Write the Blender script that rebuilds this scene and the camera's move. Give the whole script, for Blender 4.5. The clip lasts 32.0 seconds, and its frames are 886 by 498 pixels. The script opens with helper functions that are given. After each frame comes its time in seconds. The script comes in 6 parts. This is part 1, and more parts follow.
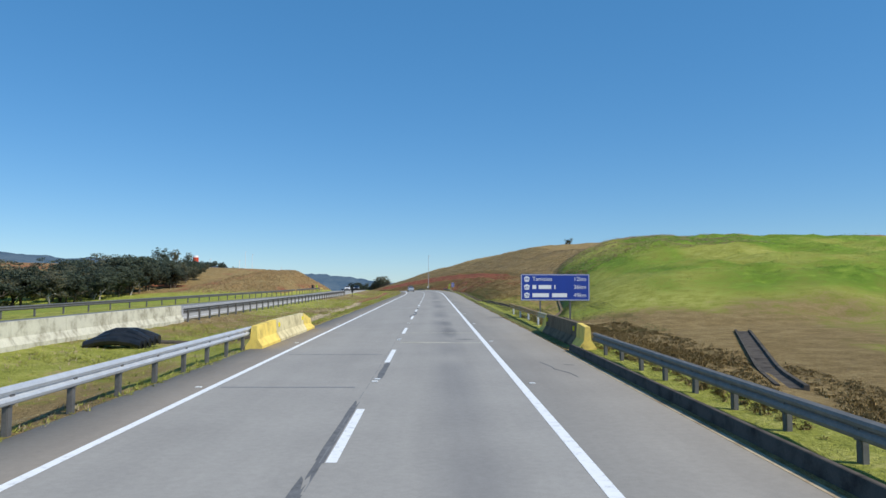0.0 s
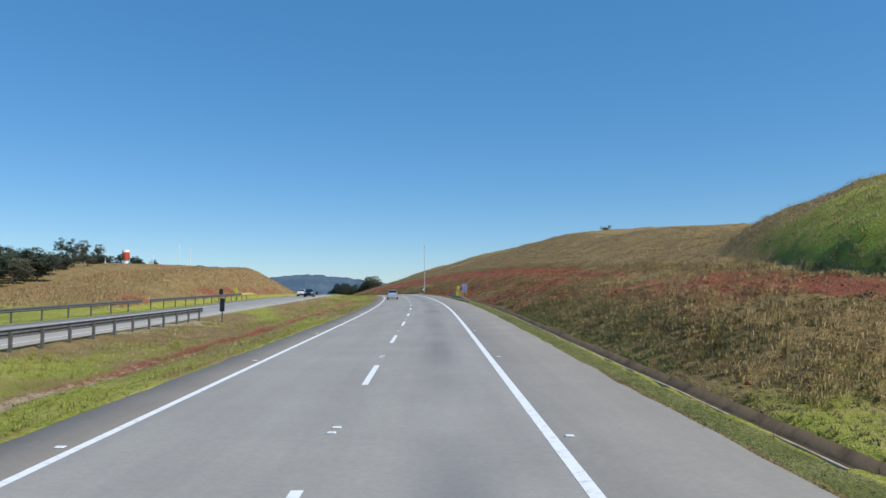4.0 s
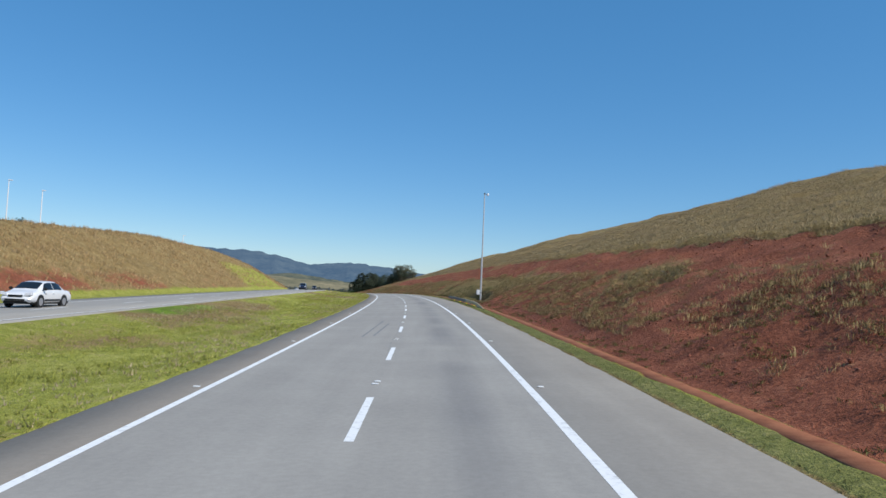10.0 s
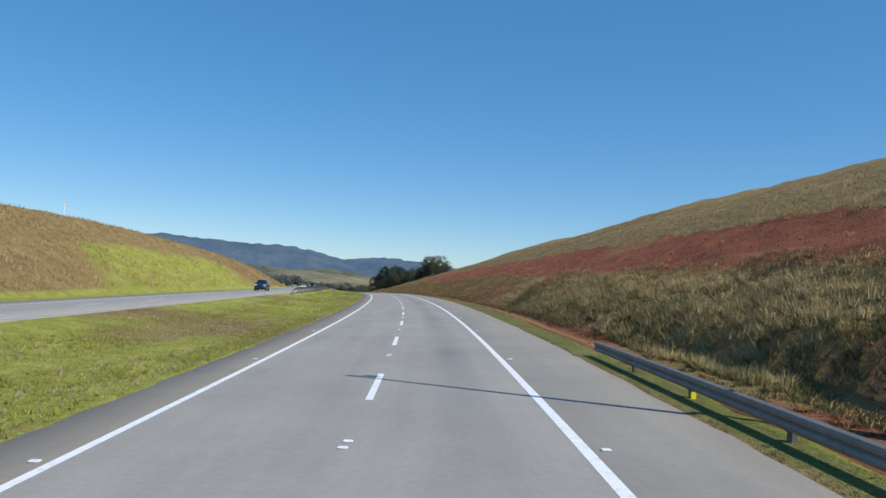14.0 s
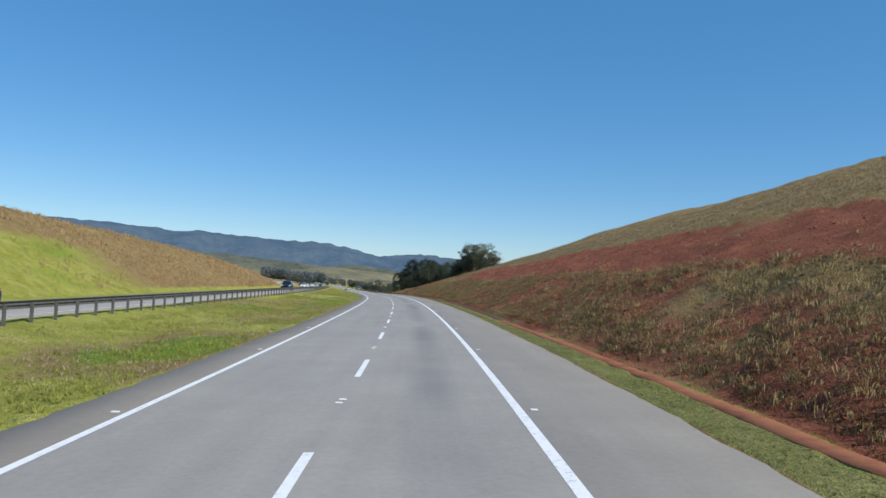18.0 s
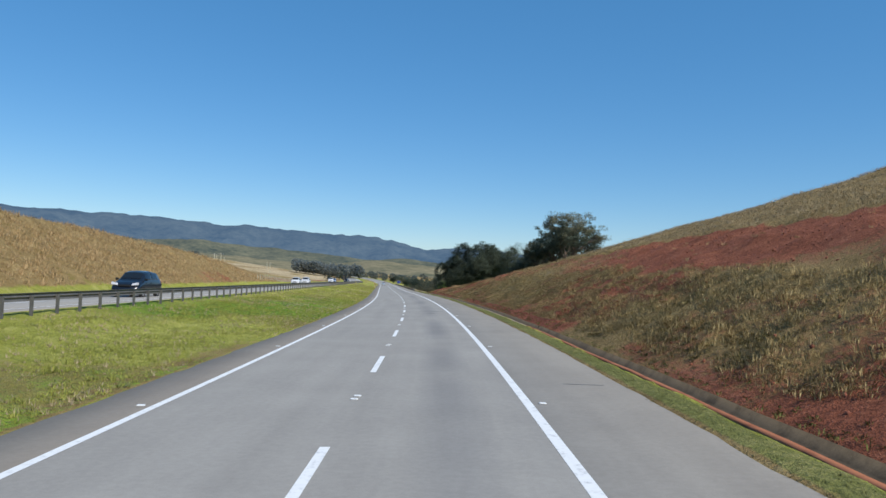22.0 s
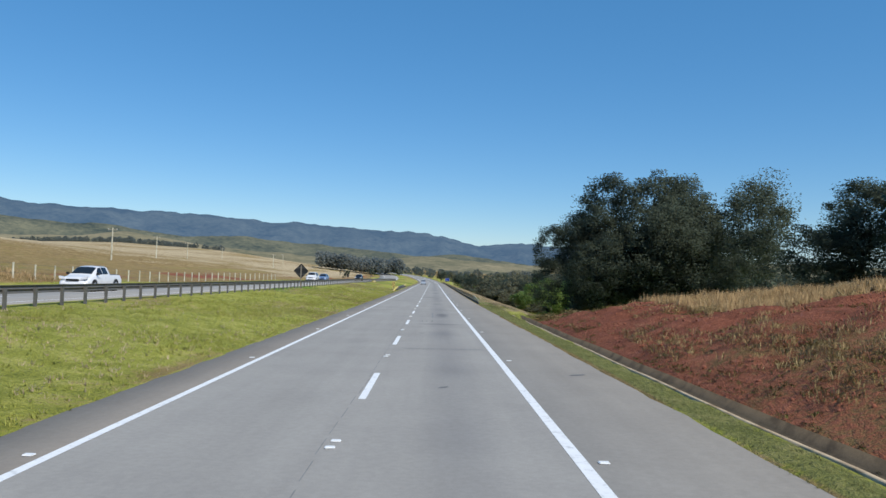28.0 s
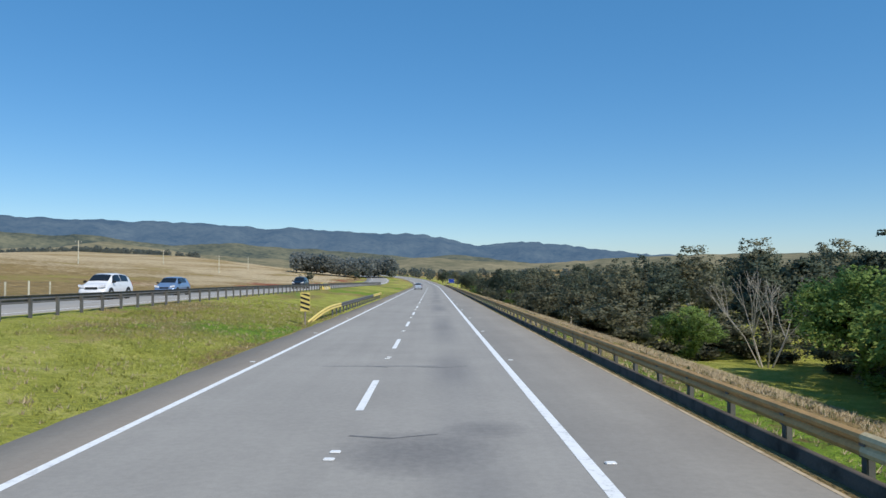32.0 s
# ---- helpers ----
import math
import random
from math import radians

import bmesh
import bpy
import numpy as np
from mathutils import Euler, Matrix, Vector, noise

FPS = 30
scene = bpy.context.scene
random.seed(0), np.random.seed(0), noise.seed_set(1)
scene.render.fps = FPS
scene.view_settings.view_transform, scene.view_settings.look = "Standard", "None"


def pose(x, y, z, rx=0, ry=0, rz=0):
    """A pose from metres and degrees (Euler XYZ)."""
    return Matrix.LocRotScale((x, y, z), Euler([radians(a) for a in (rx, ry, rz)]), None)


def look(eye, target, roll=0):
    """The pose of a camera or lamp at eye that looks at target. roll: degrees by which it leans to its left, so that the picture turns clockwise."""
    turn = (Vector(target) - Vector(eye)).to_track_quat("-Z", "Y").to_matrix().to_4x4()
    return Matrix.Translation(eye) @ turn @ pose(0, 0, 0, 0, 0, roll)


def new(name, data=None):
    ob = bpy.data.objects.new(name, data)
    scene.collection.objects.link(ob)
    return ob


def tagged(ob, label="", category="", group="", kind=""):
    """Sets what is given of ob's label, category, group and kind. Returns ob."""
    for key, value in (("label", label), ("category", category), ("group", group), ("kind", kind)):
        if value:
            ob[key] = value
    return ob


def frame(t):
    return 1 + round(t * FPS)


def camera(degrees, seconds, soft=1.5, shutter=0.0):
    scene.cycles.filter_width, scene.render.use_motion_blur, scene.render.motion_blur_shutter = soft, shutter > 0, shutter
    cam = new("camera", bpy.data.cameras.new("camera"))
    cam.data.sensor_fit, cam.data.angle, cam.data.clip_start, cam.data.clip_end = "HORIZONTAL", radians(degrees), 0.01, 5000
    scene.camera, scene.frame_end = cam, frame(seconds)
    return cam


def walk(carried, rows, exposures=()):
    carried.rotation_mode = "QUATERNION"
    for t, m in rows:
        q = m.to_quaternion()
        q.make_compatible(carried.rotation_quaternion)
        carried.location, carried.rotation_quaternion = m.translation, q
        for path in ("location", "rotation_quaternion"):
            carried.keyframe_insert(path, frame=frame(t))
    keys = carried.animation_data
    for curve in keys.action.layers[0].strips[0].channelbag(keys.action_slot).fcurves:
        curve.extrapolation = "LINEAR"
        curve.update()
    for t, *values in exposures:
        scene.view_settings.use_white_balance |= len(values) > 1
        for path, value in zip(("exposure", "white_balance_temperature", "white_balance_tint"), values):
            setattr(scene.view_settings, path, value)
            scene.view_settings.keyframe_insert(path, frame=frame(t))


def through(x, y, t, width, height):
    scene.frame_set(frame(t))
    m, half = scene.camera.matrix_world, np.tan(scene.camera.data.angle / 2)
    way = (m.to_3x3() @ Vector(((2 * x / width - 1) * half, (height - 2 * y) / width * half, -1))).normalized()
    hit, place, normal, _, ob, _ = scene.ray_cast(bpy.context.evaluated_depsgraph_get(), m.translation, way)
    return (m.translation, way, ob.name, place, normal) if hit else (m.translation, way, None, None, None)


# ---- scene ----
# d = 0 is the dashed line, d grows to the right
EYE = 2.37             # height of the camera over the road

# alignment of the road by chainage s: heading (degrees to the left), grade (degrees), crossfall (degrees, left side down)
HEADING = [(-200, -0.5), (0, -0.53), (65, -0.57), (95, -0.45), (123, -0.58), (165, 1.55), (222, 3.6), (285, 5.77), (346, 8.58),
           (385, 10.19), (425, 11.1), (480, 13.25), (525, 15.21), (560, 15.94), (595, 16.03), (700, 16.02), (850, 16.02), (1000, 20), (1150, 30), (1300, 34), (6000, 34)]
GRADE = [(-200, 1.6), (0, 1.6), (123, 1.57), (200, 1.19), (285, 0.6), (385, -0.03), (470, -0.52), (600, -0.72), (700, -0.5), (850, -0.58), (1000, 0.6), (1200, 1.0), (1500, 0.0), (6000, 0.0)]
BANK = [(-200, 0.0), (0, 0.1), (100, 0.5), (145, 2.19), (200, 2.29), (357, 2.01), (447, 1.8), (535, 1.95), (625, 0.0), (670, 0.0), (6000, 0.0)]


def knots(table, s):
    return np.interp(s, [k[0] for k in table], [k[1] for k in table])


S0, DS = -200.0, 1.0
_s = np.arange(S0, 6000.0, DS)
_ker = np.ones(41) / 41.0


def eased(table):
    v = knots(table, _s)
    return np.convolve(np.pad(v, 20, mode="edge"), _ker, mode="valid")


_head, _grade, _bank = eased(HEADING), eased(GRADE), eased(BANK)
_rx = np.cumsum(-np.sin(np.radians(_head))) * DS
_ry = np.cumsum(np.cos(np.radians(_head))) * DS
_rz = np.cumsum(np.tan(np.radians(_grade))) * DS
_i0 = int(-S0 / DS)
_rx, _ry, _rz = _rx - _rx[_i0], _ry - _ry[_i0], _rz - _rz[_i0]


def at(arr, s):
    return float(np.interp(s, _s, arr))


def road(s, d, h=0.0):
    """World place of chainage s, offset d to the right of the dashed line, height h over the banked road plane."""
    a = math.radians(at(_head, s))
    lean = d * math.tan(math.radians(at(_bank, s)))
    return Vector((at(_rx, s) + d * math.cos(a), at(_ry, s) + d * math.sin(a), at(_rz, s) + lean + h))


# seconds, chainage, offset, yaw, pitch over the grade, roll
PATH = [
    (0, 1.1, 1.42, -1.37, 2.53, -0.16),
    (0.5, 10.8, 1.44, -1.19, 2.52, -0.15),
    (1, 20.5, 1.43, -0.95, 2.42, -0.20),
    (1.5, 30.3, 1.41, -1.04, 2.24, -0.47),
    (2, 40.0, 1.40, -1.14, 2.75, -0.89),
    (2.5, 49.8, 1.44, -1.44, 2.70, -0.87),
    (4.5, 88.7, 1.61, -1.46, 2.56, 0.22),
    (5, 98.5, 1.54, -1.18, 2.56, -0.14),
    (5.5, 108.3, 1.50, -0.93, 2.67, -0.77),
    (6, 118.1, 1.47, -0.73, 2.72, -1.37),
    (6.5, 127.7, 1.43, -0.57, 2.38, -2.01),
    (7, 137.2, 1.36, -0.43, 2.47, -2.54),
    (7.5, 146.6, 1.30, -0.38, 2.50, -2.32),
    (8, 156.1, 1.34, -0.01, 2.59, -1.99),
    (8.5, 165.5, 1.28, 0.43, 2.42, -2.05),
    (9, 174.9, 1.24, 1.06, 2.51, -2.08),
    (9.5, 184.2, 1.24, 1.55, 2.39, -2.30),
    (10, 193.7, 1.21, 1.87, 2.36, -2.50),
    (10.5, 203.2, 1.19, 2.02, 2.40, -2.43),
    (11, 212.9, 1.17, 2.19, 2.32, -2.18),
    (11.5, 222.7, 1.17, 2.49, 2.43, -2.22),
    (12, 232.5, 1.18, 3.02, 2.57, -2.25),
    (12.5, 242.4, 1.19, 3.34, 2.58, -2.38),
    (13, 252.2, 1.17, 3.88, 2.50, -2.47),
    (13.5, 262.0, 1.20, 4.24, 2.57, -2.45),
    (14, 271.9, 1.21, 4.62, 2.37, -2.45),
    (14.5, 281.8, 1.31, 4.97, 2.40, -2.43),
    (16.5, 321.9, 1.48, 6.32, 2.71, -2.20),
    (17, 332.0, 1.54, 6.74, 2.52, -2.24),
    (17.5, 342.1, 1.57, 7.11, 2.37, -2.38),
    (18, 352.3, 1.57, 7.48, 2.54, -2.38),
    (18.5, 362.5, 1.57, 7.85, 2.63, -2.28),
    (19, 372.9, 1.57, 8.49, 2.61, -2.36),
    (19.5, 383.3, 1.60, 9.07, 2.69, -2.26),
    (20, 393.7, 1.60, 9.54, 2.22, -1.84),
    (20.5, 404.2, 1.61, 10.00, 2.41, -1.79),
    (21, 414.7, 1.57, 10.45, 2.47, -1.89),
    (21.5, 425.2, 1.58, 10.90, 2.41, -2.01),
    (22, 435.7, 1.58, 11.24, 2.41, -2.25),
    (22.5, 446.1, 1.57, 11.32, 2.46, -2.29),
    (23, 456.5, 1.55, 11.47, 2.34, -2.31),
    (23.5, 467.0, 1.56, 11.91, 2.43, -2.17),
    (24, 477.4, 1.55, 12.56, 2.58, -1.98),
    (24.5, 487.8, 1.52, 13.14, 2.49, -1.94),
    (25, 498.2, 1.48, 13.73, 2.51, -2.09),
    (25.5, 508.5, 1.42, 14.09, 2.33, -2.71),
    (27.5, 549.7, 1.44, 15.07, 2.25, -2.23),
    (28, 560.0, 1.45, 15.26, 2.37, -1.92),
    (28.5, 570.3, 1.49, 15.28, 2.23, -1.59),
    (29, 580.7, 1.50, 15.44, 2.30, -1.21),
    (29.5, 591.1, 1.50, 15.57, 2.38, -0.77),
    (30, 601.6, 1.48, 15.73, 2.35, -0.39),
    (30.5, 612.1, 1.42, 15.70, 2.40, -0.13),
    (31, 622.7, 1.42, 15.65, 2.34, 0.00),
    (31.5, 633.5, 1.43, 15.44, 2.61, 0.05),
    (32, 644.3, 1.44, 15.21, 2.46, 0.05),
]


def seat(s, d, yaw, pitch, roll):
    p = road(s, d, EYE)
    return pose(p.x, p.y, p.z, 90 + pitch + at(_grade, s), roll, yaw)


cam = camera(62.5, 32.0)
walk(cam, [(t, seat(s, d, yaw, pitch, roll)) for t, s, d, yaw, pitch, roll in PATH])

# ---- light ----
SUN_AZ, SUN_EL = 122.0, 47.0      # degrees clockwise from +y, and over the horizon
world = bpy.data.worlds.new("world")
scene.world = world
world.use_nodes = True
_wn = world.node_tree
_sky = _wn.nodes.new("ShaderNodeTexSky")
_sky.sky_type, _sky.sun_disc = "NISHITA", False
_sky.sun_elevation, _sky.sun_rotation = radians(SUN_EL), radians(SUN_AZ)
_sky.altitude, _sky.air_density, _sky.dust_density, _sky.ozone_density = 600, 1.0, 0.2, 3.4
_deep = _wn.nodes.new("ShaderNodeHueSaturation")
_deep.inputs["Saturation"].default_value = 1.26
_wn.links.new(_sky.outputs[0], _deep.inputs["Color"])
_even = _wn.nodes.new("ShaderNodeMix")
_even.data_type = "RGBA"
_even.inputs[0].default_value = 0.34
_even.inputs[7].default_value = (0.095 / 0.125, 0.345 / 0.125, 0.695 / 0.125, 1)
_wn.links.new(_deep.outputs[0], _even.inputs[6])
_wn.links.new(_even.outputs[2], _wn.nodes["Background"].inputs[0])
_wn.nodes["Background"].inputs[1].default_value = 0.125
sun = new("sun", bpy.data.lights.new("sun", "SUN"))
sun.data.energy, sun.data.angle, sun.data.color = 4.2, radians(0.55), (1.0, 0.95, 0.87)
_a, _e = radians(SUN_AZ), radians(SUN_EL)
sun.matrix_world = look((0, 0, 0), (-math.sin(_a) * math.cos(_e), -math.cos(_a) * math.cos(_e), -math.sin(_e)))
scene.view_settings.exposure = 0.0

# ---- materials ----


def material(name, rough=0.8, metal=0.0):
    m = bpy.data.materials.new(name)
    m.use_nodes = True
    b = m.node_tree.nodes["Principled BSDF"]
    b.inputs["Roughness"].default_value, b.inputs["Metallic"].default_value = rough, metal
    return m, m.node_tree, b


def node(nt, kind, **values):
    n = nt.nodes.new(kind)
    for key, v in values.items():
        n.inputs[key].default_value = v
    return n


def noise_of(nt, scale, detail=4.0, where=None, rough=0.6):
    n = node(nt, "ShaderNodeTexNoise", Scale=scale, Detail=detail, Roughness=rough)
    if where is not None:
        nt.links.new(where, n.inputs["Vector"])
    return n.outputs["Fac"]


def ramp(nt, fac, stops):
    r = nt.nodes.new("ShaderNodeValToRGB")
    r.color_ramp.elements[0].position, r.color_ramp.elements[0].color = stops[0][0], (*stops[0][1], 1)
    r.color_ramp.elements[1].position, r.color_ramp.elements[1].color = stops[-1][0], (*stops[-1][1], 1)
    for p, c in stops[1:-1]:
        r.color_ramp.elements.new(p).color = (*c, 1)
    nt.links.new(fac, r.inputs[0])
    return r.outputs[0]


def blend(nt, fac, a, b, mode="MIX"):
    x = nt.nodes.new("ShaderNodeMix")
    x.data_type, x.blend_type = "RGBA", mode
    for sock, v in ((x.inputs[0], fac), (x.inputs[6], a), (x.inputs[7], b)):
        if hasattr(v, "links"):
            nt.links.new(v, sock)
        else:
            sock.default_value = v if isinstance(v, (int, float)) else (*v, 1)
    return x.outputs[2]


def maths(nt, op, a, b=0.0, clamp=False):
    x = nt.nodes.new("ShaderNodeMath")
    x.operation, x.use_clamp = op, clamp
    for sock, v in ((x.inputs[0], a), (x.inputs[1], b)):
        if hasattr(v, "links"):
            nt.links.new(v, sock)
        else:
            sock.default_value = v
    return x.outputs[0]


def world_place(nt):
    return nt.nodes.new("ShaderNodeNewGeometry").outputs["Position"]


def bump(nt, bsdf, height, strength, distance):
    b = node(nt, "ShaderNodeBump", Strength=strength, Distance=distance)
    nt.links.new(height, b.inputs["Height"])
    nt.links.new(b.outputs[0], bsdf.inputs["Normal"])


def plain(name, colour, rough=0.6, metal=0.0, vary=0.15, scale=6.0, bumpy=0.0):
    """Paint, plastic or metal with stains at two scales."""
    m, nt, b = material(name, rough, metal)
    p = world_place(nt)
    n = maths(nt, "ADD", maths(nt, "MULTIPLY", noise_of(nt, scale, 3, p), 0.6), maths(nt, "MULTIPLY", noise_of(nt, scale * 9, 2, p), 0.4))
    dark, light = [c * (1 - vary) for c in colour], [min(1, c * (1 + vary)) for c in colour]
    nt.links.new(ramp(nt, n, [(0.3, dark), (0.7, light)]), b.inputs["Base Color"])
    if bumpy:
        bump(nt, b, n, bumpy, 0.01)
    return m


# oil and rubber smudges on the driven lane: chainage, offset, half length, half width, strength
SMUDGES = [(35.5, 2.2, 4.0, 0.45, 0.7), (42, 2.2, 2.5, 0.4, 0.5), (31, 2.75, 0.5, 0.5, 0.8), (70.5, 2.4, 1.0, 1.1, 0.5), (492.3, 2.5, 0.8, 0.8, 0.55), (489, 2.1, 1.5, 0.4, 0.5), (499.5, 1.6, 0.9, 1.5, 0.45), (609, 2.1, 3.2, 0.5, 0.9),
           (599, 1.9, 0.9, 1.5, 0.6), (654.5, 1.2, 1.6, 1.3, 0.7), (656, 2.3, 0.8, 0.8, 0.5), (422, 2.2, 3.0, 0.4, 0.45), (173, 2.4, 5.0, 0.3, 0.4)]


def asphalt(name, tone, warm=0.0, smudged=False):
    """Worn asphalt: aggregate grain, wide stains and darker wheel tracks along the lanes (u across, v along)."""
    m, nt, b = material(name, 0.9)
    b.inputs["Specular IOR Level"].default_value = 0.2
    p = world_place(nt)
    uv = nt.nodes.new("ShaderNodeUVMap")
    sep = nt.nodes.new("ShaderNodeSeparateXYZ")
    nt.links.new(uv.outputs[0], sep.inputs[0])
    stretched = nt.nodes.new("ShaderNodeCombineXYZ")
    nt.links.new(maths(nt, "MULTIPLY", sep.outputs[0], 1.1), stretched.inputs[0])
    nt.links.new(maths(nt, "MULTIPLY", sep.outputs[1], 0.06), stretched.inputs[1])
    streak = noise_of(nt, 1.0, 4, stretched.outputs[0])
    stain = noise_of(nt, 0.35, 4, p)
    grain = noise_of(nt, 55, 2, p)
    pits = noise_of(nt, 9, 3, p)
    # oil drip band along the middle of the driven lane, broken up
    off = maths(nt, "ABSOLUTE", maths(nt, "SUBTRACT", sep.outputs[0], 1.95))
    band = maths(nt, "SUBTRACT", 1.25, maths(nt, "MULTIPLY", off, 1.7), True)
    slow = nt.nodes.new("ShaderNodeCombineXYZ")
    nt.links.new(maths(nt, "MULTIPLY", sep.outputs[1], 0.09), slow.inputs[1])
    band = maths(nt, "MULTIPLY", band, maths(nt, "MULTIPLY", maths(nt, "SUBTRACT", noise_of(nt, 1.0, 2, slow.outputs[0]), 0.34, True), 3.4), True)
    a = [tone * 0.90 * (1 + warm), tone * 0.85, tone * 0.77 * (1 - warm)]
    c = [tone * 1.14 * (1 + warm), tone * 1.08, tone * 0.97 * (1 - warm)]
    mixed = maths(nt, "ADD", maths(nt, "MULTIPLY", streak, 0.5), maths(nt, "MULTIPLY", stain, 0.5))
    col = ramp(nt, mixed, [(0.33, a), (0.67, c)])
    col = blend(nt, maths(nt, "MULTIPLY", band, 0.62), col, (tone * 0.55, tone * 0.54, tone * 0.54))
    if smudged:
        for s0, d0, rs, rd, much in SMUDGES:
            a2 = maths(nt, "POWER", maths(nt, "MULTIPLY", maths(nt, "SUBTRACT", sep.outputs[1], s0), 1 / rs), 2.0)
            b2 = maths(nt, "POWER", maths(nt, "MULTIPLY", maths(nt, "SUBTRACT", sep.outputs[0], d0), 1 / rd), 2.0)
            f = maths(nt, "SUBTRACT", 1.15, maths(nt, "ADD", maths(nt, "ADD", a2, b2), maths(nt, "MULTIPLY", pits, 0.5)), True)
            col = blend(nt, maths(nt, "MULTIPLY", f, much), col, (tone * 0.45, tone * 0.44, tone * 0.44))
    col = blend(nt, 0.35, col, ramp(nt, grain, [(0.3, (0.42, 0.42, 0.42)), (0.7, (0.58, 0.58, 0.58))]), "OVERLAY")
    col = blend(nt, 0.22, col, ramp(nt, pits, [(0.35, (0.40, 0.40, 0.40)), (0.65, (0.6, 0.6, 0.6))]), "OVERLAY")
    nt.links.new(col, b.inputs["Base Color"])
    bump(nt, b, grain, 0.35, 0.006)
    return m


def road_paint(name, colour):
    """Line paint with worn, chipped edges and dirt."""
    m, nt, b = material(name, 0.6)
    p = world_place(nt)
    wear = noise_of(nt, 7, 5, p, 0.7)
    grain = noise_of(nt, 60, 2, p)
    col = ramp(nt, wear, [(0.30, [c * 0.62 for c in colour]), (0.45, colour), (0.7, [min(1, c * 1.08) for c in colour])])
    nt.links.new(blend(nt, 0.35, col, ramp(nt, grain, [(0.3, (0.4, 0.4, 0.4)), (0.7, (0.6, 0.6, 0.6))]), "OVERLAY"), b.inputs["Base Color"])
    bump(nt, b, grain, 0.2, 0.004)
    return m


def turf(name):
    """Ground: weights of bare earth, dry, lush and mown grass from the mesh, broken up by noise."""
    m, nt, b = material(name, 0.95)
    b.inputs["Specular IOR Level"].default_value = 0.15
    p = world_place(nt)
    w = nt.nodes.new("ShaderNodeVertexColor")
    w.layer_name = "cover"
    sep = nt.nodes.new("ShaderNodeSeparateColor")
    nt.links.new(w.outputs[0], sep.inputs[0])
    big, mid, fine = noise_of(nt, 0.12, 4, p), noise_of(nt, 0.9, 5, p), noise_of(nt, 7, 4, p, 0.7)
    hair = noise_of(nt, 30, 3, p, 0.7)
    green = ramp(nt, maths(nt, "ADD", maths(nt, "MULTIPLY", mid, 0.5), maths(nt, "MULTIPLY", fine, 0.5)), [(0.32, (0.17, 0.19, 0.03)), (0.5, (0.34, 0.345, 0.062)), (0.68, (0.55, 0.50, 0.16))])
    dry = ramp(nt, maths(nt, "ADD", maths(nt, "MULTIPLY", mid, 0.5), maths(nt, "MULTIPLY", fine, 0.5)), [(0.32, (0.15, 0.10, 0.040)), (0.5, (0.29, 0.20, 0.082)), (0.68, (0.43, 0.32, 0.15))])
    earth = ramp(nt, maths(nt, "ADD", maths(nt, "MULTIPLY", mid, 0.45), maths(nt, "MULTIPLY", fine, 0.55)), [(0.3, (0.11, 0.038, 0.021)), (0.5, (0.275, 0.092, 0.05)), (0.7, (0.45, 0.18, 0.10))])
    lush = ramp(nt, maths(nt, "ADD", maths(nt, "MULTIPLY", mid, 0.6), maths(nt, "MULTIPLY", fine, 0.4)), [(0.34, (0.075, 0.15, 0.012)), (0.5, (0.16, 0.26, 0.026)), (0.66, (0.29, 0.37, 0.05))])
    sand = ramp(nt, maths(nt, "ADD", maths(nt, "MULTIPLY", mid, 0.5), maths(nt, "MULTIPLY", fine, 0.5)), [(0.32, (0.36, 0.27, 0.155)), (0.68, (0.62, 0.50, 0.31))])
    jitter = maths(nt, "MULTIPLY", maths(nt, "SUBTRACT", maths(nt, "ADD", maths(nt, "MULTIPLY", mid, 0.5), maths(nt, "MULTIPLY", fine, 0.5)), 0.5), 2.2)

    def edge(weight):
        x = maths(nt, "ADD", weight, jitter)
        return maths(nt, "MULTIPLY", maths(nt, "SUBTRACT", x, 0.32, True), 2.8, True)

    col = blend(nt, edge(sep.outputs[1]), green, dry)
    col = blend(nt, edge(sep.outputs[2]), col, lush)
    col = blend(nt, edge(sep.outputs[0]), col, earth)
    col = blend(nt, edge(w.outputs[1]), col, sand)
    short = ramp(nt, maths(nt, "ADD", maths(nt, "MULTIPLY", mid, 0.45), maths(nt, "MULTIPLY", fine, 0.55)), [(0.32, (0.105, 0.118, 0.03)), (0.5, (0.20, 0.205, 0.06)), (0.68, (0.33, 0.30, 0.115))])
    v = nt.nodes.new("ShaderNodeVertexColor")
    v.layer_name = "verge"
    sep2 = nt.nodes.new("ShaderNodeSeparateColor")
    nt.links.new(v.outputs[0], sep2.inputs[0])
    col = blend(nt, edge(sep2.outputs[0]), col, short)
    col = blend(nt, 0.55, col, ramp(nt, hair, [(0.3, (0.33, 0.33, 0.33)), (0.7, (0.67, 0.67, 0.67))]), "OVERLAY")
    col = blend(nt, 0.35, col, ramp(nt, big, [(0.3, (0.4, 0.4, 0.4)), (0.7, (0.6, 0.6, 0.6))]), "OVERLAY")
    nt.links.new(col, b.inputs["Base Color"])
    bump(nt, b, maths(nt, "ADD", maths(nt, "MULTIPLY", hair, 0.35), fine), 0.9, 0.18)
    return m


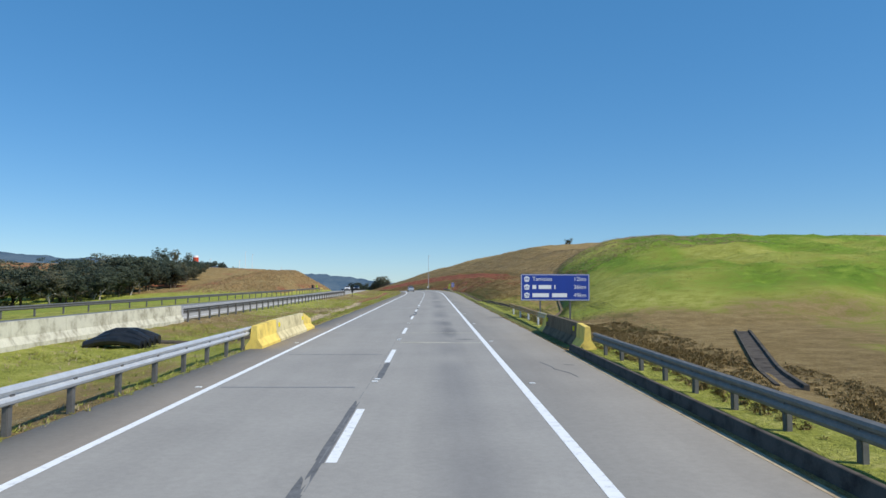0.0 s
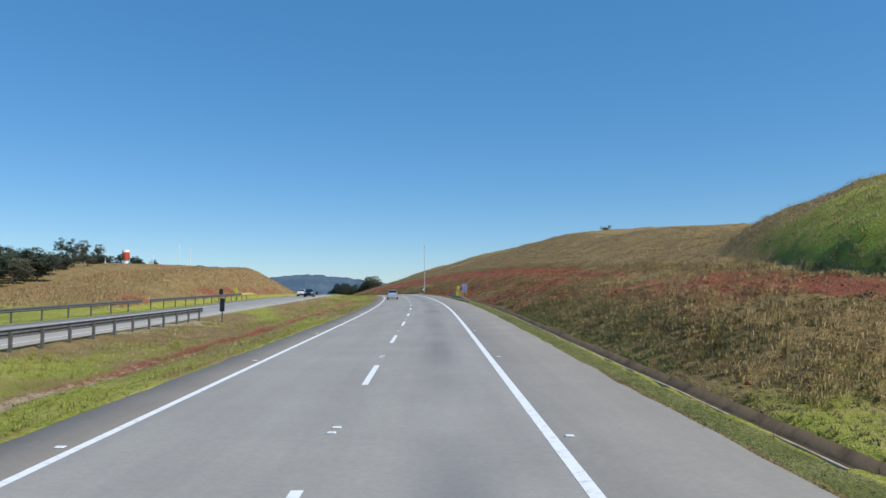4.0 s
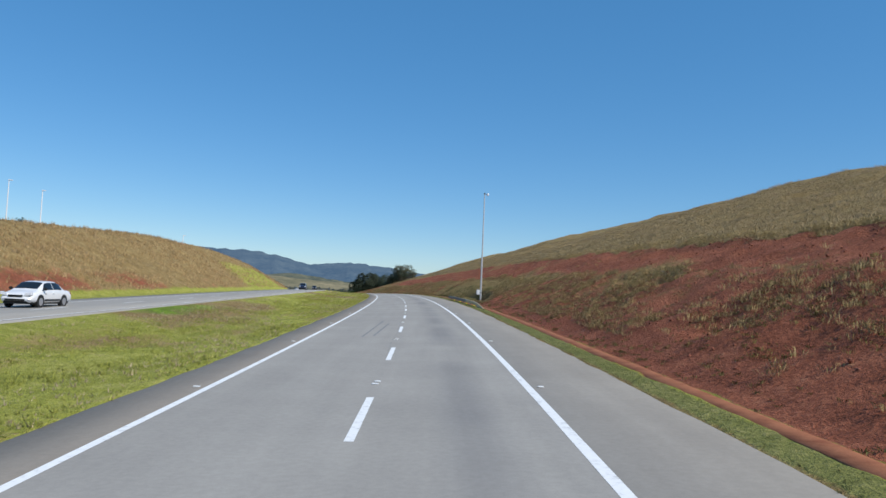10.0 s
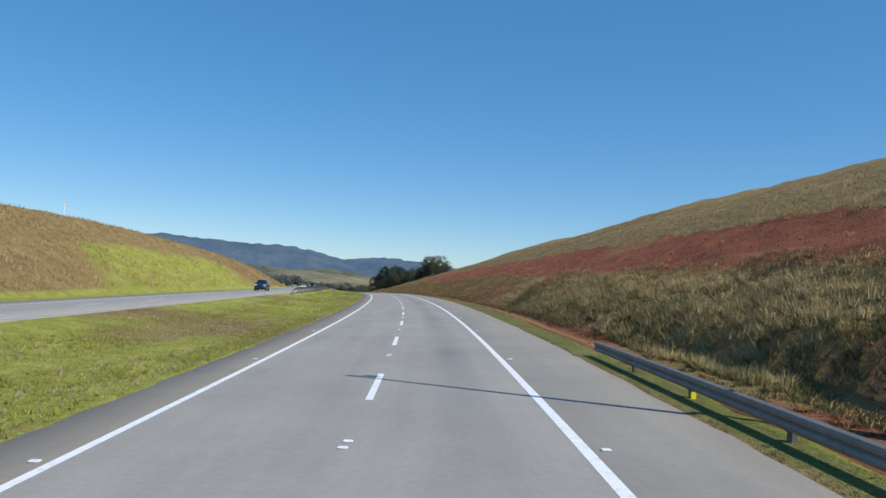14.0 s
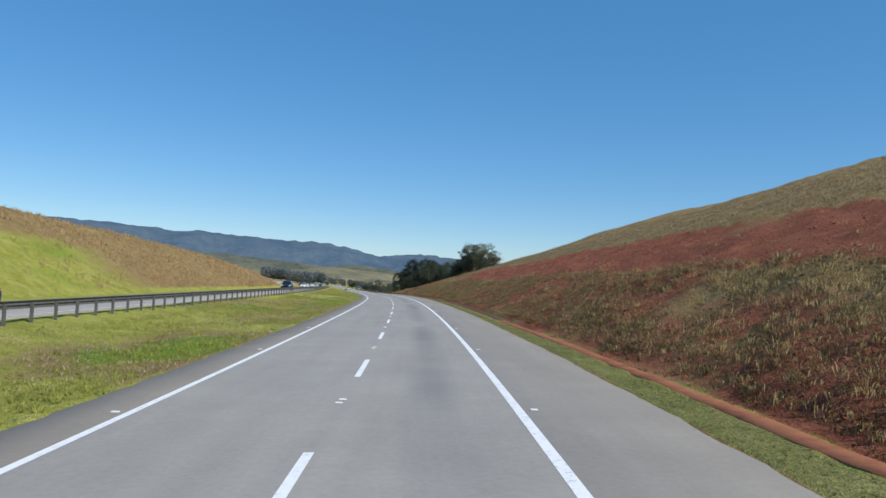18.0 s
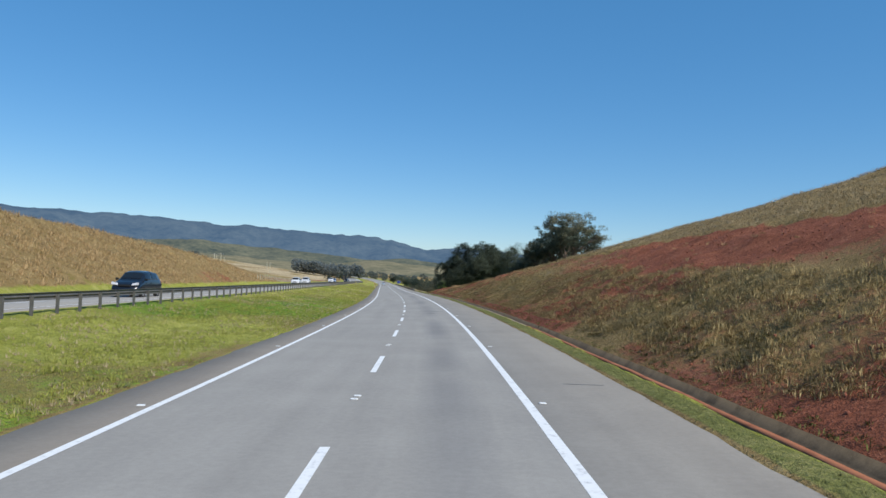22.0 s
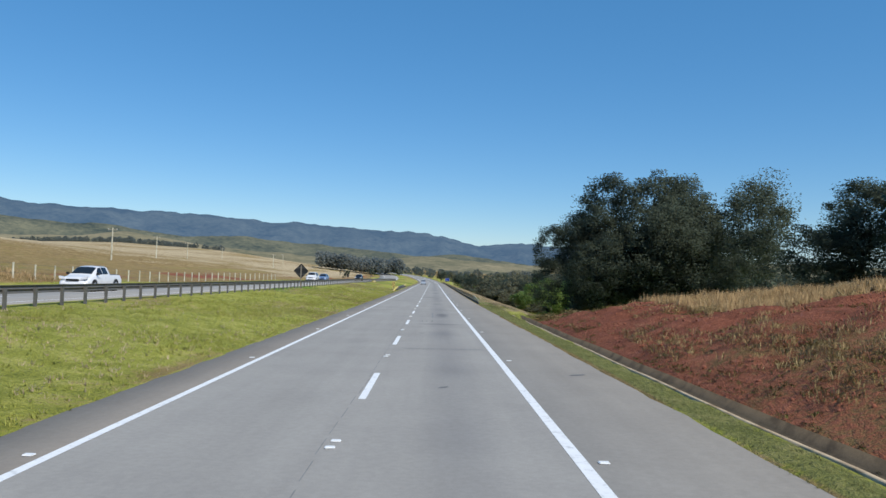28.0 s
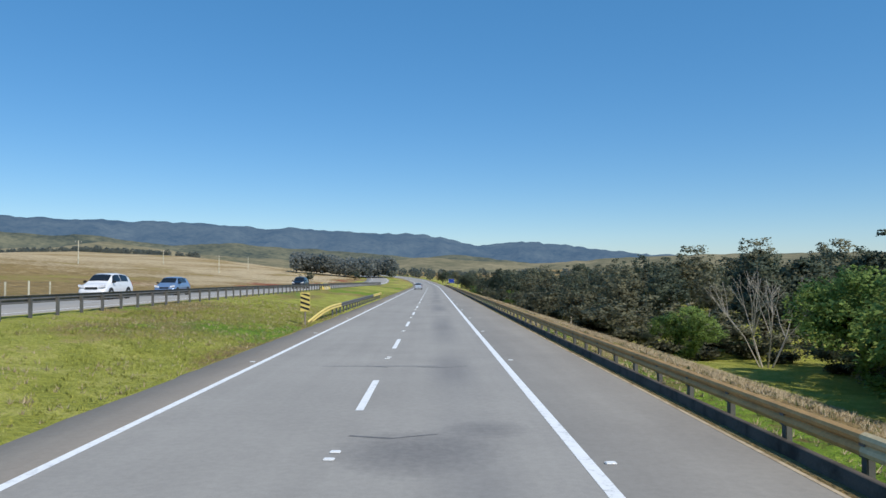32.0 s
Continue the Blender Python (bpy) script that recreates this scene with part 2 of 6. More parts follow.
def foliage(name, dark, light, through=0.25):
    m, nt, b = material(name, 0.7)
    b.inputs["Specular IOR Level"].default_value = 0.2
    isl = nt.nodes.new("ShaderNodeNewGeometry").outputs["Random Per Island"]
    p = world_place(nt)
    f = maths(nt, "ADD", maths(nt, "MULTIPLY", isl, 0.6), maths(nt, "MULTIPLY", noise_of(nt, 0.5, 3, p), 0.5))
    nt.links.new(ramp(nt, f, [(0.25, dark), (0.85, light)]), b.inputs["Base Color"])
    if through:
        t = node(nt, "ShaderNodeBsdfTranslucent")
        t.inputs[0].default_value = (*[min(1, c * 1.4) for c in light], 1)
        x = node(nt, "ShaderNodeMixShader", Fac=through)
        nt.links.new(b.outputs[0], x.inputs[1])
        nt.links.new(t.outputs[0], x.inputs[2])
        nt.links.new(x.outputs[0], nt.nodes["Material Output"].inputs[0])
    return m


def concrete(name, colour, stain):
    m, nt, b = material(name, 0.95)
    b.inputs["Specular IOR Level"].default_value = 0.12
    p = world_place(nt)
    n, f = noise_of(nt, 1.6, 5, p, 0.65), noise_of(nt, 30, 3, p)
    col = ramp(nt, n, [(0.34, stain), (0.52, colour), (0.72, [c * 1.12 for c in colour])])
    nt.links.new(blend(nt, 0.45, col, ramp(nt, f, [(0.3, (0.38, 0.38, 0.38)), (0.7, (0.62, 0.62, 0.62))]), "OVERLAY"), b.inputs["Base Color"])
    bump(nt, b, f, 0.4, 0.008)
    return m


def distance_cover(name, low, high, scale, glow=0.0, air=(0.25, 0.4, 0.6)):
    """Far wooded or grassy land; glow: emission that paints the haze of the air over it."""
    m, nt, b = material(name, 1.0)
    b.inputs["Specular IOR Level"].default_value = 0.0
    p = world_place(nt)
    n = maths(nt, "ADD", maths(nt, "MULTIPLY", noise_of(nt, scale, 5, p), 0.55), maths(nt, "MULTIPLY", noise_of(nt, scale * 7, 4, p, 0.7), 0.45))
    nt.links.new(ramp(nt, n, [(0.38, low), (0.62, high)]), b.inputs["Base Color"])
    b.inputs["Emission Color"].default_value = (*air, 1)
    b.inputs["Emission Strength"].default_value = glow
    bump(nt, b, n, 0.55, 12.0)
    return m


ASPHALT = asphalt("asphalt", 0.31, 0.0, True)
ASPHALT_OLD = asphalt("asphalt_shoulder", 0.25, 0.01)
TAR = plain("tar", (0.13, 0.13, 0.13), 0.9, 0, 0.45, 5, 0.3)
DIRT_EDGE = asphalt("dusty_asphalt", 0.265, 0.09)
PALE_LIP = concrete("pale_drain_lip", (0.48, 0.38, 0.25), (0.28, 0.20, 0.12))
DITCH = concrete("dark_ditch", (0.12, 0.092, 0.06), (0.065, 0.05, 0.034))
LIP = concrete("earth_stained_concrete", (0.34, 0.135, 0.07), (0.24, 0.085, 0.045))
PATCH = plain("patched_asphalt", (0.20, 0.20, 0.20), 0.9, 0, 0.3, 4, 0.3)
LINE = road_paint("line_paint", (0.80, 0.80, 0.78))
STUD = plain("stud_plastic", (0.82, 0.82, 0.8), 0.4)
TURF = turf("turf")
STEEL = plain("galvanised_steel", (0.58, 0.59, 0.60), 0.5, 0.35, 0.15, 3)
STEEL_DULL = plain("weathered_steel", (0.145, 0.14, 0.13), 0.6, 0.3, 0.3, 3)
RUST = plain("weathered_brown_rail", (0.52, 0.30, 0.11), 0.75, 0.0, 0.3, 2)
YELLOW = plain("yellow_paint", (0.72, 0.56, 0.16), 0.6, 0, 0.18, 3)
PALE_YELLOW = concrete("faded_yellow_concrete", (0.66, 0.57, 0.33), (0.42, 0.35, 0.20))
PALE_CONCRETE = concrete("pale_concrete", (0.58, 0.55, 0.43), (0.33, 0.30, 0.22))
# stained, and darkened to hold the shade of kerb faces and drain chutes
DARK_SHADED_CONCRETE = concrete("dark_shaded_concrete", (0.10, 0.085, 0.07), (0.045, 0.038, 0.032))
DEEP = foliage("weed_deep_green", (0.12, 0.14, 0.045), (0.30, 0.31, 0.11), 0.25)
GOLD = foliage("grass_golden", (0.25, 0.16, 0.07), (0.56, 0.40, 0.21), 0.2)
BROWN_CONCRETE = concrete("brown_concrete", (0.17, 0.135, 0.09), (0.085, 0.066, 0.045))
BLUE = plain("sign_blue", (0.012, 0.045, 0.30), 0.45, 0, 0.1, 2)
WHITE = plain("white_paint", (0.8, 0.8, 0.8), 0.5, 0, 0.08, 4)
BLACK = plain("black_paint", (0.012, 0.012, 0.012), 0.55, 0, 0.3, 4)
LIME = plain("lime_paint", (0.40, 0.52, 0.03), 0.5, 0, 0.15, 4)
REFLECTOR = plain("yellow_reflector", (0.85, 0.75, 0.02), 0.35)
RED = plain("red_paint", (0.55, 0.06, 0.02), 0.5)
WOOD = plain("weathered_wood", (0.27, 0.23, 0.18), 0.9, 0, 0.3, 6, 0.3)
BARK = plain("bark", (0.13, 0.10, 0.075), 0.95, 0, 0.35, 5, 0.6)
PALE_BARK = plain("pale_bark", (0.42, 0.37, 0.30), 0.9, 0, 0.25, 5, 0.4)
LEAF = foliage("leaf_dark", (0.055, 0.074, 0.056), (0.16, 0.19, 0.13), 0.45)
LEAF_OLIVE = foliage("leaf_olive", (0.105, 0.108, 0.07), (0.27, 0.265, 0.17), 0.45)
LEAF_GREEN = foliage("leaf_green", (0.12, 0.19, 0.05), (0.29, 0.40, 0.12), 0.45)
GRASS = foliage("grass_green", (0.17, 0.19, 0.028), (0.47, 0.47, 0.11), 0.25)
VERGE = foliage("verge_green", (0.075, 0.088, 0.028), (0.215, 0.21, 0.078), 0.25)
PASTURE = foliage("pasture_green", (0.09, 0.17, 0.018), (0.24, 0.36, 0.065), 0.25)
REED = foliage("reed_brown", (0.27, 0.20, 0.085), (0.50, 0.37, 0.17), 0.25)
STEEL_MID = plain("grey_steel", (0.21, 0.195, 0.175), 0.75, 0.0, 0.25, 3)
BRIGHT_YELLOW = concrete("yellow_painted_concrete", (0.80, 0.60, 0.15), (0.55, 0.40, 0.12))
TAN_RAIL = plain("faded_tan_rail", (0.58, 0.46, 0.26), 0.7, 0.0, 0.2, 2)
STRAW = foliage("grass_straw", (0.33, 0.255, 0.15), (0.62, 0.50, 0.32), 0.25)
CUT_STRAW = foliage("cutting_straw", (0.33, 0.25, 0.11), (0.68, 0.54, 0.28), 0.3)
LEAF_DEEP = foliage("leaf_deep", (0.06, 0.078, 0.058), (0.115, 0.14, 0.095), 0.4)
WEED = foliage("weed_olive", (0.13, 0.11, 0.035), (0.34, 0.29, 0.11), 0.2)

# ---- the lie of the land ----
RNG = np.random.default_rng(7)
_grid = RNG.random((256, 256))


def value_noise(x, y):
    xi, yi = np.floor(x).astype(int), np.floor(y).astype(int)
    fx, fy = x - xi, y - yi
    fx, fy = fx * fx * (3 - 2 * fx), fy * fy * (3 - 2 * fy)
    a, b = _grid[xi % 256, yi % 256], _grid[(xi + 1) % 256, yi % 256]
    c, d = _grid[xi % 256, (yi + 1) % 256], _grid[(xi + 1) % 256, (yi + 1) % 256]
    return (a * (1 - fx) + b * fx) * (1 - fy) + (c * (1 - fx) + d * fx) * fy - 0.5


def fractal(x, y, octaves=4, gain=0.5):
    out, amp = 0, 1.0
    for k in range(octaves):
        out = out + amp * value_noise(x * 2 ** k + 17.3 * k, y * 2 ** k + 5.1 * k)
        amp *= gain
    return out


def smooth(x, a, b):
    t = np.clip((x - a) / (b - a), 0, 1)
    return t * t * (3 - 2 * t)


def soft_min(a, b, k=0.6):
    h = np.clip(0.5 + 0.5 * (b - a) / k, 0, 1)
    return b * (1 - h) + a * h - k * h * (1 - h)


# the other carriageway: its level against the dashed line, its edges
OTHER = [(-200, -0.1), (130, -0.1), (220, 0.1), (320, 0.2), (400, 0.32), (466, 0.6), (540, 0.85), (610, 0.97), (700, 1.1), (780, 1.0), (900, 0.7), (6000, 0.7)]
O_NEAR, O_FAR = -14.5, -25.2
# size of the hill cut through on the right, crest of the hill cut through on the left
HILL_R = [(-200, 0), (84, 0), (100, 0.40), (132, 0.54), (150, 0.60), (170, 0.69), (190, 0.78), (210, 0.84), (230, 0.86), (250, 0.92), (270, 0.96), (300, 1.01), (340, 1.04), (380, 1.02), (420, 0.99), (460, 0.97),
          (500, 0.91), (530, 0.85), (556, 0.72), (572, 0.54), (585, 0.42), (602, 0.36), (622, 0.0), (6000, 0)]
HILL_L = [(-200, 0), (140, 0.0), (160, 1.4), (180, 2.9), (200, 4.6), (240, 5.8), (280, 7.2), (320, 8.6), (360, 9.2), (410, 9.2), (450, 8.5), (490, 8.0), (530, 7.0), (570, 5.6),
          (600, 3.4), (625, 1.6), (660, 0.9), (6000, 0.9)]
# far side of the right verge, slip of the asphalt's ragged edge, and top of the bare band on the right cutting
VERGE_END = [(-200, 6.8), (90, 6.75), (140, 6.95), (190, 6.75), (225, 6.5), (270, 6.7), (300, 6.95), (330, 7.35), (342, 7.5), (362, 7.25), (395, 6.8), (520, 6.7), (590, 6.88), (612, 7.1), (625, 7.8), (6000, 7.8)]
EDGE_SLIP = [(-200, 0), (120, 0), (190, 0.1), (225, 0.3), (270, 0.15), (320, 0.0), (350, -0.14), (375, -0.12), (420, 0), (500, 0.05), (600, 0.0), (6000, 0)]
BARE_TOP = [(-200, 18.0), (150, 18.6), (200, 18.9), (250, 19.6), (300, 20.8), (340, 21.7), (480, 21.7), (520, 20.5), (560, 20), (6000, 20)]
# foot of the green hill: offset, level, and rise of the hill behind it
FOOT_D = [(-200, 9.0), (0, 9.0), (40, 10.0), (60, 11.6), (69, 12.9), (81.5, 15.9), (114, 20.3), (150, 26.4), (400, 60)]
FOOT_H = [(-200, -1.2), (0, -1.2), (60, -0.7), (81, -0.5), (90, 0.5), (100, 1.5), (114, 2.8), (135, 4.0), (160, 4.6), (400, 5)]
HILL_G = [(-200, 0.6), (0, 0.6), (46, 0.8), (57, 3.2), (66, 5.4), (80, 6.0), (94, 6.5), (114, 6.7), (150, 6.6), (400, 6)]
_mean = radians(15.0)


def frame_at(s):
    return [np.interp(s, _s, a) for a in (_rx, _ry, _rz, _head, _bank)]


def land_place(s, d, h):
    """World places for arrays: true offsets up to 45 m from the road, and one common way outwards beyond, so that the sheet never folds."""
    x, y, z, head, _ = frame_at(s)
    a = np.radians(head)
    near = np.clip(d, -45, 45)
    far = d - near
    w = np.clip(np.abs(far) / 250, 0, 1)
    b = a * (1 - w) + _mean * w
    return np.stack([x + near * np.cos(a) + far * np.cos(b), y + near * np.sin(a) + far * np.sin(b), z + h], -1)


def wash(s):
    """Offset of the bare channel along the median."""
    return -np.interp(s, (40, 75, 105, 200), (6.5, 7.0, 8.1, 8.6)) - 0.5 * value_noise(s / 14, 0 * s)


def land(s, d, rough=True):
    """Height of the ground over the level of the dashed line."""
    s, d = np.broadcast_arrays(np.asarray(s, float), np.asarray(d, float))
    bank = np.tan(np.radians(np.interp(s, _s, _bank)))
    other = knots(OTHER, s) + np.clip(d + 15, -11, 0) * bank * 0.8
    lean = bank * np.clip(d, -6, 8)
    # right side
    a = knots(HILL_R, s)
    toe = lean + 0.02
    e = d - 20
    cap = np.interp(s, (84, 125, 170, 200, 250, 300, 340, 380), (12, 13, 16, 20, 25, 28, 31, 33))
    nat = a * (6.2 + 0.374 * np.clip(e, -12, cap) + 0.374 * cap * 0.45 * (1 - np.exp(-np.clip(e - cap, 0, None) / 28)))
    nat = nat + fractal(s / 45, d / 45, 3) * 1.6 * a * smooth(d, 18, 40)
    lip = knots(VERGE_END, s)
    start = lip + 1.1 + 1.7 * smooth(s, 268, 278) * (1 - smooth(s, 292, 304))
    cut = toe + np.where(d < 10.3, 1.12 * np.clip(d - start, 0, None) / np.clip(10.3 - start, 0.4, None), 0.50 * (d - 8.3) + 0.12)
    hill = soft_min(cut, nat + toe, 0.7)
    fall_lo = -0.14 * np.clip(d - 7.6, 0, 7) - 0.02 * np.clip(d - 14.6, 0, 40)
    fall_hi = -0.30 * np.clip(d - 8.2, 0, 12) - 0.01 * np.clip(d - 20, 0, 60)
    fill = toe + np.where(s < 300, fall_lo, fall_hi)
    w = np.where(s < 300, smooth(s, 84, 100), 1 - smooth(s, 598, 622))
    right = np.where(d > np.where(w > 0.02, start, 8.2), fill * (1 - w) + hill * w, toe)
    # green hill past the gully
    d0 = knots(FOOT_D, s)
    fade = 1 - smooth(s, 132, 180)
    reach = np.interp(s, (50, 85), (11.0, 6.0))
    green = (knots(FOOT_H, s) + knots(HILL_G, s) * (1 - np.exp(-np.clip(d - d0, 0, None) / reach))) * fade - 0.6 * np.clip(d0 - d, 0, 30) - 6 * (1 - fade)
    right = np.where((d > 8.2) & (s < 340), np.maximum(right, green + toe), right)
    gully = np.exp(-((d - d0) / 0.7) ** 2) * smooth(s, 58, 66) * (1 - smooth(s, 120, 150))
    right = right - 0.5 * gully
    drain = smooth(d, lip + 0.05, lip + 0.22) * (1 - smooth(d, lip + 0.7, lip + 1.0)) * smooth(s, 84, 92) * (1 - smooth(s, 606, 618)) * (1 - 0.75 * smooth(s, 165, 180) * (1 - smooth(s, 385, 398)))
    right = right - 0.22 * drain
    pad = smooth(s, 185.5, 190) * (1 - smooth(s, 193, 197.5)) * smooth(d, 7.2, 7.8) * (1 - smooth(d, 9.0, 11.5))
    right = right * (1 - pad) + (toe - 0.28) * pad
    # left side
    m = np.clip((-d - 4.8) / 9.6, 0, 1)
    edge = -4.8 * bank
    med = edge * (1 - m) + (other - 0.03) * m - 0.34 * np.sin(np.pi * m) ** 1.2 * (1 - 1.2 * smooth(s, 380, 560))
    med = med - 0.14 * np.exp(-((d - wash(s)) / 0.5) ** 4) * (1 - smooth(s, 196, 215)) * smooth(s, 40, 52)
    crest = knots(HILL_L, s)
    back = -d - 27.8
    lcut = other + 0.56 * np.clip(back, 0, None)
    sag = 1 - 0.55 * smooth(back, 16, 30) * (1 - smooth(s, 190, 250))
    hump = other + crest * sag + 0.03 * np.clip(back - 18, 0, 60) * np.clip(crest / 5, 0, 1) + fractal(s / 30, d / 30, 3) * 1.0 * smooth(back, 8, 25)
    field = other + (0.09 * np.clip(back - 2, 0, 120) + 0.02 * np.clip(back - 122, 0, 200)) * smooth(s, 560, 690) - 0.045 * np.clip(back, 0, 60) * (1 - smooth(s, 110, 165))
    mound = soft_min(lcut, hump, 0.8)
    wl = smooth(s, 135, 165) * (1 - smooth(s, 585, 650))
    left = np.where(d < -27.8, mound * wl + field * (1 - wl), np.where(d < O_NEAR, other - 0.02, med))
    h = np.where(d >= 0, right, np.where(d > -4.8, lean, left))
    # under the pavements
    h = np.where((d > -4.7) & (d < 5.9), lean - 0.15, h)
    grassy = (s > 34) & (s < 634)
    rise = np.clip(0.35 * (d - 6.0 + knots(EDGE_SLIP, s)) + 0.05 * value_noise(s / 1.0, d / 0.8) + 0.03 * value_noise(s / 6.0, d), -0.15, 0.035)
    h = np.where(grassy & (d > 5.35) & (d < 6.45), lean + rise, h)
    rim = np.clip(0.35 * (-d - 4.82) + 0.045 * value_noise(s / 1.0, d / 0.6), -0.15, 0.03)
    h = np.where((s > 40) & (d < -4.5) & (d > -5.1), lean + rim, h)
    h = np.where((d < O_NEAR - 0.25) & (d > O_FAR + 0.2), other - 0.18, h)
    far = np.clip((np.abs(d) - 160) / 400, 0, 1)
    h = h * (1 - 0.6 * far) + far * (fractal(s / 260, d / 260, 3) * 26 - 4)
    h = h + smooth(s, 1000, 1700) * fractal(s / 300 + 9, d / 300, 3) * 24 * smooth(np.abs(d), 30, 150)
    if rough:
        steep = smooth(d, 8.2, 9.5) * (1 - smooth(d, 22, 27)) * w * (1 - pad)
        steepl = smooth(-d, 27.8, 30) * (1 - smooth(-d, 44, 52)) * wl
        k = np.maximum(steep, steepl)
        clods = fractal(s / 1.7, d / 1.5, 4, 0.6)
        furrow = np.abs(fractal(s / 3.2 + 40, d / 9, 3))
        h = h + k * (0.42 * clods - 0.35 * furrow * smooth(np.abs(fractal(s / 25, d / 25, 2)), 0.02, 0.25))
        lumps = smooth(d, 22, 30) * smooth(s, 20, 60) + smooth(-d, 46, 54)
        h = h + np.clip(lumps, 0, 1) * (0.5 + 0.5 * (s < 190) * (d > 0)) * fractal(s / 4, d / 4, 3)
        soft = ((d > 6.45) & (d < 9)) | ((d < -5.1) & (d > -14.3))
        h = h + soft * 0.07 * fractal(s / 0.9, d / 0.9, 3)
        h = h + 0.16 * fractal(s / 2.6 + d / 3, d / 1.3, 3) * smooth(-d, 5.4, 6.4) * (1 - smooth(-d, 12.6, 13.8))
        h = h + ((d < -27) & (d > -200)) * 0.1 * fractal(s / 1.3, d / 1.3, 2)
    return h


def cover(s, d):
    """Weights of bare earth, dry grass and lush grass."""
    s, d = np.broadcast_arrays(np.asarray(s, float), np.asarray(d, float))
    n = fractal(s / 14, d / 7, 4, 0.6)
    n2 = fractal(s / 40 + 7, d / 12 + 3, 3)
    red, dry, lush = np.zeros(s.shape), np.zeros(s.shape), np.zeros(s.shape)
    w = smooth(s, 86, 100) * (1 - smooth(s, 600, 615))
    # right cut: rough grass below, the bare band, straw above
    foot = knots(VERGE_END, s) + 0.5
    low = smooth(d, foot, foot + 0.3) * (1 - smooth(d, 13.5, 15.5))
    crown = knots(BARE_TOP, s) + 0.9 * value_noise(s / 9, 0 * s)
    band = smooth(d, 13.6, 15.2) * (1 - smooth(d, crown - 0.6, crown + 0.3))
    bare = np.clip(np.interp(s, (95, 150, 195, 270, 288, 330, 345, 420, 450, 530, 556), (0.42, 0.62, 0.95, 0.92, 0.34, 0.4, 0.62, 0.55, 0.42, 0.52, 0.92)) + (1.3 - 0.7 * smooth(s, 165, 190) * (1 - smooth(s, 268, 285)) - 0.8 * smooth(s, 535, 552)) * n + 0.4 * n2, 0, 0.97)
    red = np.maximum(red, w * low * bare)
    red = np.maximum(red, w * band * np.clip(0.92 + 0.9 * n - 0.35 * (1 - smooth(s, 110, 190)) - 0.25 * smooth(s, 470, 520), 0, 1))
    dry = np.maximum(dry, w * smooth(d, foot, foot + 0.3) * 0.97)
    lip = knots(VERGE_END, s)
    toe = w * smooth(d, lip + 0.7, lip + 1.0) * (1 - smooth(d, lip + 1.7, lip + 2.6))
    red = np.maximum(red, toe * np.clip(0.55 + n * 1.5, 0, 0.95))
    red = np.where(d < lip, 0, red)
    strip = smooth(s, 165, 185) * (1 - smooth(s, 390, 400))
    shelf = smooth(d, lip - 0.05, lip + 0.05) * (1 - smooth(d, lip + 0.45, lip + 0.7)) * strip
    red = np.maximum(red, shelf)
    dry = np.where((d > 5.3) & (d < lip), np.clip(0.52 + 0.1 * (s < 180) + 0.7 * n + 0.4 * (1 - smooth(d, 6.0, 6.3)), 0, 1), dry)
    lush = np.where((d > 5.3) & (d < lip), np.clip(0.5 + 0.9 * n, 0, 0.8) * smooth(d, 6.0, 6.35), lush)
    # right of the bridge end: straw below, green hill above
    d0 = knots(FOOT_D, s)
    early = 1 - smooth(s, 90, 104)
    dry = np.maximum(dry, early * smooth(d, 7.5, 9) * (1 - smooth(d, d0 + 2, d0 + 40) * smooth(s, 20, 55)) * np.clip(0.85 + n, 0, 1) * (1 - smooth(s, 50, 66) * 0.35))
    gr = smooth(d, d0 - 0.2, d0 + 1.2) * smooth(s, 50, 60) * (1 - smooth(s, 116, 136)) * (d > 10)
    red, dry = red * (1 - gr), dry * (1 - gr)
    gr = gr * (1 - smooth(s, 135, 160))
    lush = np.maximum(lush, gr * np.clip(0.62 + 1.2 * n2 + 0.6 * n, 0, 1))
    dry = np.maximum(dry, gr * np.clip(0.2 + n2 * 1.5, 0, 0.7) * smooth(d, 60, 110))
    dry = np.maximum(dry, smooth(d, 60, 75) * smooth(s, 300, 380) * 0.9)
    # fill slope at the far end
    late = smooth(s, 604, 618)
    dry = np.maximum(dry, late * np.maximum(smooth(d, 7.4, 8.5), smooth(s, 628, 634) * smooth(d, 6.1, 6.4)) * (1 - smooth(d, 12, 16)) * np.clip(0.4 + 0.35 * smooth(s, 626, 636) + n, 0, 1))
    lush = np.maximum(lush, late * smooth(d, 13, 15.5) * (1 - smooth(s, 655, 667)) * (1 - smooth(d, 36, 44)))
    # median: green to yellow, with bare channels
    mm = ((d < -4.8) & (d > O_NEAR)) * 1.0
    dry = np.maximum(dry, mm * np.clip(0.42 + 1.3 * n + 0.5 * n2 + 0.25 * smooth(s, 85, 110) * (1 - smooth(s, 170, 220)), 0, 0.95))
    chan = np.exp(-((d - wash(s)) / 0.62) ** 4) * (1 - smooth(s, 196, 215)) * smooth(s, 40, 52)
    dry = np.maximum(dry, chan * 1.4)
    red = np.maximum(red, chan * np.clip(0.75 + n, 0, 0.9) * smooth(s, 80, 100))
    lush = np.maximum(lush, mm * np.clip(-0.25 + 1.3 * n + 0.45 * smooth(s, 330, 460), 0, 0.8))
    rim = smooth(-d, 4.7, 4.9) * (1 - smooth(-d, 5.3, 6.2))
    dry = np.maximum(dry, rim * np.clip(0.6 + 1.4 * n, 0, 0.9))
    # left cut
    wl = smooth(s, 140, 165) * (1 - smooth(s, 600, 660))
    cut = smooth(-d, 27.9, 29.2)
    dry = np.maximum(dry, wl * cut * np.clip(1.0 + 0.4 * n, 0.5, 1))
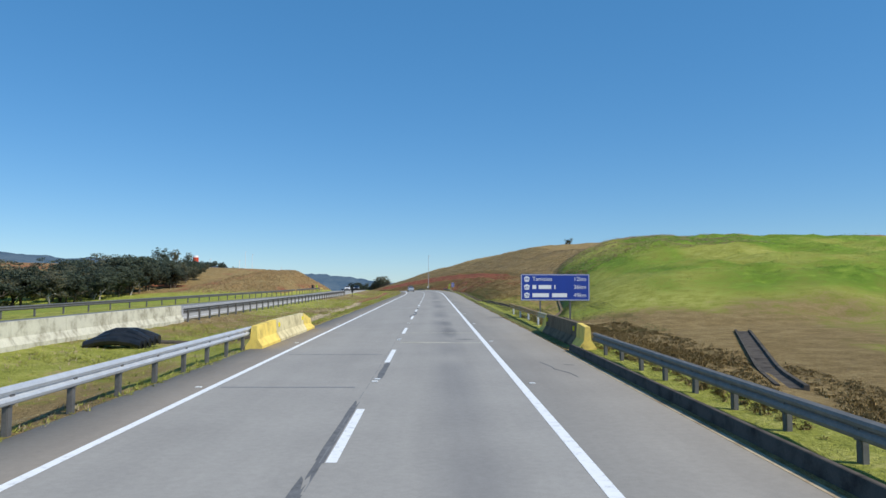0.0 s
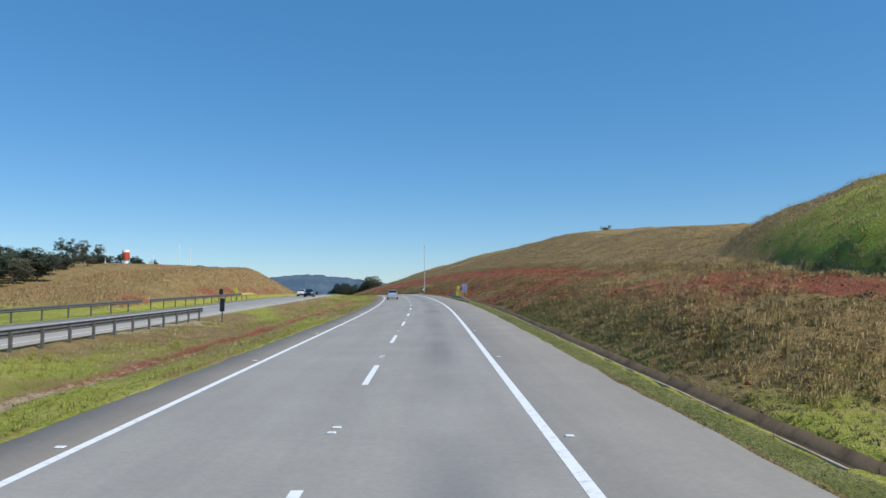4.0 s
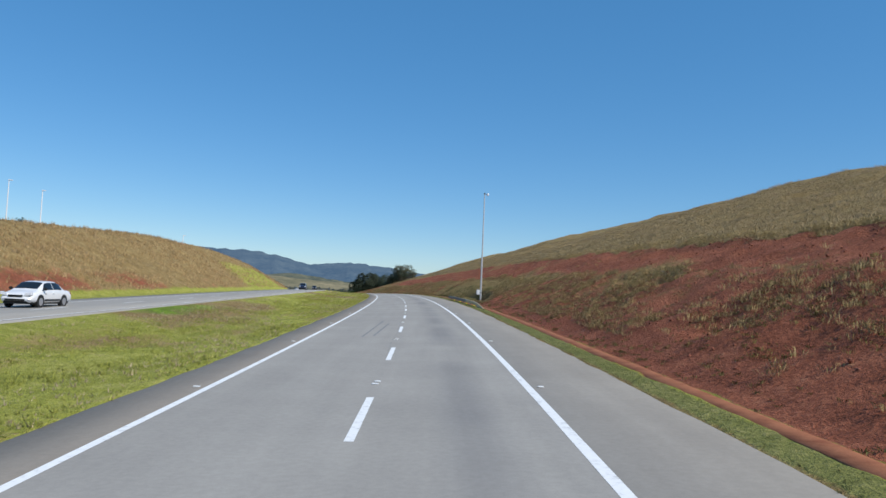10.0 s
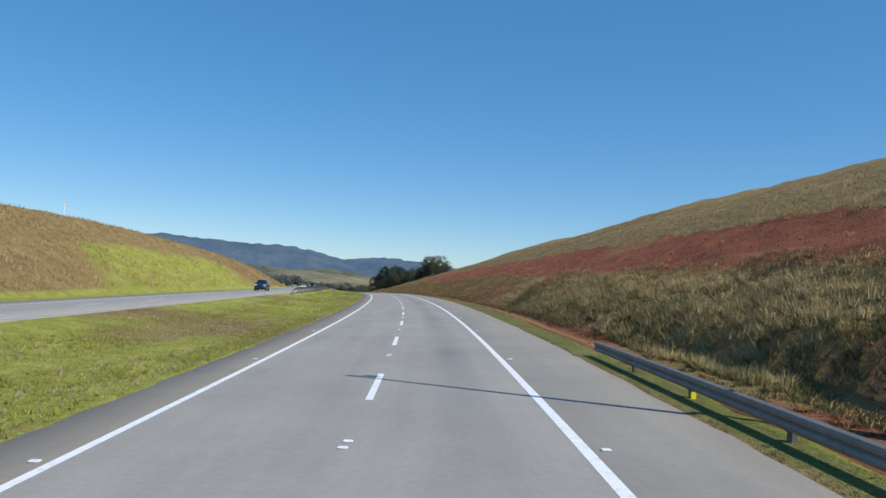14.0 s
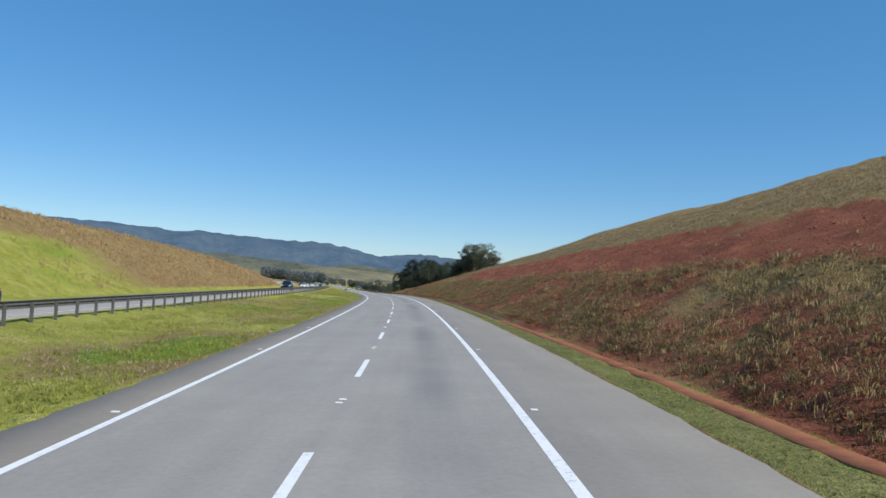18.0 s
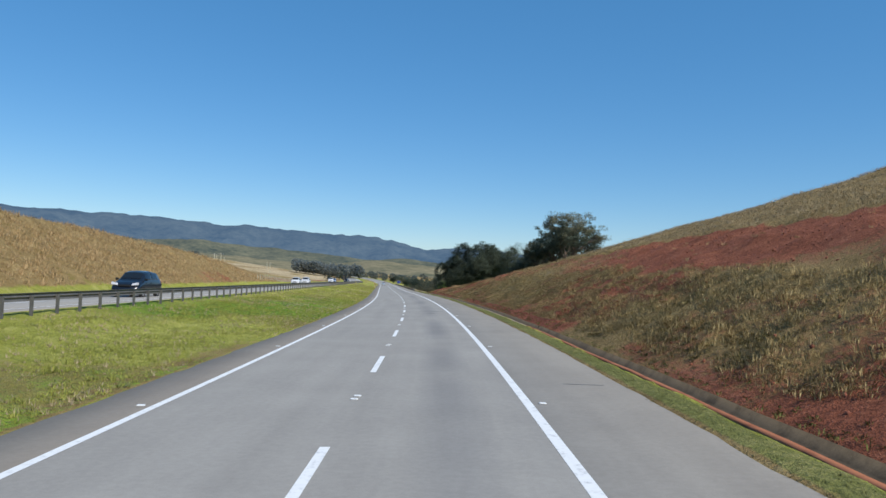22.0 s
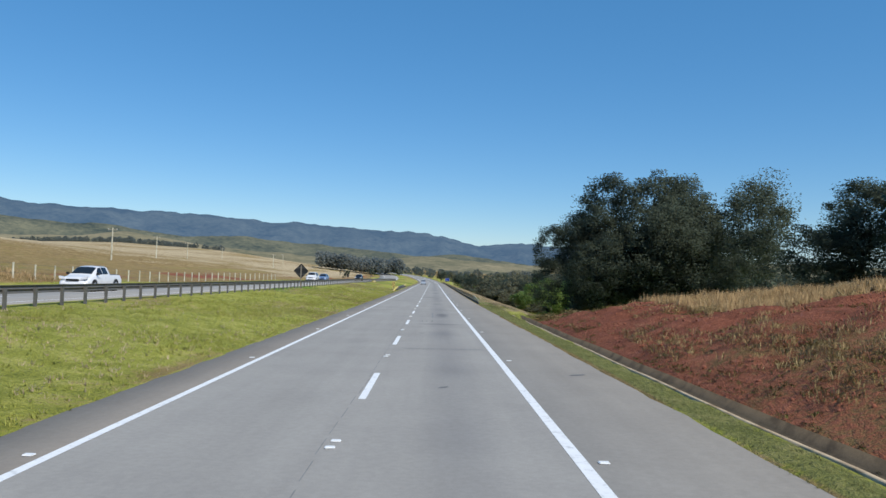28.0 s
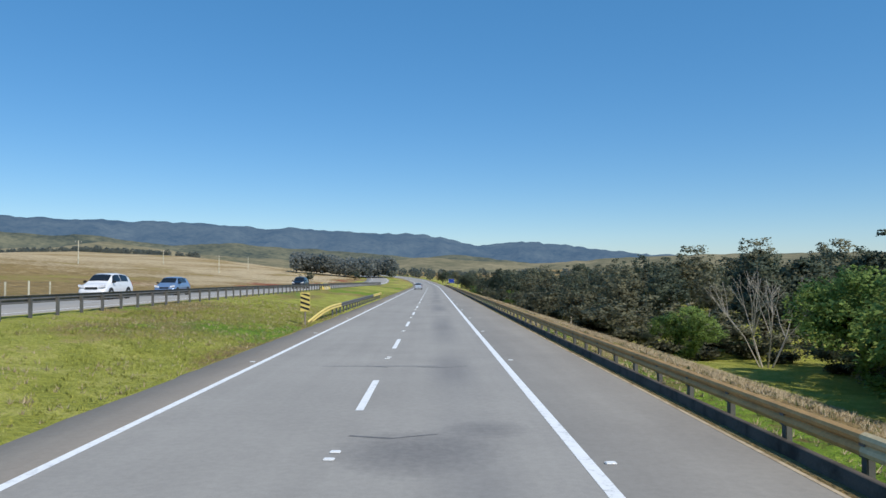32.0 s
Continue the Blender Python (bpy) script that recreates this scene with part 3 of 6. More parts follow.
    red = np.maximum(red, wl * cut * (1 - smooth(-d, 30, 33.5)) * np.clip(0.35 + 1.5 * n + 0.3 * (1 - smooth(s, 250, 300)) - 0.4 * smooth(s, 300, 360), 0, 0.85))
    red = np.maximum(red, wl * smooth(-d, 40, 46) * np.clip(0.05 + 1.6 * n, 0, 0.6))
    yel = smooth(s + 1.2 * (d + 36), 345, 365) * (1 - smooth(s, 425, 455)) * cut * (1 - smooth(-d, 36, 40.5))
    lush = np.maximum(lush, yel * np.clip(0.22 + 0.9 * n, 0, 0.8))
    red = red * (1 - 0.95 * yel)
    dry = dry * (1 - 0.8 * yel)
    # fields
    fieldw = smooth(s, 600, 660) * smooth(-d, 27.5, 30)
    dry = np.maximum(dry, fieldw * np.clip(0.92 + 0.5 * n2 + 0.25 * n, 0, 1))
    red = np.maximum(red, fieldw * (1 - smooth(-d, 38, 44)) * np.clip(0.05 + 1.8 * n, 0, 0.85))
    red = np.maximum(red, smooth(s, 640, 690) * smooth(-d, 75, 95) * (1 - smooth(-d, 190, 230)) * smooth(s, 720, 800) * (1 - smooth(s, 1000, 1080)) * 0.16)
    lush = np.maximum(lush, (1 - smooth(s, 135, 165)) * smooth(-d, 28, 32) * (1 - smooth(-d, 90, 110)) * 0.42)
    dry = np.maximum(dry, smooth(np.abs(d), 180, 300) * np.clip(0.55 + 1.1 * n2, 0, 1))
    dry = np.maximum(dry, smooth(s, 900, 1000) * np.clip(0.5 + n2 * 1.2, 0, 1))
    sand = np.clip(chan * 1.3 * (1 - 0.85 * smooth(s, 80, 112)) + 0.6 * chan * n, 0, 1)
    sand = np.maximum(sand, fieldw * smooth(-d, 29, 38) * np.clip(0.16 + 0.7 * n2 + 0.4 * smooth(s, 720, 800), 0, 0.7))
    sand = np.maximum(sand, 0.55 * mm * np.clip(3 * n - 0.55, 0, 1) * (1 - smooth(s, 150, 230)))
    return np.clip(red, 0, 1), np.clip(dry, 0, 1), np.clip(lush, 0, 1), sand


def stations():
    out = [-200, -170, -140, -115, -95, -80, -70]
    out += list(np.arange(-62, 762, 0.65))
    out += list(np.arange(766, 1000, 5)) + list(np.arange(1005, 1500, 15)) + list(np.arange(1530, 2600, 45)) + list(np.arange(2700, 4600, 140))
    return np.array(out, float)


def columns():
    r = [5.2, 5.4, 5.6, 5.75, 5.88, 6.0, 6.12, 6.25, 6.42, 6.6, 6.8, 6.95, 7.1, 7.25, 7.4, 7.6, 7.8, 8.0, 8.2, 8.45] + list(np.arange(8.8, 22.5, 0.5)) + list(np.arange(23.5, 62, 1.6))
    r += [65, 70, 76, 84, 94, 106, 120, 136, 156, 180, 215, 260, 320, 400, 520, 680, 900, 1200, 1600, 2200, 3000]
    l = [4.4, 4.55, 4.68, 4.8, 4.92, 5.05, 5.3] + list(np.arange(5.55, 9.6, 0.27)) + list(np.arange(9.85, 14.1, 0.53)) + [14.25, 14.45, 14.7, 15.0, 20, 24.7, 25.0, 25.2, 25.6, 26.2, 27, 27.8] + list(np.arange(28.3, 50, 0.65))
    l += list(np.arange(50, 84, 2.0)) + [88, 94, 102, 112, 124, 138, 155, 175, 200, 235, 280, 340, 420, 540, 700, 900, 1200, 1600, 2200, 3000]
    return np.array([-v for v in reversed(l)] + r, float)


def sheet(name, verts, nr, nc, mat):
    """A grid of nr x nc vertices as one mesh."""
    me = bpy.data.meshes.new(name)
    i = np.arange(nr * nc).reshape(nr, nc)
    q = np.stack([i[:-1, :-1], i[:-1, 1:], i[1:, 1:], i[1:, :-1]], -1).reshape(-1, 4)
    me.vertices.add(nr * nc)
    me.vertices.foreach_set("co", np.asarray(verts, np.float32).ravel())
    me.loops.add(q.size)
    me.loops.foreach_set("vertex_index", q.ravel().astype(np.int32))
    me.polygons.add(len(q))
    me.polygons.foreach_set("loop_start", np.arange(0, q.size, 4, dtype=np.int32))
    me.update(calc_edges=True)
    if mat:
        me.materials.append(mat)
    return me


_S, _D = np.meshgrid(stations(), columns(), indexing="ij")
_me = sheet("ground", land_place(_S, _D, land(_S, _D)), *_S.shape, TURF)
_att = _me.color_attributes.new("cover", "FLOAT_COLOR", "POINT")
_w = np.stack(cover(_S, _D), -1)
_att.data.foreach_set("color", _w.astype(np.float32).ravel())
_v = ((_D > 5.3) & (_S > 28) & (_S < 636)) * smooth(_D, 5.95 - knots(EDGE_SLIP, _S), 6.2 - knots(EDGE_SLIP, _S)) * (1 - smooth(_D, knots(VERGE_END, _S) - 0.08, knots(VERGE_END, _S) + 0.02)) * 0.9
_att = _me.color_attributes.new("verge", "FLOAT_COLOR", "POINT")
_att.data.foreach_set("color", np.repeat(_v[..., None], 4, -1).astype(np.float32).ravel())
_me.shade_smooth()
ground = tagged(new("ground", _me), "rolling grassland and red earth cuttings beside the highway", "ground", kind="structure")


def ribbon(name, parent, mat, s0, s1, offsets, height, step=2.0, uv=True, line=None):
    """A strip along the road: offsets across as (d, extra height), counted from line(s) if given; height: function of s, d."""
    ss = np.linspace(s0, s1, max(2, int((s1 - s0) / step) + 1))
    dd = np.array([o[0] for o in offsets])
    S, D = np.meshgrid(ss, dd, indexing="ij")
    if line:
        D = D + line(S)
    Hh = height(S, D) + np.array([o[1] for o in offsets])[None, :]
    me = sheet(name, land_place(S, D, Hh), *S.shape, mat)
    if uv:
        lay = me.uv_layers.new(name="UVMap")
        idx = np.empty(len(me.loops), np.int32)
        me.loops.foreach_get("vertex_index", idx)
        lay.data.foreach_set("uv", np.stack([D.ravel()[idx], S.ravel()[idx]], -1).astype(np.float32).ravel())
    ob = new(name, me)
    if parent:
        ob.parent = parent
    return ob


def deck(s, d):
    return d * np.tan(np.radians(np.interp(s, _s, _bank)))


def other_deck(s, d):
    return knots(OTHER, s) + np.clip(np.asarray(d) + 15, -11, 0) * np.tan(np.radians(np.interp(s, _s, _bank))) * 0.8


road_main = tagged(ribbon("road", None, ASPHALT, -190, 1480, [(-3.5, 0.0), (0.1, 0.0), (3.45, 0.0)], deck), "grey worn asphalt carriageway with white lines", "road", kind="structure")
ribbon("shoulder", road_main, DIRT_EDGE, -190, 1480, [(-5.02, -0.14), (-4.98, 0.0), (-3.5, 0.0)], deck)
ribbon("shoulder", road_main, ASPHALT_OLD, -190, 34, [(3.45, 0.0), (5.98, 0.0), (6.02, -0.14)], deck)
ribbon("shoulder", road_main, ASPHALT_OLD, 34, 636, [(3.45, 0.0), (6.36, 0.0), (6.4, -0.14)], deck)
ribbon("shoulder", road_main, ASPHALT_OLD, 636, 1480, [(3.45, 0.0), (5.98, 0.0), (6.02, -0.14)], deck)
road_other = tagged(ribbon("road", None, ASPHALT, -190, 1480, [(O_FAR, -0.15), (O_FAR + 0.04, 0.0), (-22.5, 0.0), (-18.9, 0.0), (O_NEAR - 0.04, 0.0), (O_NEAR, -0.15)], other_deck), "grey asphalt carriageway of the opposite direction", "road", kind="structure")

# ---- building helpers ----


def mesh_of(name, bm, mat):
    me = bpy.data.meshes.new(name)
    bm.to_mesh(me)
    bm.free()
    me.materials.append(mat)
    return me


def part(name, bm, mat, parent, label=""):
    ob = new(name, mesh_of(name, bm, mat) if isinstance(bm, bmesh.types.BMesh) else bm)
    ob.parent = parent
    return tagged(ob, label)


def thing(name, m, label, category, group="", kind=""):
    ob = new(name)
    ob.empty_display_size = 0.2
    ob.matrix_basis = m
    return tagged(ob, label, category, group, kind)


def at_road(s, d, h=None, turn=0.0):
    """Pose at chainage s, offset d, x axis across to the right, y axis ahead; h over the dashed line's level (default: on the ground)."""
    if h is None:
        h = float(land(np.array([s]), np.array([d]))[0])
    p = land_place(np.array([float(s)]), np.array([float(d)]), np.array([h]))[0]
    return pose(p[0], p[1], p[2], 0, 0, at(_head, s) + turn)


def box(bm, x0, x1, y0, y1, z0, z1, bevel=0.0):
    m = Matrix.LocRotScale(((x0 + x1) / 2, (y0 + y1) / 2, (z0 + z1) / 2), None, (abs(x1 - x0), abs(y1 - y0), abs(z1 - z0)))
    r = bmesh.ops.create_cube(bm, size=1, matrix=m)
    if bevel:
        es = list({e for v in r["verts"] for e in v.link_edges})
        bmesh.ops.bevel(bm, geom=es, offset=bevel, segments=2, affect="EDGES")
    return bm


def boxed(*a, **k):
    return box(bmesh.new(), *a, **k)


def tube(bm, a, b, r0, r1=None, n=8):
    """A tapered round bar from a to b."""
    a, b = Vector(a), Vector(b)
    r1 = r0 if r1 is None else r1
    q = (b - a).to_track_quat("Z", "Y").to_matrix()
    rings = [[bm.verts.new(p + q @ Vector((r * math.cos(2 * math.pi * k / n), r * math.sin(2 * math.pi * k / n), 0))) for k in range(n)] for p, r in ((a, r0), (b, r1))]
    for k in range(n):
        bm.faces.new((rings[0][k], rings[0][(k + 1) % n], rings[1][(k + 1) % n], rings[1][k]))
    bm.faces.new(rings[0][::-1]), bm.faces.new(rings[1])
    return bm


def tubed(*a, **k):
    return tube(bmesh.new(), *a, **k)


def prism(bm, outline, y0, y1):
    """An outline in x, z, given depth along y."""
    f = [bm.verts.new((x, y0, z)) for x, z in outline]
    g = [bm.verts.new((x, y1, z)) for x, z in outline]
    n = len(outline)
    bm.faces.new(f), bm.faces.new(g[::-1])
    for k in range(n):
        bm.faces.new((f[(k + 1) % n], f[k], g[k], g[(k + 1) % n]))
    bmesh.ops.recalc_face_normals(bm, faces=bm.faces)
    return bm


def prismed(*a):
    return prism(bmesh.new(), *a)


def swept(name, mat, profile, path):
    """A profile of (out, up) swept along poses of the path, closed at its ends."""
    bm = bmesh.new()
    rows = [[bm.verts.new(m @ Vector((o, 0, u))) for o, u in profile] for m in path]
    n = len(profile)
    for a, b in zip(rows, rows[1:]):
        for k in range(n):
            bm.faces.new((a[k], a[(k + 1) % n], b[(k + 1) % n], b[k]))
    bm.faces.new(rows[0][::-1]), bm.faces.new(rows[-1])
    bmesh.ops.recalc_face_normals(bm, faces=bm.faces)
    return mesh_of(name, bm, mat)


def lettering(text, size, mat, parent, x, y, z, name="lettering", align="LEFT", label=""):
    """Words on a panel that faces -y."""
    c = bpy.data.curves.new(name, "FONT")
    c.body, c.size, c.extrude, c.align_x, c.align_y = text, size, 0.004, align, "CENTER"
    ob = new("words", c)
    bpy.context.view_layer.update()
    me = bpy.data.meshes.new_from_object(ob)
    bpy.data.objects.remove(ob)
    me.materials.clear()
    me.materials.append(mat)
    o = new(name, me)
    o.parent = parent
    o.matrix_basis = pose(x, y, z, 90, 0, 0)
    return tagged(o, label)


# ---- lines, studs and mends on the road ----


def slab(name, parent, mat, corners, lift, deck_of=deck):
    """A thin flat piece on the pavement from corners (s, d)."""
    s, d = np.array([c[0] for c in corners], float), np.array([c[1] for c in corners], float)
    me = bpy.data.meshes.new(name)
    v = land_place(s, d, deck_of(s, d) + lift)
    me.from_pydata([tuple(p) for p in v], [], [tuple(range(len(corners)))])
    me.materials.append(mat)
    ob = new(name, me)
    ob.parent = parent
    return ob


ribbon("edge_line", road_main, LINE, -190, 1470, [(-3.58, 0.004), (-3.42, 0.004)], deck)
ribbon("edge_line", road_main, LINE, -190, 1470, [(3.36, 0.004), (3.54, 0.004)], deck)
ribbon("edge_line", road_other, LINE, -190, 1470, [(-15.4, 0.004), (-15.25, 0.004)], other_deck, uv=False)
ribbon("edge_line", road_other, LINE, -190, 1470, [(-22.5, 0.004), (-22.35, 0.004)], other_deck, uv=False)
# the dashes were not painted quite evenly: number of the dash, metres off the even beat
SLIP = [(0, 0.15), (1, -0.1), (2, -0.3), (3, 0.2), (4, -0.2), (7, 1.4), (8, 1.06), (9, 0.3), (10, -0.4), (13, -0.47), (14, -1.2), (15, 2.15), (16, 1.9), (17, 0.67), (18, 0.28), (20, 0.41), (21, -1.7), (22, -0.26),
        (24, -0.12), (27, -0.3), (28, 0), (34, 0), (35, -0.5), (36, -0.35), (37, 0.05), (50, 0.05), (51, 0.5), (52, 0.36), (53, -0.2), (54, -0.65)]
for k in range(-9, 78):
    far = 14.67 + 11.994 * k + float(np.interp(k, [q[0] for q in SLIP], [q[1] for q in SLIP]))
    slab("dash", road_main, LINE, [(far - 4, 0.03), (far - 4, 0.18), (far, 0.18), (far, 0.03)], 0.004)
    if k < 74:
        f2 = far + 5
        slab("dash", road_other, LINE, [(f2 - 4, -18.95), (f2 - 4, -18.8), (f2, -18.8), (f2, -18.95)], 0.004, other_deck)
_bm = boxed(-0.075, 0.075, -0.06, 0.06, 0.0, 0.022, 0.012)
_stud = mesh_of("road_stud", _bm, STUD)
for k in range(0, 62):
    for dd, ds in ((0.1, 4.2), (-3.78, 3.0), (3.74, 3.4)):
        s_ = 14.67 + 11.994 * k + ds + RNG.uniform(-0.3, 0.3)
        o = new("road_stud", _stud)
        o.parent = road_main
        o.matrix_basis = at_road(s_, dd, float(deck(s_, dd)))
        if dd == 0.1:
            o = new("road_stud", _stud)
            o.parent = road_main
            o.matrix_basis = at_road(s_ - 0.42, dd - 0.03, float(deck(s_, dd)), float(RNG.uniform(-8, 8)))


def ragged(s, d, rs, rd, n=22):
    """An uneven outline round a middle, in chainage and offset."""
    out = []
    for k in range(n):
        a = -2 * math.pi * k / n
        f = 0.8 + 0.35 * RNG.random()
        c, e = math.cos(a), math.sin(a)
        out.append((s + rs * f * math.copysign(abs(c) ** 0.5, c), d + rd * f * math.copysign(abs(e) ** 0.5, e)))
    return out


# mends, tar strips and cracks, by chainage
for s0, s1, d0, d1, mt in ((5.5, 10.0, -0.2, -0.02, TAR), (10.0, 15.6, -0.12, 0.01, TAR), (19.2, 22.6, 0.05, 0.22, TAR), (49.8, 52.2, -0.1, 0.02, TAR), (52.6, 57.0, 0.02, 0.26, TAR), (63.8, 67.4, 0.04, 0.2, TAR),
                       (149.5, 152.5, 0.0, 0.24, TAR), (156.5, 159.8, 0.0, 0.24, TAR), (163.4, 165, 0.0, 0.2, TAR), (171, 176.2, 0.06, 0.3, TAR), (178.6, 180.6, 0.1, 0.3, TAR), (181.6, 184.3, -0.02, 0.24, TAR)):
    slab("mend", road_main, mt, ragged((s0 + s1) / 2, (d0 + d1) / 2, (s1 - s0) / 2, (d1 - d0) / 2), 0.003)
for s0, d0, d1, mt in ((34.75, 0.15, 3.3, PALE_CONCRETE), (29.35, 0.2, 3.35, PALE_CONCRETE), (29.6, 0.2, 2.1, PALE_CONCRETE), (24.9, -3.2, -0.2, PATCH), (17.6, -3.3, -0.3, PATCH), (137.8, 0.15, 3.2, TAR), (191.5, -2.8, 0.0, PATCH), (497.5, 0.6, 3.3, PATCH), (585, 0.5, 3.2, PATCH),
                   (664.5, -1.6, 1.6, PATCH)):
    slab("crack", road_main, mt, [(s0, d0), (s0 - 0.06, d1), (s0 + 0.08, d1), (s0 + 0.1, d0)], 0.0035)
for s0, d0, ln, dx in ((46.4, 2.0, 0.25, 0.15), (46.3, 3.05, 0.3, 0.1), (44.8, -1.6, 0.2, 0.15), (601.2, 0.86, 1.2, 0.06), (601.0, 1.12, 1.6, 0.06), (600.8, 1.42, 1.9, 0.07), (592.2, 0.85, 0.3, 0.3), (576, 1.6, 0.3, 0.25), (578.4, 4.9, 0.35, 0.5),
                      (503, 5.4, 0.4, 0.35), (519, 2.1, 0.3, 0.25), (476, 5.0, 0.3, 0.5), (427, -0.25, 0.15, 0.2)):
    slab("stain", road_main, PATCH if dx > 0.8 else TAR, [(s0, d0), (s0 + ln * 0.1, d0 + dx * 0.5), (s0 + ln * 0.6, d0 + dx), (s0 + ln, d0 + dx * 0.9), (s0 + ln * 0.7, d0 + dx * 0.3)], 0.0028)
for line in ([(22.6, 4.55), (21.4, 4.72), (20.9, 4.70), (20.1, 4.95), (19.3, 5.02)], [(22.0, 5.15), (21.8, 5.42)], [(664.3, 1.0), (664.1, 1.7), (664.5, 2.4)], [(664.6, -0.4), (664.2, 0.2)],
             [(655.5, 0.15), (655.3, 0.8), (655.6, 1.5)], [(509.6, 0.9), (509.2, 1.2)], [(506.5, 1.3), (506.3, 1.75)], [(452.5, 4.6), (452.3, 5.5)], [(489.5, 4.7), (489.4, 5.4)], [(563.4, 4.9), (563.2, 5.6)]):
    for (sa, da), (sb, db) in zip(line, line[1:]):
        slab("crack", road_main, TAR, [(sa, da), (sb, db), (sb + 0.07, db + 0.035), (sa + 0.07, da + 0.035)], 0.0032)
# skid marks
for s0, s1, d0, d1 in ((224.0, 236.0, -1.42, -1.1), (224.5, 233.0, -0.98, -0.70), (606.0, 611.5, 1.42, 1.40)):
    for a in np.arange(s0, s1, 1.5):
        da = d0 + (d1 - d0) * (a - s0) / (s1 - s0)
        slab("skid_mark", road_main, PATCH, [(a, da), (a, da + 0.10), (a + 1.4, da + 0.12), (a + 1.4, da + 0.03)], 0.0025)
# long seam beside the dashes
for s0, s1 in ((3, 40), (116, 140), (218, 236), (404, 432), (566, 600)):
    for a in np.arange(s0, s1, 1.3):
        e = RNG.normal() * 0.012
        slab("seam", road_main, PATCH, [(a, -0.05 + e), (a, -0.036 + e), (a + 1.0, -0.03 + e), (a + 0.9, -0.048 + e)], 0.003)
slab("stain", road_main, plain("rusty_stain", (0.34, 0.27, 0.19), 0.9, 0, 0.2), ragged(434, 4.15, 5.5, 0.4, 30), 0.0025)

# ---- guard rails ----
W_BEAM = [(0.0, 0.0), (-0.055, 0.03), (-0.075, 0.08), (-0.055, 0.125), (-0.015, 0.155), (-0.055, 0.185), (-0.075, 0.235), (-0.055, 0.28), (0.0, 0.31), (0.012, 0.30), (-0.043, 0.275), (-0.06, 0.235), (-0.043, 0.195),
          (-0.003, 0.155), (-0.043, 0.115), (-0.06, 0.08), (-0.043, 0.04), (0.012, 0.012)]
_post_mesh = {}


def guard_rail(s0, s1, d, label, rail=STEEL, post=STEEL_DULL, every=4.0, side=1, dive0=False, dive1=False, level=None, top=0.76, yellow_ends=0.0, yellow_start=0.0, yellow_finish=0.0, marks=False, group="guard rails"):
    """side 1: faces the road on its left (rail on the right verge); dive: the end bends down into the ground."""
    def base(s):
        return level(s) if level else float(deck(s, d))

    ob = thing("guard_rail", at_road(s0, d, base(s0)), label, "guard rail", group, "")
    inv = ob.matrix_basis.inverted()
    length = s1 - s0
    rows, n = [], max(2, int(length / 2.0) + 1)
    for s in np.linspace(s0, s1, n):
        drop, out = 0.0, 0.0
        for flag, gap in ((dive0, s - s0), (dive1, s1 - s)):
            if flag and gap < 8:
                f = 1 - gap / 8
                drop, out = max(drop, 0.62 * f * f), max(out, 0.5 * f * f)
        rows.append(inv @ at_road(s, d + side * (0.09 + out * 0.6), base(s) + top - 0.31 - drop))
    prof = [(o * side, u) for o, u in W_BEAM]
    if yellow_ends:
        k = max(1, int(yellow_ends / 2.0))
        part("rail", swept("rail", rail, prof, rows[k:-k] if len(rows) > 2 * k + 1 else rows), None, ob)
        part("rail", swept("rail", YELLOW, prof, rows[:k + 1]), None, ob, "yellow painted end of the rail")
        part("rail", swept("rail", YELLOW, prof, rows[-k - 1:]), None, ob, "yellow painted end of the rail")
    elif yellow_start:
        k = int(yellow_start / 2.0)
        part("rail", swept("rail", rail, prof, rows[k:]), None, ob)
        part("rail", swept("rail", TAN_RAIL, prof, rows[:k + 1]), None, ob, "faded yellow end of the rail")
    elif yellow_finish:
        k = int(yellow_finish / 2.0)
        part("rail", swept("rail", rail, prof, rows[:-k]), None, ob)
        part("rail", swept("rail", YELLOW, prof, rows[-k - 1:]), None, ob, "yellow painted end of the rail")
    else:
        part("rail", swept("rail", rail, prof, rows), None, ob)
    key = (post.name, side)
    if key not in _post_mesh:
        bm = boxed(-0.05 + side * 0.13, 0.05 + side * 0.13, -0.07, 0.07, -0.4, 0.66, 0.012)
        box(bm, 0.09 * side - 0.04, 0.09 * side + 0.04, -0.06, 0.06, 0.45, 0.66)
        _post_mesh[key] = mesh_of("post", bm, post)
        _post_mesh["mark"] = mesh_of("reflector", boxed(-0.05, 0.05, -0.085, -0.072, 0.24, 0.42, 0.01), REFLECTOR)
    i = 0
    for s in np.arange(s0 + (8 if dive0 else 0.6), s1 - (8 if dive1 else 0.3), every):
        p = part("post", _post_mesh[key], None, ob)
        p.matrix_basis = inv @ at_road(s, d, base(s) + top - 0.76)
        if marks and i % 2 == 0:
            r = part("reflector", _post_mesh["mark"], None, p, "yellow reflector")
            r.matrix_basis = pose(side * 0.13, 0, 0)
        i += 1
    return ob


def lvl(s):
    return float(knots(OTHER, s))


guard_rail(-44, 26, 6.85, "dull grey steel guard rail on the bridge approach", STEEL_MID, STEEL_DULL, 2.0, top=0.63)
guard_rail(36, 54.2, 7.0, "weathered brown steel guard rail behind the road sign", RUST, STEEL, 4.0, yellow_start=4)
guard_rail(-44, 27.5, -5.0, "bright galvanised steel guard rail beside the median", STEEL, STEEL_DULL, 2.0, side=-1)
guard_rail(46, 129, -13.8, "dark steel guard rail beside the opposite carriageway", STEEL_DULL, STEEL_DULL, 2.2, side=1, level=lvl)
guard_rail(-60, 152, -26.2, "dark steel guard rail behind the opposite carriageway", STEEL_DULL, STEEL_DULL, 4.0, side=-1, level=lvl)
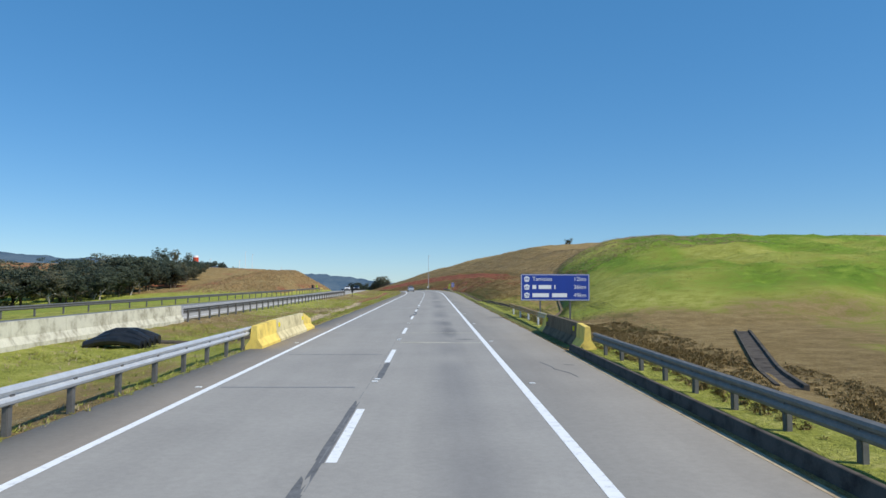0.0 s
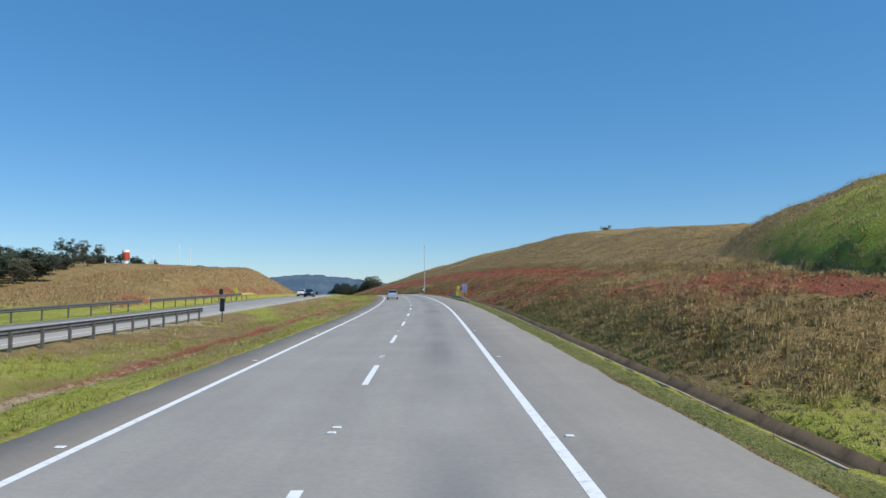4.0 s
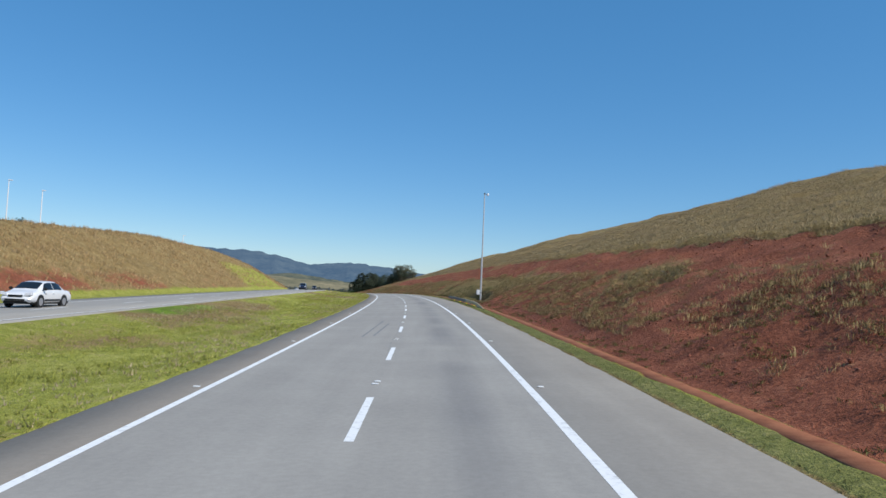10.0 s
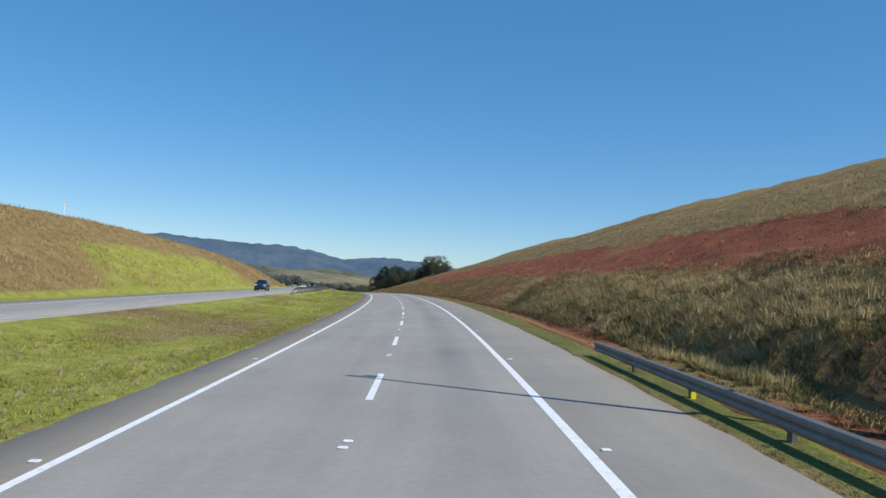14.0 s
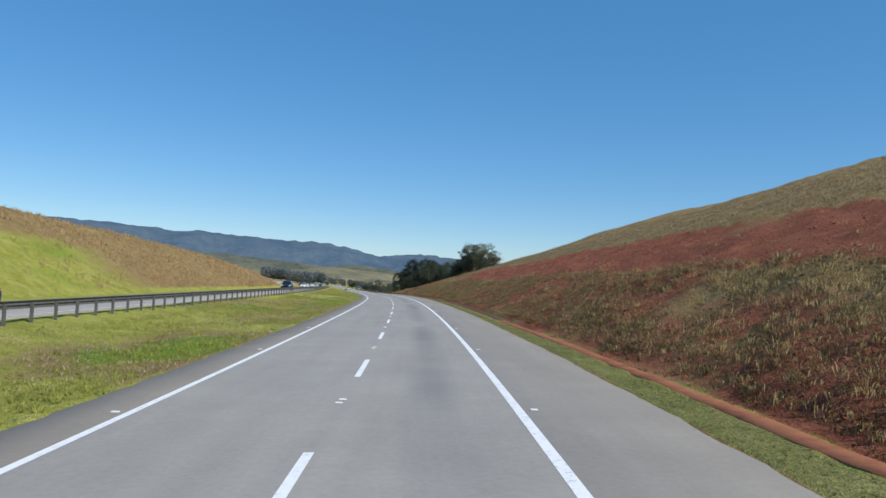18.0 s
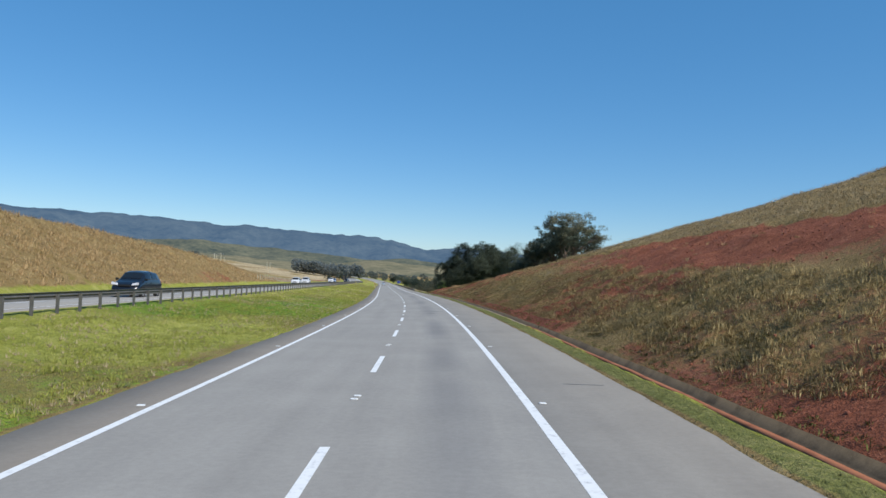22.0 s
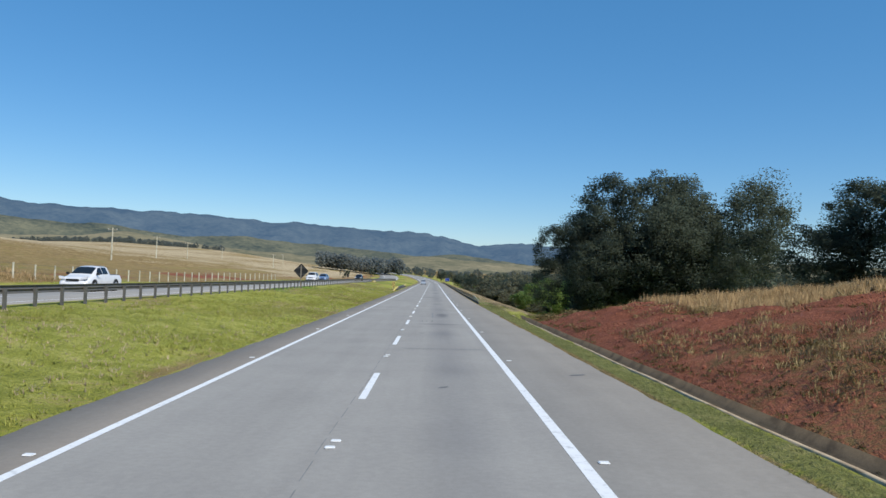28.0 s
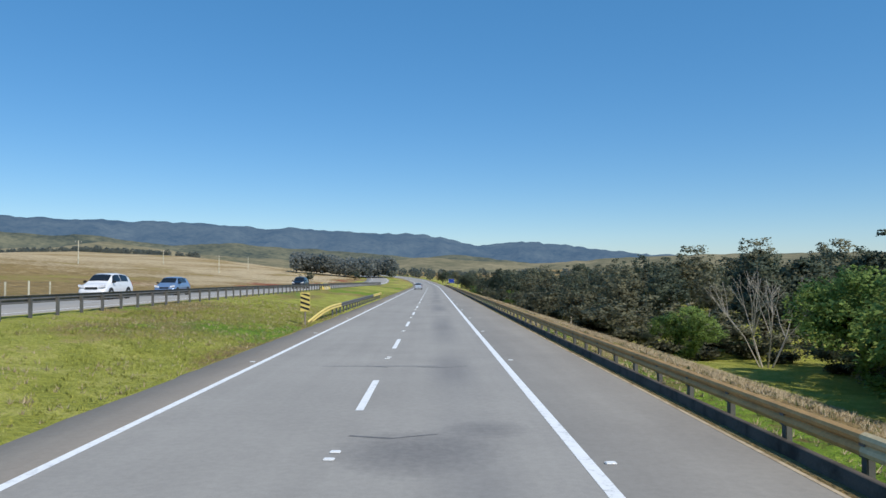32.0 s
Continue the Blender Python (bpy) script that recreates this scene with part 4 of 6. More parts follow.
guard_rail(154, 214, -26.2, "steel guard rail with yellow painted ends", STEEL_DULL, STEEL_DULL, 4.0, side=-1, level=lvl, yellow_finish=16, dive1=True)
guard_rail(156, 191, 6.25, "grey steel guard rail below the red cutting", STEEL_MID, STEEL_DULL, 4.0, dive0=True, marks=True, top=0.47, yellow_start=12)
guard_rail(254.5, 294.5, 6.4, "grey steel guard rail with a faded yellow end near the mast", STEEL_MID, STEEL_DULL, 4.0, dive0=True, marks=True, top=0.5, yellow_start=16)
guard_rail(366, 860, -13.8, "dark steel guard rail along the median edge of the opposite carriageway", STEEL_DULL, STEEL_DULL, 2.0, side=1, level=lvl, dive0=True)
guard_rail(643, 901, 6.5, "brown guard rail with a yellow end beside the wooded valley", RUST, STEEL_DULL, 2.0, dive0=True, top=0.56, yellow_start=10)
guard_rail(684, 736, -4.95, "steel guard rail with yellow painted ends at the culvert", STEEL_DULL, STEEL_DULL, 2.0, side=-1, dive0=True, yellow_ends=12)

# ---- distance ----


def ridge(name, label, mat, knotline, radius, depth, foot, seed, rough):
    """A range of hills round the valley: knotline of (bearing to the left in degrees, elevation in degrees), seen from the far end of the road, radius metres away."""
    c = road(560, 0)
    az = np.linspace(knotline[0][0], knotline[-1][0], 320)
    el = np.interp(az, [k[0] for k in knotline], [k[1] for k in knotline])
    ker = np.array([1, 2, 3, 2, 1]) / 9
    el = np.convolve(np.pad(el, 2, mode="edge"), ker, mode="valid")
    rows = []
    for j in range(15):
        f = j / 11.0
        r = radius - depth * (1 - f) if f <= 1 else radius + depth * (f - 1)
        up = f ** 1.25 if f <= 1 else 1 - (f - 1) * 1.5
        hgt = np.tan(np.radians(el)) * radius * up + foot * (1 - up)
        bumpy = fractal(az * radius / 9000 + seed, np.full(az.shape, r / 160.0), 4) * rough * (0.25 + math.sin(math.pi * min(f, 1)))
        crest = fractal(az * radius / 1500 + seed, az * 0 + 3, 3) * rough * 0.15
        a = np.radians(az)
        rows.append(np.stack([c.x - np.sin(a) * r, c.y + np.cos(a) * r, c.z + 2.4 + hgt + bumpy + crest], -1))
    me = sheet(name, np.array(rows), 15, len(az), mat)
    me.shade_smooth()
    return tagged(new(name, me), label, "hills", kind="structure")


# bluish base and blue emission paint the haze in front of the hills
M_FAR = distance_cover("far_forest_haze", (0.018, 0.031, 0.037), (0.075, 0.088, 0.08), 0.006, 0.21, (0.24, 0.45, 0.82))
M_MID = distance_cover("mid_forest_haze", (0.03, 0.042, 0.03), (0.16, 0.15, 0.085), 0.010, 0.09, (0.34, 0.46, 0.62))
M_FIELD = distance_cover("mid_fields_haze", (0.10, 0.10, 0.055), (0.28, 0.23, 0.13), 0.008, 0.06, (0.35, 0.48, 0.65))
ridge("backdrop", "wooded mountain range behind the valley, tinted blue by painted haze", M_FAR,
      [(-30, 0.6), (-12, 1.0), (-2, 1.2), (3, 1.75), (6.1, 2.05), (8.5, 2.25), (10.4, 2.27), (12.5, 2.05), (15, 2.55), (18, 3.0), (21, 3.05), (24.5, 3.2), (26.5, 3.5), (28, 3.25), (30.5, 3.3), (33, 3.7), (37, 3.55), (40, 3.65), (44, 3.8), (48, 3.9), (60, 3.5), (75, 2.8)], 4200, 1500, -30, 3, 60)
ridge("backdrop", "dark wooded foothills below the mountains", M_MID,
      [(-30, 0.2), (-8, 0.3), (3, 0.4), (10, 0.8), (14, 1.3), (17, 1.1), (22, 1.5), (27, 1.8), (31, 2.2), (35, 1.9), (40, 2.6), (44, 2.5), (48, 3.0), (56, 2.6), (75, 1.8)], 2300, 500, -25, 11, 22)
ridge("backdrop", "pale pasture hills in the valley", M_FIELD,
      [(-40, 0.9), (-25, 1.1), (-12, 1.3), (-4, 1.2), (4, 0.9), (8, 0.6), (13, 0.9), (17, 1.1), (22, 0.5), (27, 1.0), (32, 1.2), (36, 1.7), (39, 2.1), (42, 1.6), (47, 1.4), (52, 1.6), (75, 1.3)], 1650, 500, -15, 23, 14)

# ---- road furniture ----


def barrier(s0, s1, d, label, mat, side, cap0=None, cap1=None, level=None, height=0.86):
    """A concrete safety barrier with a flared foot; caps: length of the yellow end blocks that slope down."""
    def base(s):
        return level(s) if level else float(deck(s, d))

    ob = thing("concrete_barrier", at_road(s0, d, base(s0)), label, "barrier", "concrete barriers")
    inv = ob.matrix_basis.inverted()

    def run(a, b, h0, h1, m, name, lab=""):
        rows = []
        n = max(2, int((b - a) / 1.5) + 1)
        for f in np.linspace(0, 1, n):
            s = a + (b - a) * f
            h = h0 + (h1 - h0) * f
            prof = [(-0.30, -0.3), (-0.30, 0.09), (-0.13, 0.09 + 0.26 * h / 0.86), (-0.09, h), (0.09, h), (0.13, 0.09 + 0.26 * h / 0.86), (0.30, 0.09), (0.30, -0.3)]
            m4 = inv @ at_road(s, d, base(s))
            rows.append([m4 @ Vector((o, 0, u)) for o, u in prof])
        bm = bmesh.new()
        vr = [[bm.verts.new(p) for p in r] for r in rows]
        for p, q in zip(vr, vr[1:]):
            for k in range(8):
                bm.faces.new((p[k], p[(k + 1) % 8], q[(k + 1) % 8], q[k]))
        bm.faces.new(vr[0][::-1]), bm.faces.new(vr[-1])
        bmesh.ops.recalc_face_normals(bm, faces=bm.faces)
        part(name, bm, m, ob, lab)

    a, b = s0 + (cap0 or 0), s1 - (cap1 or 0)
    cuts = np.arange(a, b, 4.0)
    for i, c in enumerate(cuts):
        run(c, min(c + 3.985, b), height, height, mat, "segment")
    if cap0:
        run(s0, a - 0.015, height * 0.92, height, BRIGHT_YELLOW, "end_block", "yellow painted end block")
    if cap1:
        run(b + 0.015, s1, height, 0.5, BRIGHT_YELLOW, "end_block", "yellow painted end block")
    for s in (a + 0.4, b - 0.4):
        r = part("reflector", mesh_of("reflector", boxed(-0.045, 0.045, -0.015, 0.015, 0.0, 0.17, 0.01), REFLECTOR), None, ob, "yellow reflector")
        r.matrix_basis = inv @ at_road(s, d - 0.13 * side, base(s) + 0.55)
    return ob


barrier(26.2, 35.8, 6.75, "dark brown stained concrete barrier with yellow painted end blocks", BROWN_CONCRETE, 1, 1.4, 1.2)
barrier(27.0, 38.4, -4.85, "pale yellow concrete barrier with a bright yellow end block", PALE_YELLOW, -1, 3.2, 2.2)
barrier(8, 46, -14.0, "pale weathered concrete barrier beside the opposite carriageway", PALE_CONCRETE, 1, 0, 0, lvl, 0.95)
barrier(-6, 8, -14.0, "pale weathered concrete barrier beside the opposite carriageway", PALE_CONCRETE, 1, 0, 0, lvl, 0.95)
barrier(745, 752, -13.9, "yellow painted concrete barrier block on the median", PALE_YELLOW, 1, 1.2, 1.2, lvl)


def kerb(s0, s1, d0, d1, label, mat, height=0.16, rise=0.0):
    """rise: the length over which the kerb comes up out of the ground at its start."""
    ob = ribbon("kerb", None, mat, s0, s1, [(d0, -0.2), (d0 + 0.02, height), (d1 - 0.02, height), (d1, -0.2)], lambda s, d: deck(s, d) - (height + 0.01) * (rise > 0) * (1 - smooth(s, s0, s0 + max(rise, 0.1))), 1.0, False)
    return tagged(ob, label, "kerb", kind="structure")


# the shade on the kerbs' road face is painted into their concrete
kerb(-60, 26, 6.06, 6.2, "stained concrete kerb under the guard rail, darkened for its shaded face", DARK_SHADED_CONCRETE, 0.24)
ribbon("gutter", road_main, PALE_LIP, -60, 26, [(5.84, 0.004), (5.97, 0.004)], deck, 2.0, False)
kerb(633.5, 905, 6.14, 6.29, "stained concrete kerb under the guard rail, darkened for its shaded face", DARK_SHADED_CONCRETE, 0.2, 3.0)
ribbon("gutter", road_main, PALE_LIP, 628, 905, [(5.92, 0.004), (6.08, 0.004)], deck, 2.0, False)
def drain(s0, s1, lip, broad, wide, bed, label):
    """A lip beside the verge, broad metres across, and the channel behind it."""
    low = lambda s, d: deck(s, np.minimum(d, 8.0)) + 0.02 * value_noise(s / 1.3, d)
    far = lambda s: knots(VERGE_END, s) + 0.07 * value_noise(s / 2.3, 0 * s)
    ob = tagged(ribbon("drain", None, lip, s0, s1, [(-0.03, -0.2), (0.0, 0.025 if bed else 0.012), (broad, 0.02 if bed else 0.015), (broad + 0.05, -0.10 if bed else 0.01)] + ([] if bed else [(broad + 0.35, -0.2)]), low, 0.7, False, far), label, "drain", kind="structure")
    if bed:
        ribbon("channel_bed", ob, bed, s0, s1, [(broad + 0.05, -0.10), (broad + 0.2, -0.15), (wide - 0.12, -0.13), (wide, 0.03), (wide + 0.08, -0.25)], low, 0.7, False, far)


drain(88, 178, PALE_LIP, 0.06, 0.62, DITCH, "thin pale drain lip with a dark channel along the foot of the cutting")
drain(174, 398, LIP, 0.45, 0, None, "reddish earth-stained drain strip along the foot of the cutting")
drain(396, 474, LIP, 0.16, 0.72, DITCH, "earth-stained concrete drain lip with a dark channel behind it")
drain(474, 612, PALE_LIP, 0.10, 0.70, DITCH, "pale concrete drain lip with a dark channel along the foot of the cutting")


def channel(line, width, label, mat=None, lift=0.1):
    """An open concrete channel laid piece by piece over the ground along a line of (s, d)."""
    ob = thing("drain_chute", pose(0, 0, 0), label, "drain", "drain chutes")
    for (sa, da), (sb, db) in zip(line, line[1:]):
        run = Vector((sb - sa, db - da)).normalized()
        bm = bmesh.new()
        pts = []
        for t in (0.0, 0.985):
            s, d = sa + (sb - sa) * t, da + (db - da) * t
            hh = float(land(np.array([s]), np.array([d]))[0])
            for o, u in ((-width / 2 - 0.12, lift), (-width / 2, lift), (-width / 2 + 0.03, lift - 0.09), (width / 2 - 0.03, lift - 0.09), (width / 2, lift), (width / 2 + 0.12, lift)):
                p = land_place(np.array([s - run.y * o]), np.array([d + run.x * o]), np.array([hh + u]))[0]
                pts.append(bm.verts.new(p))
        for i in range(5):
            bm.faces.new((pts[i], pts[i + 1], pts[6 + i + 1], pts[6 + i]))
        r = bmesh.ops.extrude_face_region(bm, geom=list(bm.faces))
        bmesh.ops.translate(bm, verts=[v for v in r["geom"] if isinstance(v, bmesh.types.BMVert)], vec=(0, 0, -0.35))
        bmesh.ops.recalc_face_normals(bm, faces=bm.faces)
        part("channel_piece", bm, mat or DARK_SHADED_CONCRETE, ob)
    return ob


def chute(s0, d0, s1, d1, width, label, n=9):
    return channel([(s0 + (s1 - s0) * k / n, d0 + (d1 - d0) * k / n) for k in range(n + 1)], width, label, None, 0.1)


def gully_line(s):
    return float(knots(FOOT_D, s))


channel([(s_, gully_line(s_)) for s_ in np.arange(46, 122, 2.0)], 0.5, "stained concrete drain channel along the foot of the green hill", BROWN_CONCRETE, 0.10)
channel([(87, 7.6), (84, 7.7), (79, 7.95), (74, 8.2), (69, 8.55), (65, 8.75), (62, 9.05), (59, 9.6), (56.5, 10.2), (54, 10.7)], 0.5, "dark concrete drain channel across the verge")
chute(20.4, 10.9, 42, 18.8, 0.6, "dark concrete drain chute across the straw slope")


def panel_sign(s, d0, d1, z0, z1, posts, label, category, face=BLUE, turn=0.0, name="road_sign", back=None):
    m = at_road(s, (d0 + d1) / 2, float(deck(s, 7)), turn)
    ob = thing(name, m, label, category, "road signs")
    w = (d1 - d0) / 2
    part("panel", boxed(-w, w, -0.02, 0.02, z0, z1, 0.012), face, ob)
    part("border", prismed([(-w + 0.03, z0 + 0.03), (w - 0.03, z0 + 0.03), (w - 0.03, z0 + 0.06), (-w + 0.03, z0 + 0.06)], -0.026, -0.018), WHITE, ob, "white border line")
    part("border", prismed([(-w + 0.03, z1 - 0.06), (w - 0.03, z1 - 0.06), (w - 0.03, z1 - 0.03), (-w + 0.03, z1 - 0.03)], -0.026, -0.018), WHITE, ob, "white border line")
    for x in (-w + 0.03, w - 0.06):
        part("border", prismed([(x, z0 + 0.03), (x + 0.03, z0 + 0.03), (x + 0.03, z1 - 0.03), (x, z1 - 0.03)], -0.026, -0.018), WHITE, ob, "white border line")
    g = float(land(np.array([s]), np.array([(d0 + d1) / 2]))[0]) - float(deck(s, 7))
    for x in posts:
        part("post", boxed(x - 0.05, x + 0.05, 0.02, 0.12, g - 0.4, z1 - 0.1, 0.01), STEEL_DULL, ob)
    return ob


big = panel_sign(47.6, 7.05, 11.42, 1.13, 2.82, (-0.95, 0.95), "blue direction sign with three white destination rows", "road sign", turn=-2)
for z, words, dist, no in ((2.50, "Tamoios", "12km", "99"), (1.99, "", "36km", "65"), (1.47, "", "49km", "70")):
    part("shield", prismed([(-1.98, z + 0.10), (-1.80, z + 0.19), (-1.62, z + 0.10), (-1.67, z - 0.17), (-1.93, z - 0.17)], -0.030, -0.018), WHITE, big, "white pentagon route shield")
    lettering(no, 0.24, BLUE, big, -1.80, -0.033, z - 0.02, align="CENTER")
    lettering(dist, 0.36, WHITE, big, 1.98, -0.028, z, align="RIGHT")
    if words:
        lettering(words, 0.36, WHITE, big, -1.45, -0.028, z)
    else:
        for x0, x1 in (((-1.45, -1.2), (-1.05, -0.25), (-0.05, 0.02)) if no == "65" else ((-1.45, -0.4), (-0.2, 0.75))):
            part("bar", boxed(x0, x1, -0.028, -0.018, z - 0.12, z + 0.13), WHITE, big, "white bar of lettering")

km = panel_sign(185.4, 7.92, 8.62, 0.86, 2.0, (0.0,), "blue kilometre sign with white letters on a post", "road sign")
part("border", boxed(-0.32, 0.32, -0.026, -0.018, 1.60, 1.63), WHITE, km, "white border line")
lettering("OESTE", 0.20, WHITE, km, 0, -0.028, 1.79, align="CENTER")
lettering("km", 0.30, WHITE, km, 0, -0.028, 1.43, align="CENTER")
lettering("109", 0.30, WHITE, km, 0, -0.028, 1.10, align="CENTER")


def call_box(s, d, label, turn=0.0, level=None):
    ob = thing("emergency_call_box", at_road(s, d, level, turn), label, "call box", "emergency call boxes")
    side = [(-0.20, -0.3), (0.16, -0.3), (0.14, 0.55), (0.17, 1.05), (0.30, 1.50), (0.44, 1.78), (-0.02, 1.98), (-0.10, 1.45), (-0.17, 0.95)]
    bm = prismed(side, -0.13, 0.13)
    bmesh.ops.bevel(bm, geom=list(bm.edges), offset=0.015, segments=2, affect="EDGES")
    part("housing", bm, LIME, ob)
    part("label_plate", boxed(-0.07, 0.16, -0.14, -0.128, 1.42, 1.54), BLUE, ob, "blue label plate with pale bars")
    lettering("SOS", 0.10, WHITE, ob, 0.045, -0.148, 1.48, align="CENTER")
    part("speaker_panel", boxed(-0.08, 0.07, -0.142, -0.128, 1.02, 1.26, 0.005), BLACK, ob, "dark speaking panel")
    part("button", tubed((0.0, -0.14, 0.93), (0.0, -0.155, 0.93), 0.035), RED, ob, "red call button")
    part("footing", boxed(-0.7, 0.6, -0.9, 0.5, -0.35, 0.03, 0.02), PALE_CONCRETE, ob, "pale concrete footing slab")
    return ob


call_box(191.8, 7.8, "lime green emergency call box on a concrete footing")
call_box(197.2, -26.9, "lime green emergency call box behind the opposite carriageway", 180)
_sl = thing("concrete_slab", at_road(189.9, 6.7, float(deck(189.9, 6.7))), "pale concrete slab at the foot of the call box", "slab")
part("slab", boxed(-0.55, 0.55, -0.45, 0.45, -0.2, 0.07, 0.02), PALE_CONCRETE, _sl)


def yellow_fence(s, d, label):
    ob = thing("handrail", at_road(s, d), label, "handrail", "handrails")
    for x, y in ((0, 0), (1.05, 0), (1.05, 1.0), (0, 1.0)):
        part("post", tubed((x, y, -0.3), (x, y, 0.95), 0.022), YELLOW, ob)
    for z in (0.22, 0.56, 0.93):
        part("bar", tubed((0, 0, z), (1.05, 0, z), 0.018), YELLOW, ob)
        part("bar", tubed((1.05, 0, z), (1.05, 1.0, z), 0.018), YELLOW, ob)
        part("bar", tubed((0, 1.0, z), (1.05, 1.0, z), 0.018), YELLOW, ob)
    return ob


yellow_fence(191.0, 8.15, "small yellow tubular handrail beside the call box")


def camera_mast(s, d, height, label):
    ob = thing("camera_mast", at_road(s, d), label, "mast")
    part("mast", tubed((0, 0, -0.5), (0, 0, height), 0.115, 0.06, n=14), STEEL, ob)
    part("bracket", tubed((-0.05, 0, height), (0.38, 0, height + 0.05), 0.035), STEEL_DULL, ob)
    c = bmesh.new()
    bmesh.ops.create_uvsphere(c, u_segments=12, v_segments=8, radius=0.13, matrix=pose(0.40, 0, height - 0.08))
    tube(c, (0.40, 0, height - 0.02), (0.40, 0, height + 0.13), 0.14, 0.10, n=12)
    part("camera", c, WHITE, ob, "white dome camera")
    h = bmesh.new()
    tube(h, (0, 0, height), (0, 0, height + 0.18), 0.09, 0.09, n=10)
    part("cap", h, STEEL_DULL, ob)
    cab = part("cabinet", boxed(-0.52, -0.14, -0.16, 0.16, 1.03, 1.63, 0.02), WHITE, ob, "white equipment cabinet")
    part("cabinet_door", boxed(-0.49, -0.17, -0.175, -0.158, 1.07, 1.59, 0.01), WHITE, cab)
    part("strap", tubed((0, 0, 1.25), (0, 0, 1.31), 0.125, n=14), STEEL_DULL, ob)
    part("base_flange", boxed(-0.22, 0.22, -0.22, 0.22, -0.15, 0.02, 0.01), STEEL_DULL, ob)
    return ob


camera_mast(282.25, 9.35, 13.35, "tall galvanised steel mast with a dome camera and white cabinet")


def diamond_sign(s, d, zc, half, base, label):
    ob = thing("warning_sign", at_road(s, d, base), label, "road sign", "road signs")
    z = zc - base
    bm = prismed([(-half, z), (0, z - half), (half, z), (0, z + half)], -0.02, 0.02)
    bmesh.ops.bevel(bm, geom=[e for e in bm.edges if abs(e.verts[0].co.y - e.verts[1].co.y) > 0.03], offset=0.06, segments=3, affect="EDGES")
    part("panel", bm, BLACK, ob)
    for a, b in (((-half * 0.5, z + half * 0.42), (half * 0.5, z + half * 0.42)), ((-half * 0.5, z - half * 0.42), (half * 0.5, z - half * 0.42))):
        part("brace", boxed(a[0], b[0], -0.05, -0.02, a[1] - 0.03, a[1] + 0.03), STEEL_DULL, ob, "grey steel brace")
    part("post", boxed(-0.05, 0.05, -0.12, -0.02, -0.5, z + half * 0.7, 0.01), WOOD, ob, "dark wooden post")
    return ob


diamond_sign(643, -13.55, 2.83, 0.86, float(land(np.array([643.0]), np.array([-13.55]))[0]), "black back of a diamond warning sign on a post")


def chevron_sign(s, d, label):
    ob = thing("hazard_marker", at_road(s, d), label, "road sign", "road signs")
    g = 0.1
    part("panel", boxed(-0.25, 0.25, -0.015, 0.015, 0.62 + g, 1.60 + g, 0.01), YELLOW, ob)
    for k in range(4):
        z = 0.68 + g + 0.24 * k
        part("stripe", prismed([(-0.235, z + 0.14), (0.235, z - 0.02), (0.235, z + 0.09), (-0.235, z + 0.25)], -0.022, -0.014) if k < 3 else prismed([(-0.235, z + 0.14), (0.235, z - 0.02), (0.235, z + 0.07), (0.0, z + 0.15)], -0.022, -0.014), BLACK, ob, "black slanted stripe")
    part("post", boxed(-0.04, 0.04, 0.015, 0.09, -0.4, 1.5 + g, 0.01), WOOD, ob, "brown wooden post")
    return ob


chevron_sign(682.2, -5.15, "yellow and black striped hazard marker at the guard rail end")


def board_on_post(s, d, z0, z1, width, label, level=None):
    ob = thing("marker_board", at_road(s, d, level), label, "road sign", "marker boards")
    part("panel", boxed(-width / 2, width / 2, -0.02, 0.02, z0, z1, 0.01), BLACK, ob)
    part("post", boxed(-0.04, 0.04, 0.02, 0.1, -0.4, z1 - 0.05, 0.01), STEEL_DULL, ob)
    return ob


board_on_post(129.2, -12.5, 0.75, 1.65, 0.32, "black back of a marker board at the guard rail end")
board_on_post(186.9, -27.0, 0.75, 1.75, 0.55, "black back of a road sign below the straw hill", -0.2)
board_on_post(800, -26.5, 0.8, 1.9, 0.6, "black back of a road sign beside the far carriageway")
panel_sign(905, 7.9, 9.9, 0.9, 2.3, (-0.5, 0.5), "small blue road sign far ahead at the roadside", "road sign")

# culvert edge, tarpaulin and channel in the median beside the bridge
_t = thing("tarpaulin_roll", at_road(31.2, -11.4), "black rolled plastic sheet lying in the grass", "plastic sheet")
BLACK_PLASTIC = plain("black_plastic", (0.015, 0.016, 0.018), 0.35, 0, 0.4, 3)
for k in range(5):
    prof = [(0.19 * math.cos(a), 0.19 * math.sin(a)) for a in np.linspace(0, 2 * math.pi, 11)[:-1]]
    arc = [pose(-1.1 + 0.08 * k + 0.46 * q, -0.5 + 0.24 * k + 0.06 * math.sin(q * 2 + k), 0.12 + (0.20 + 0.12 * (k % 3)) * math.sin(math.pi * q / 5) + 0.05 * k, 0, 0, 90) for q in range(6)]
    part("fold", swept("fold", BLACK_PLASTIC, prof, arc), None, _t)
part("tape", tubed((-1.02, -0.45, 0.13), (-0.94, -0.44, 0.135), 0.215, n=12), plain("blue_tape", (0.08, 0.16, 0.5), 0.5), _t, "blue band round the roll")
chute(33, -13.0, 35, -6.2, 0.7, "dark concrete drain channel across the median")

# ---- masts and tower on the hill ----


def light_pole(s, d, height, label, lamp=True, group="poles on the hill"):
    ob = thing("light_pole", at_road(s, d), label, "pole", group)
    part("pole", tubed((0, 0, -0.5), (0, 0, height), 0.11, 0.07, n=8), WHITE, ob)
    if lamp:
        part("lamp_head", boxed(-0.1, 0.55, -0.12, 0.12, height - 0.05, height + 0.08, 0.02), WHITE, ob)
    return ob


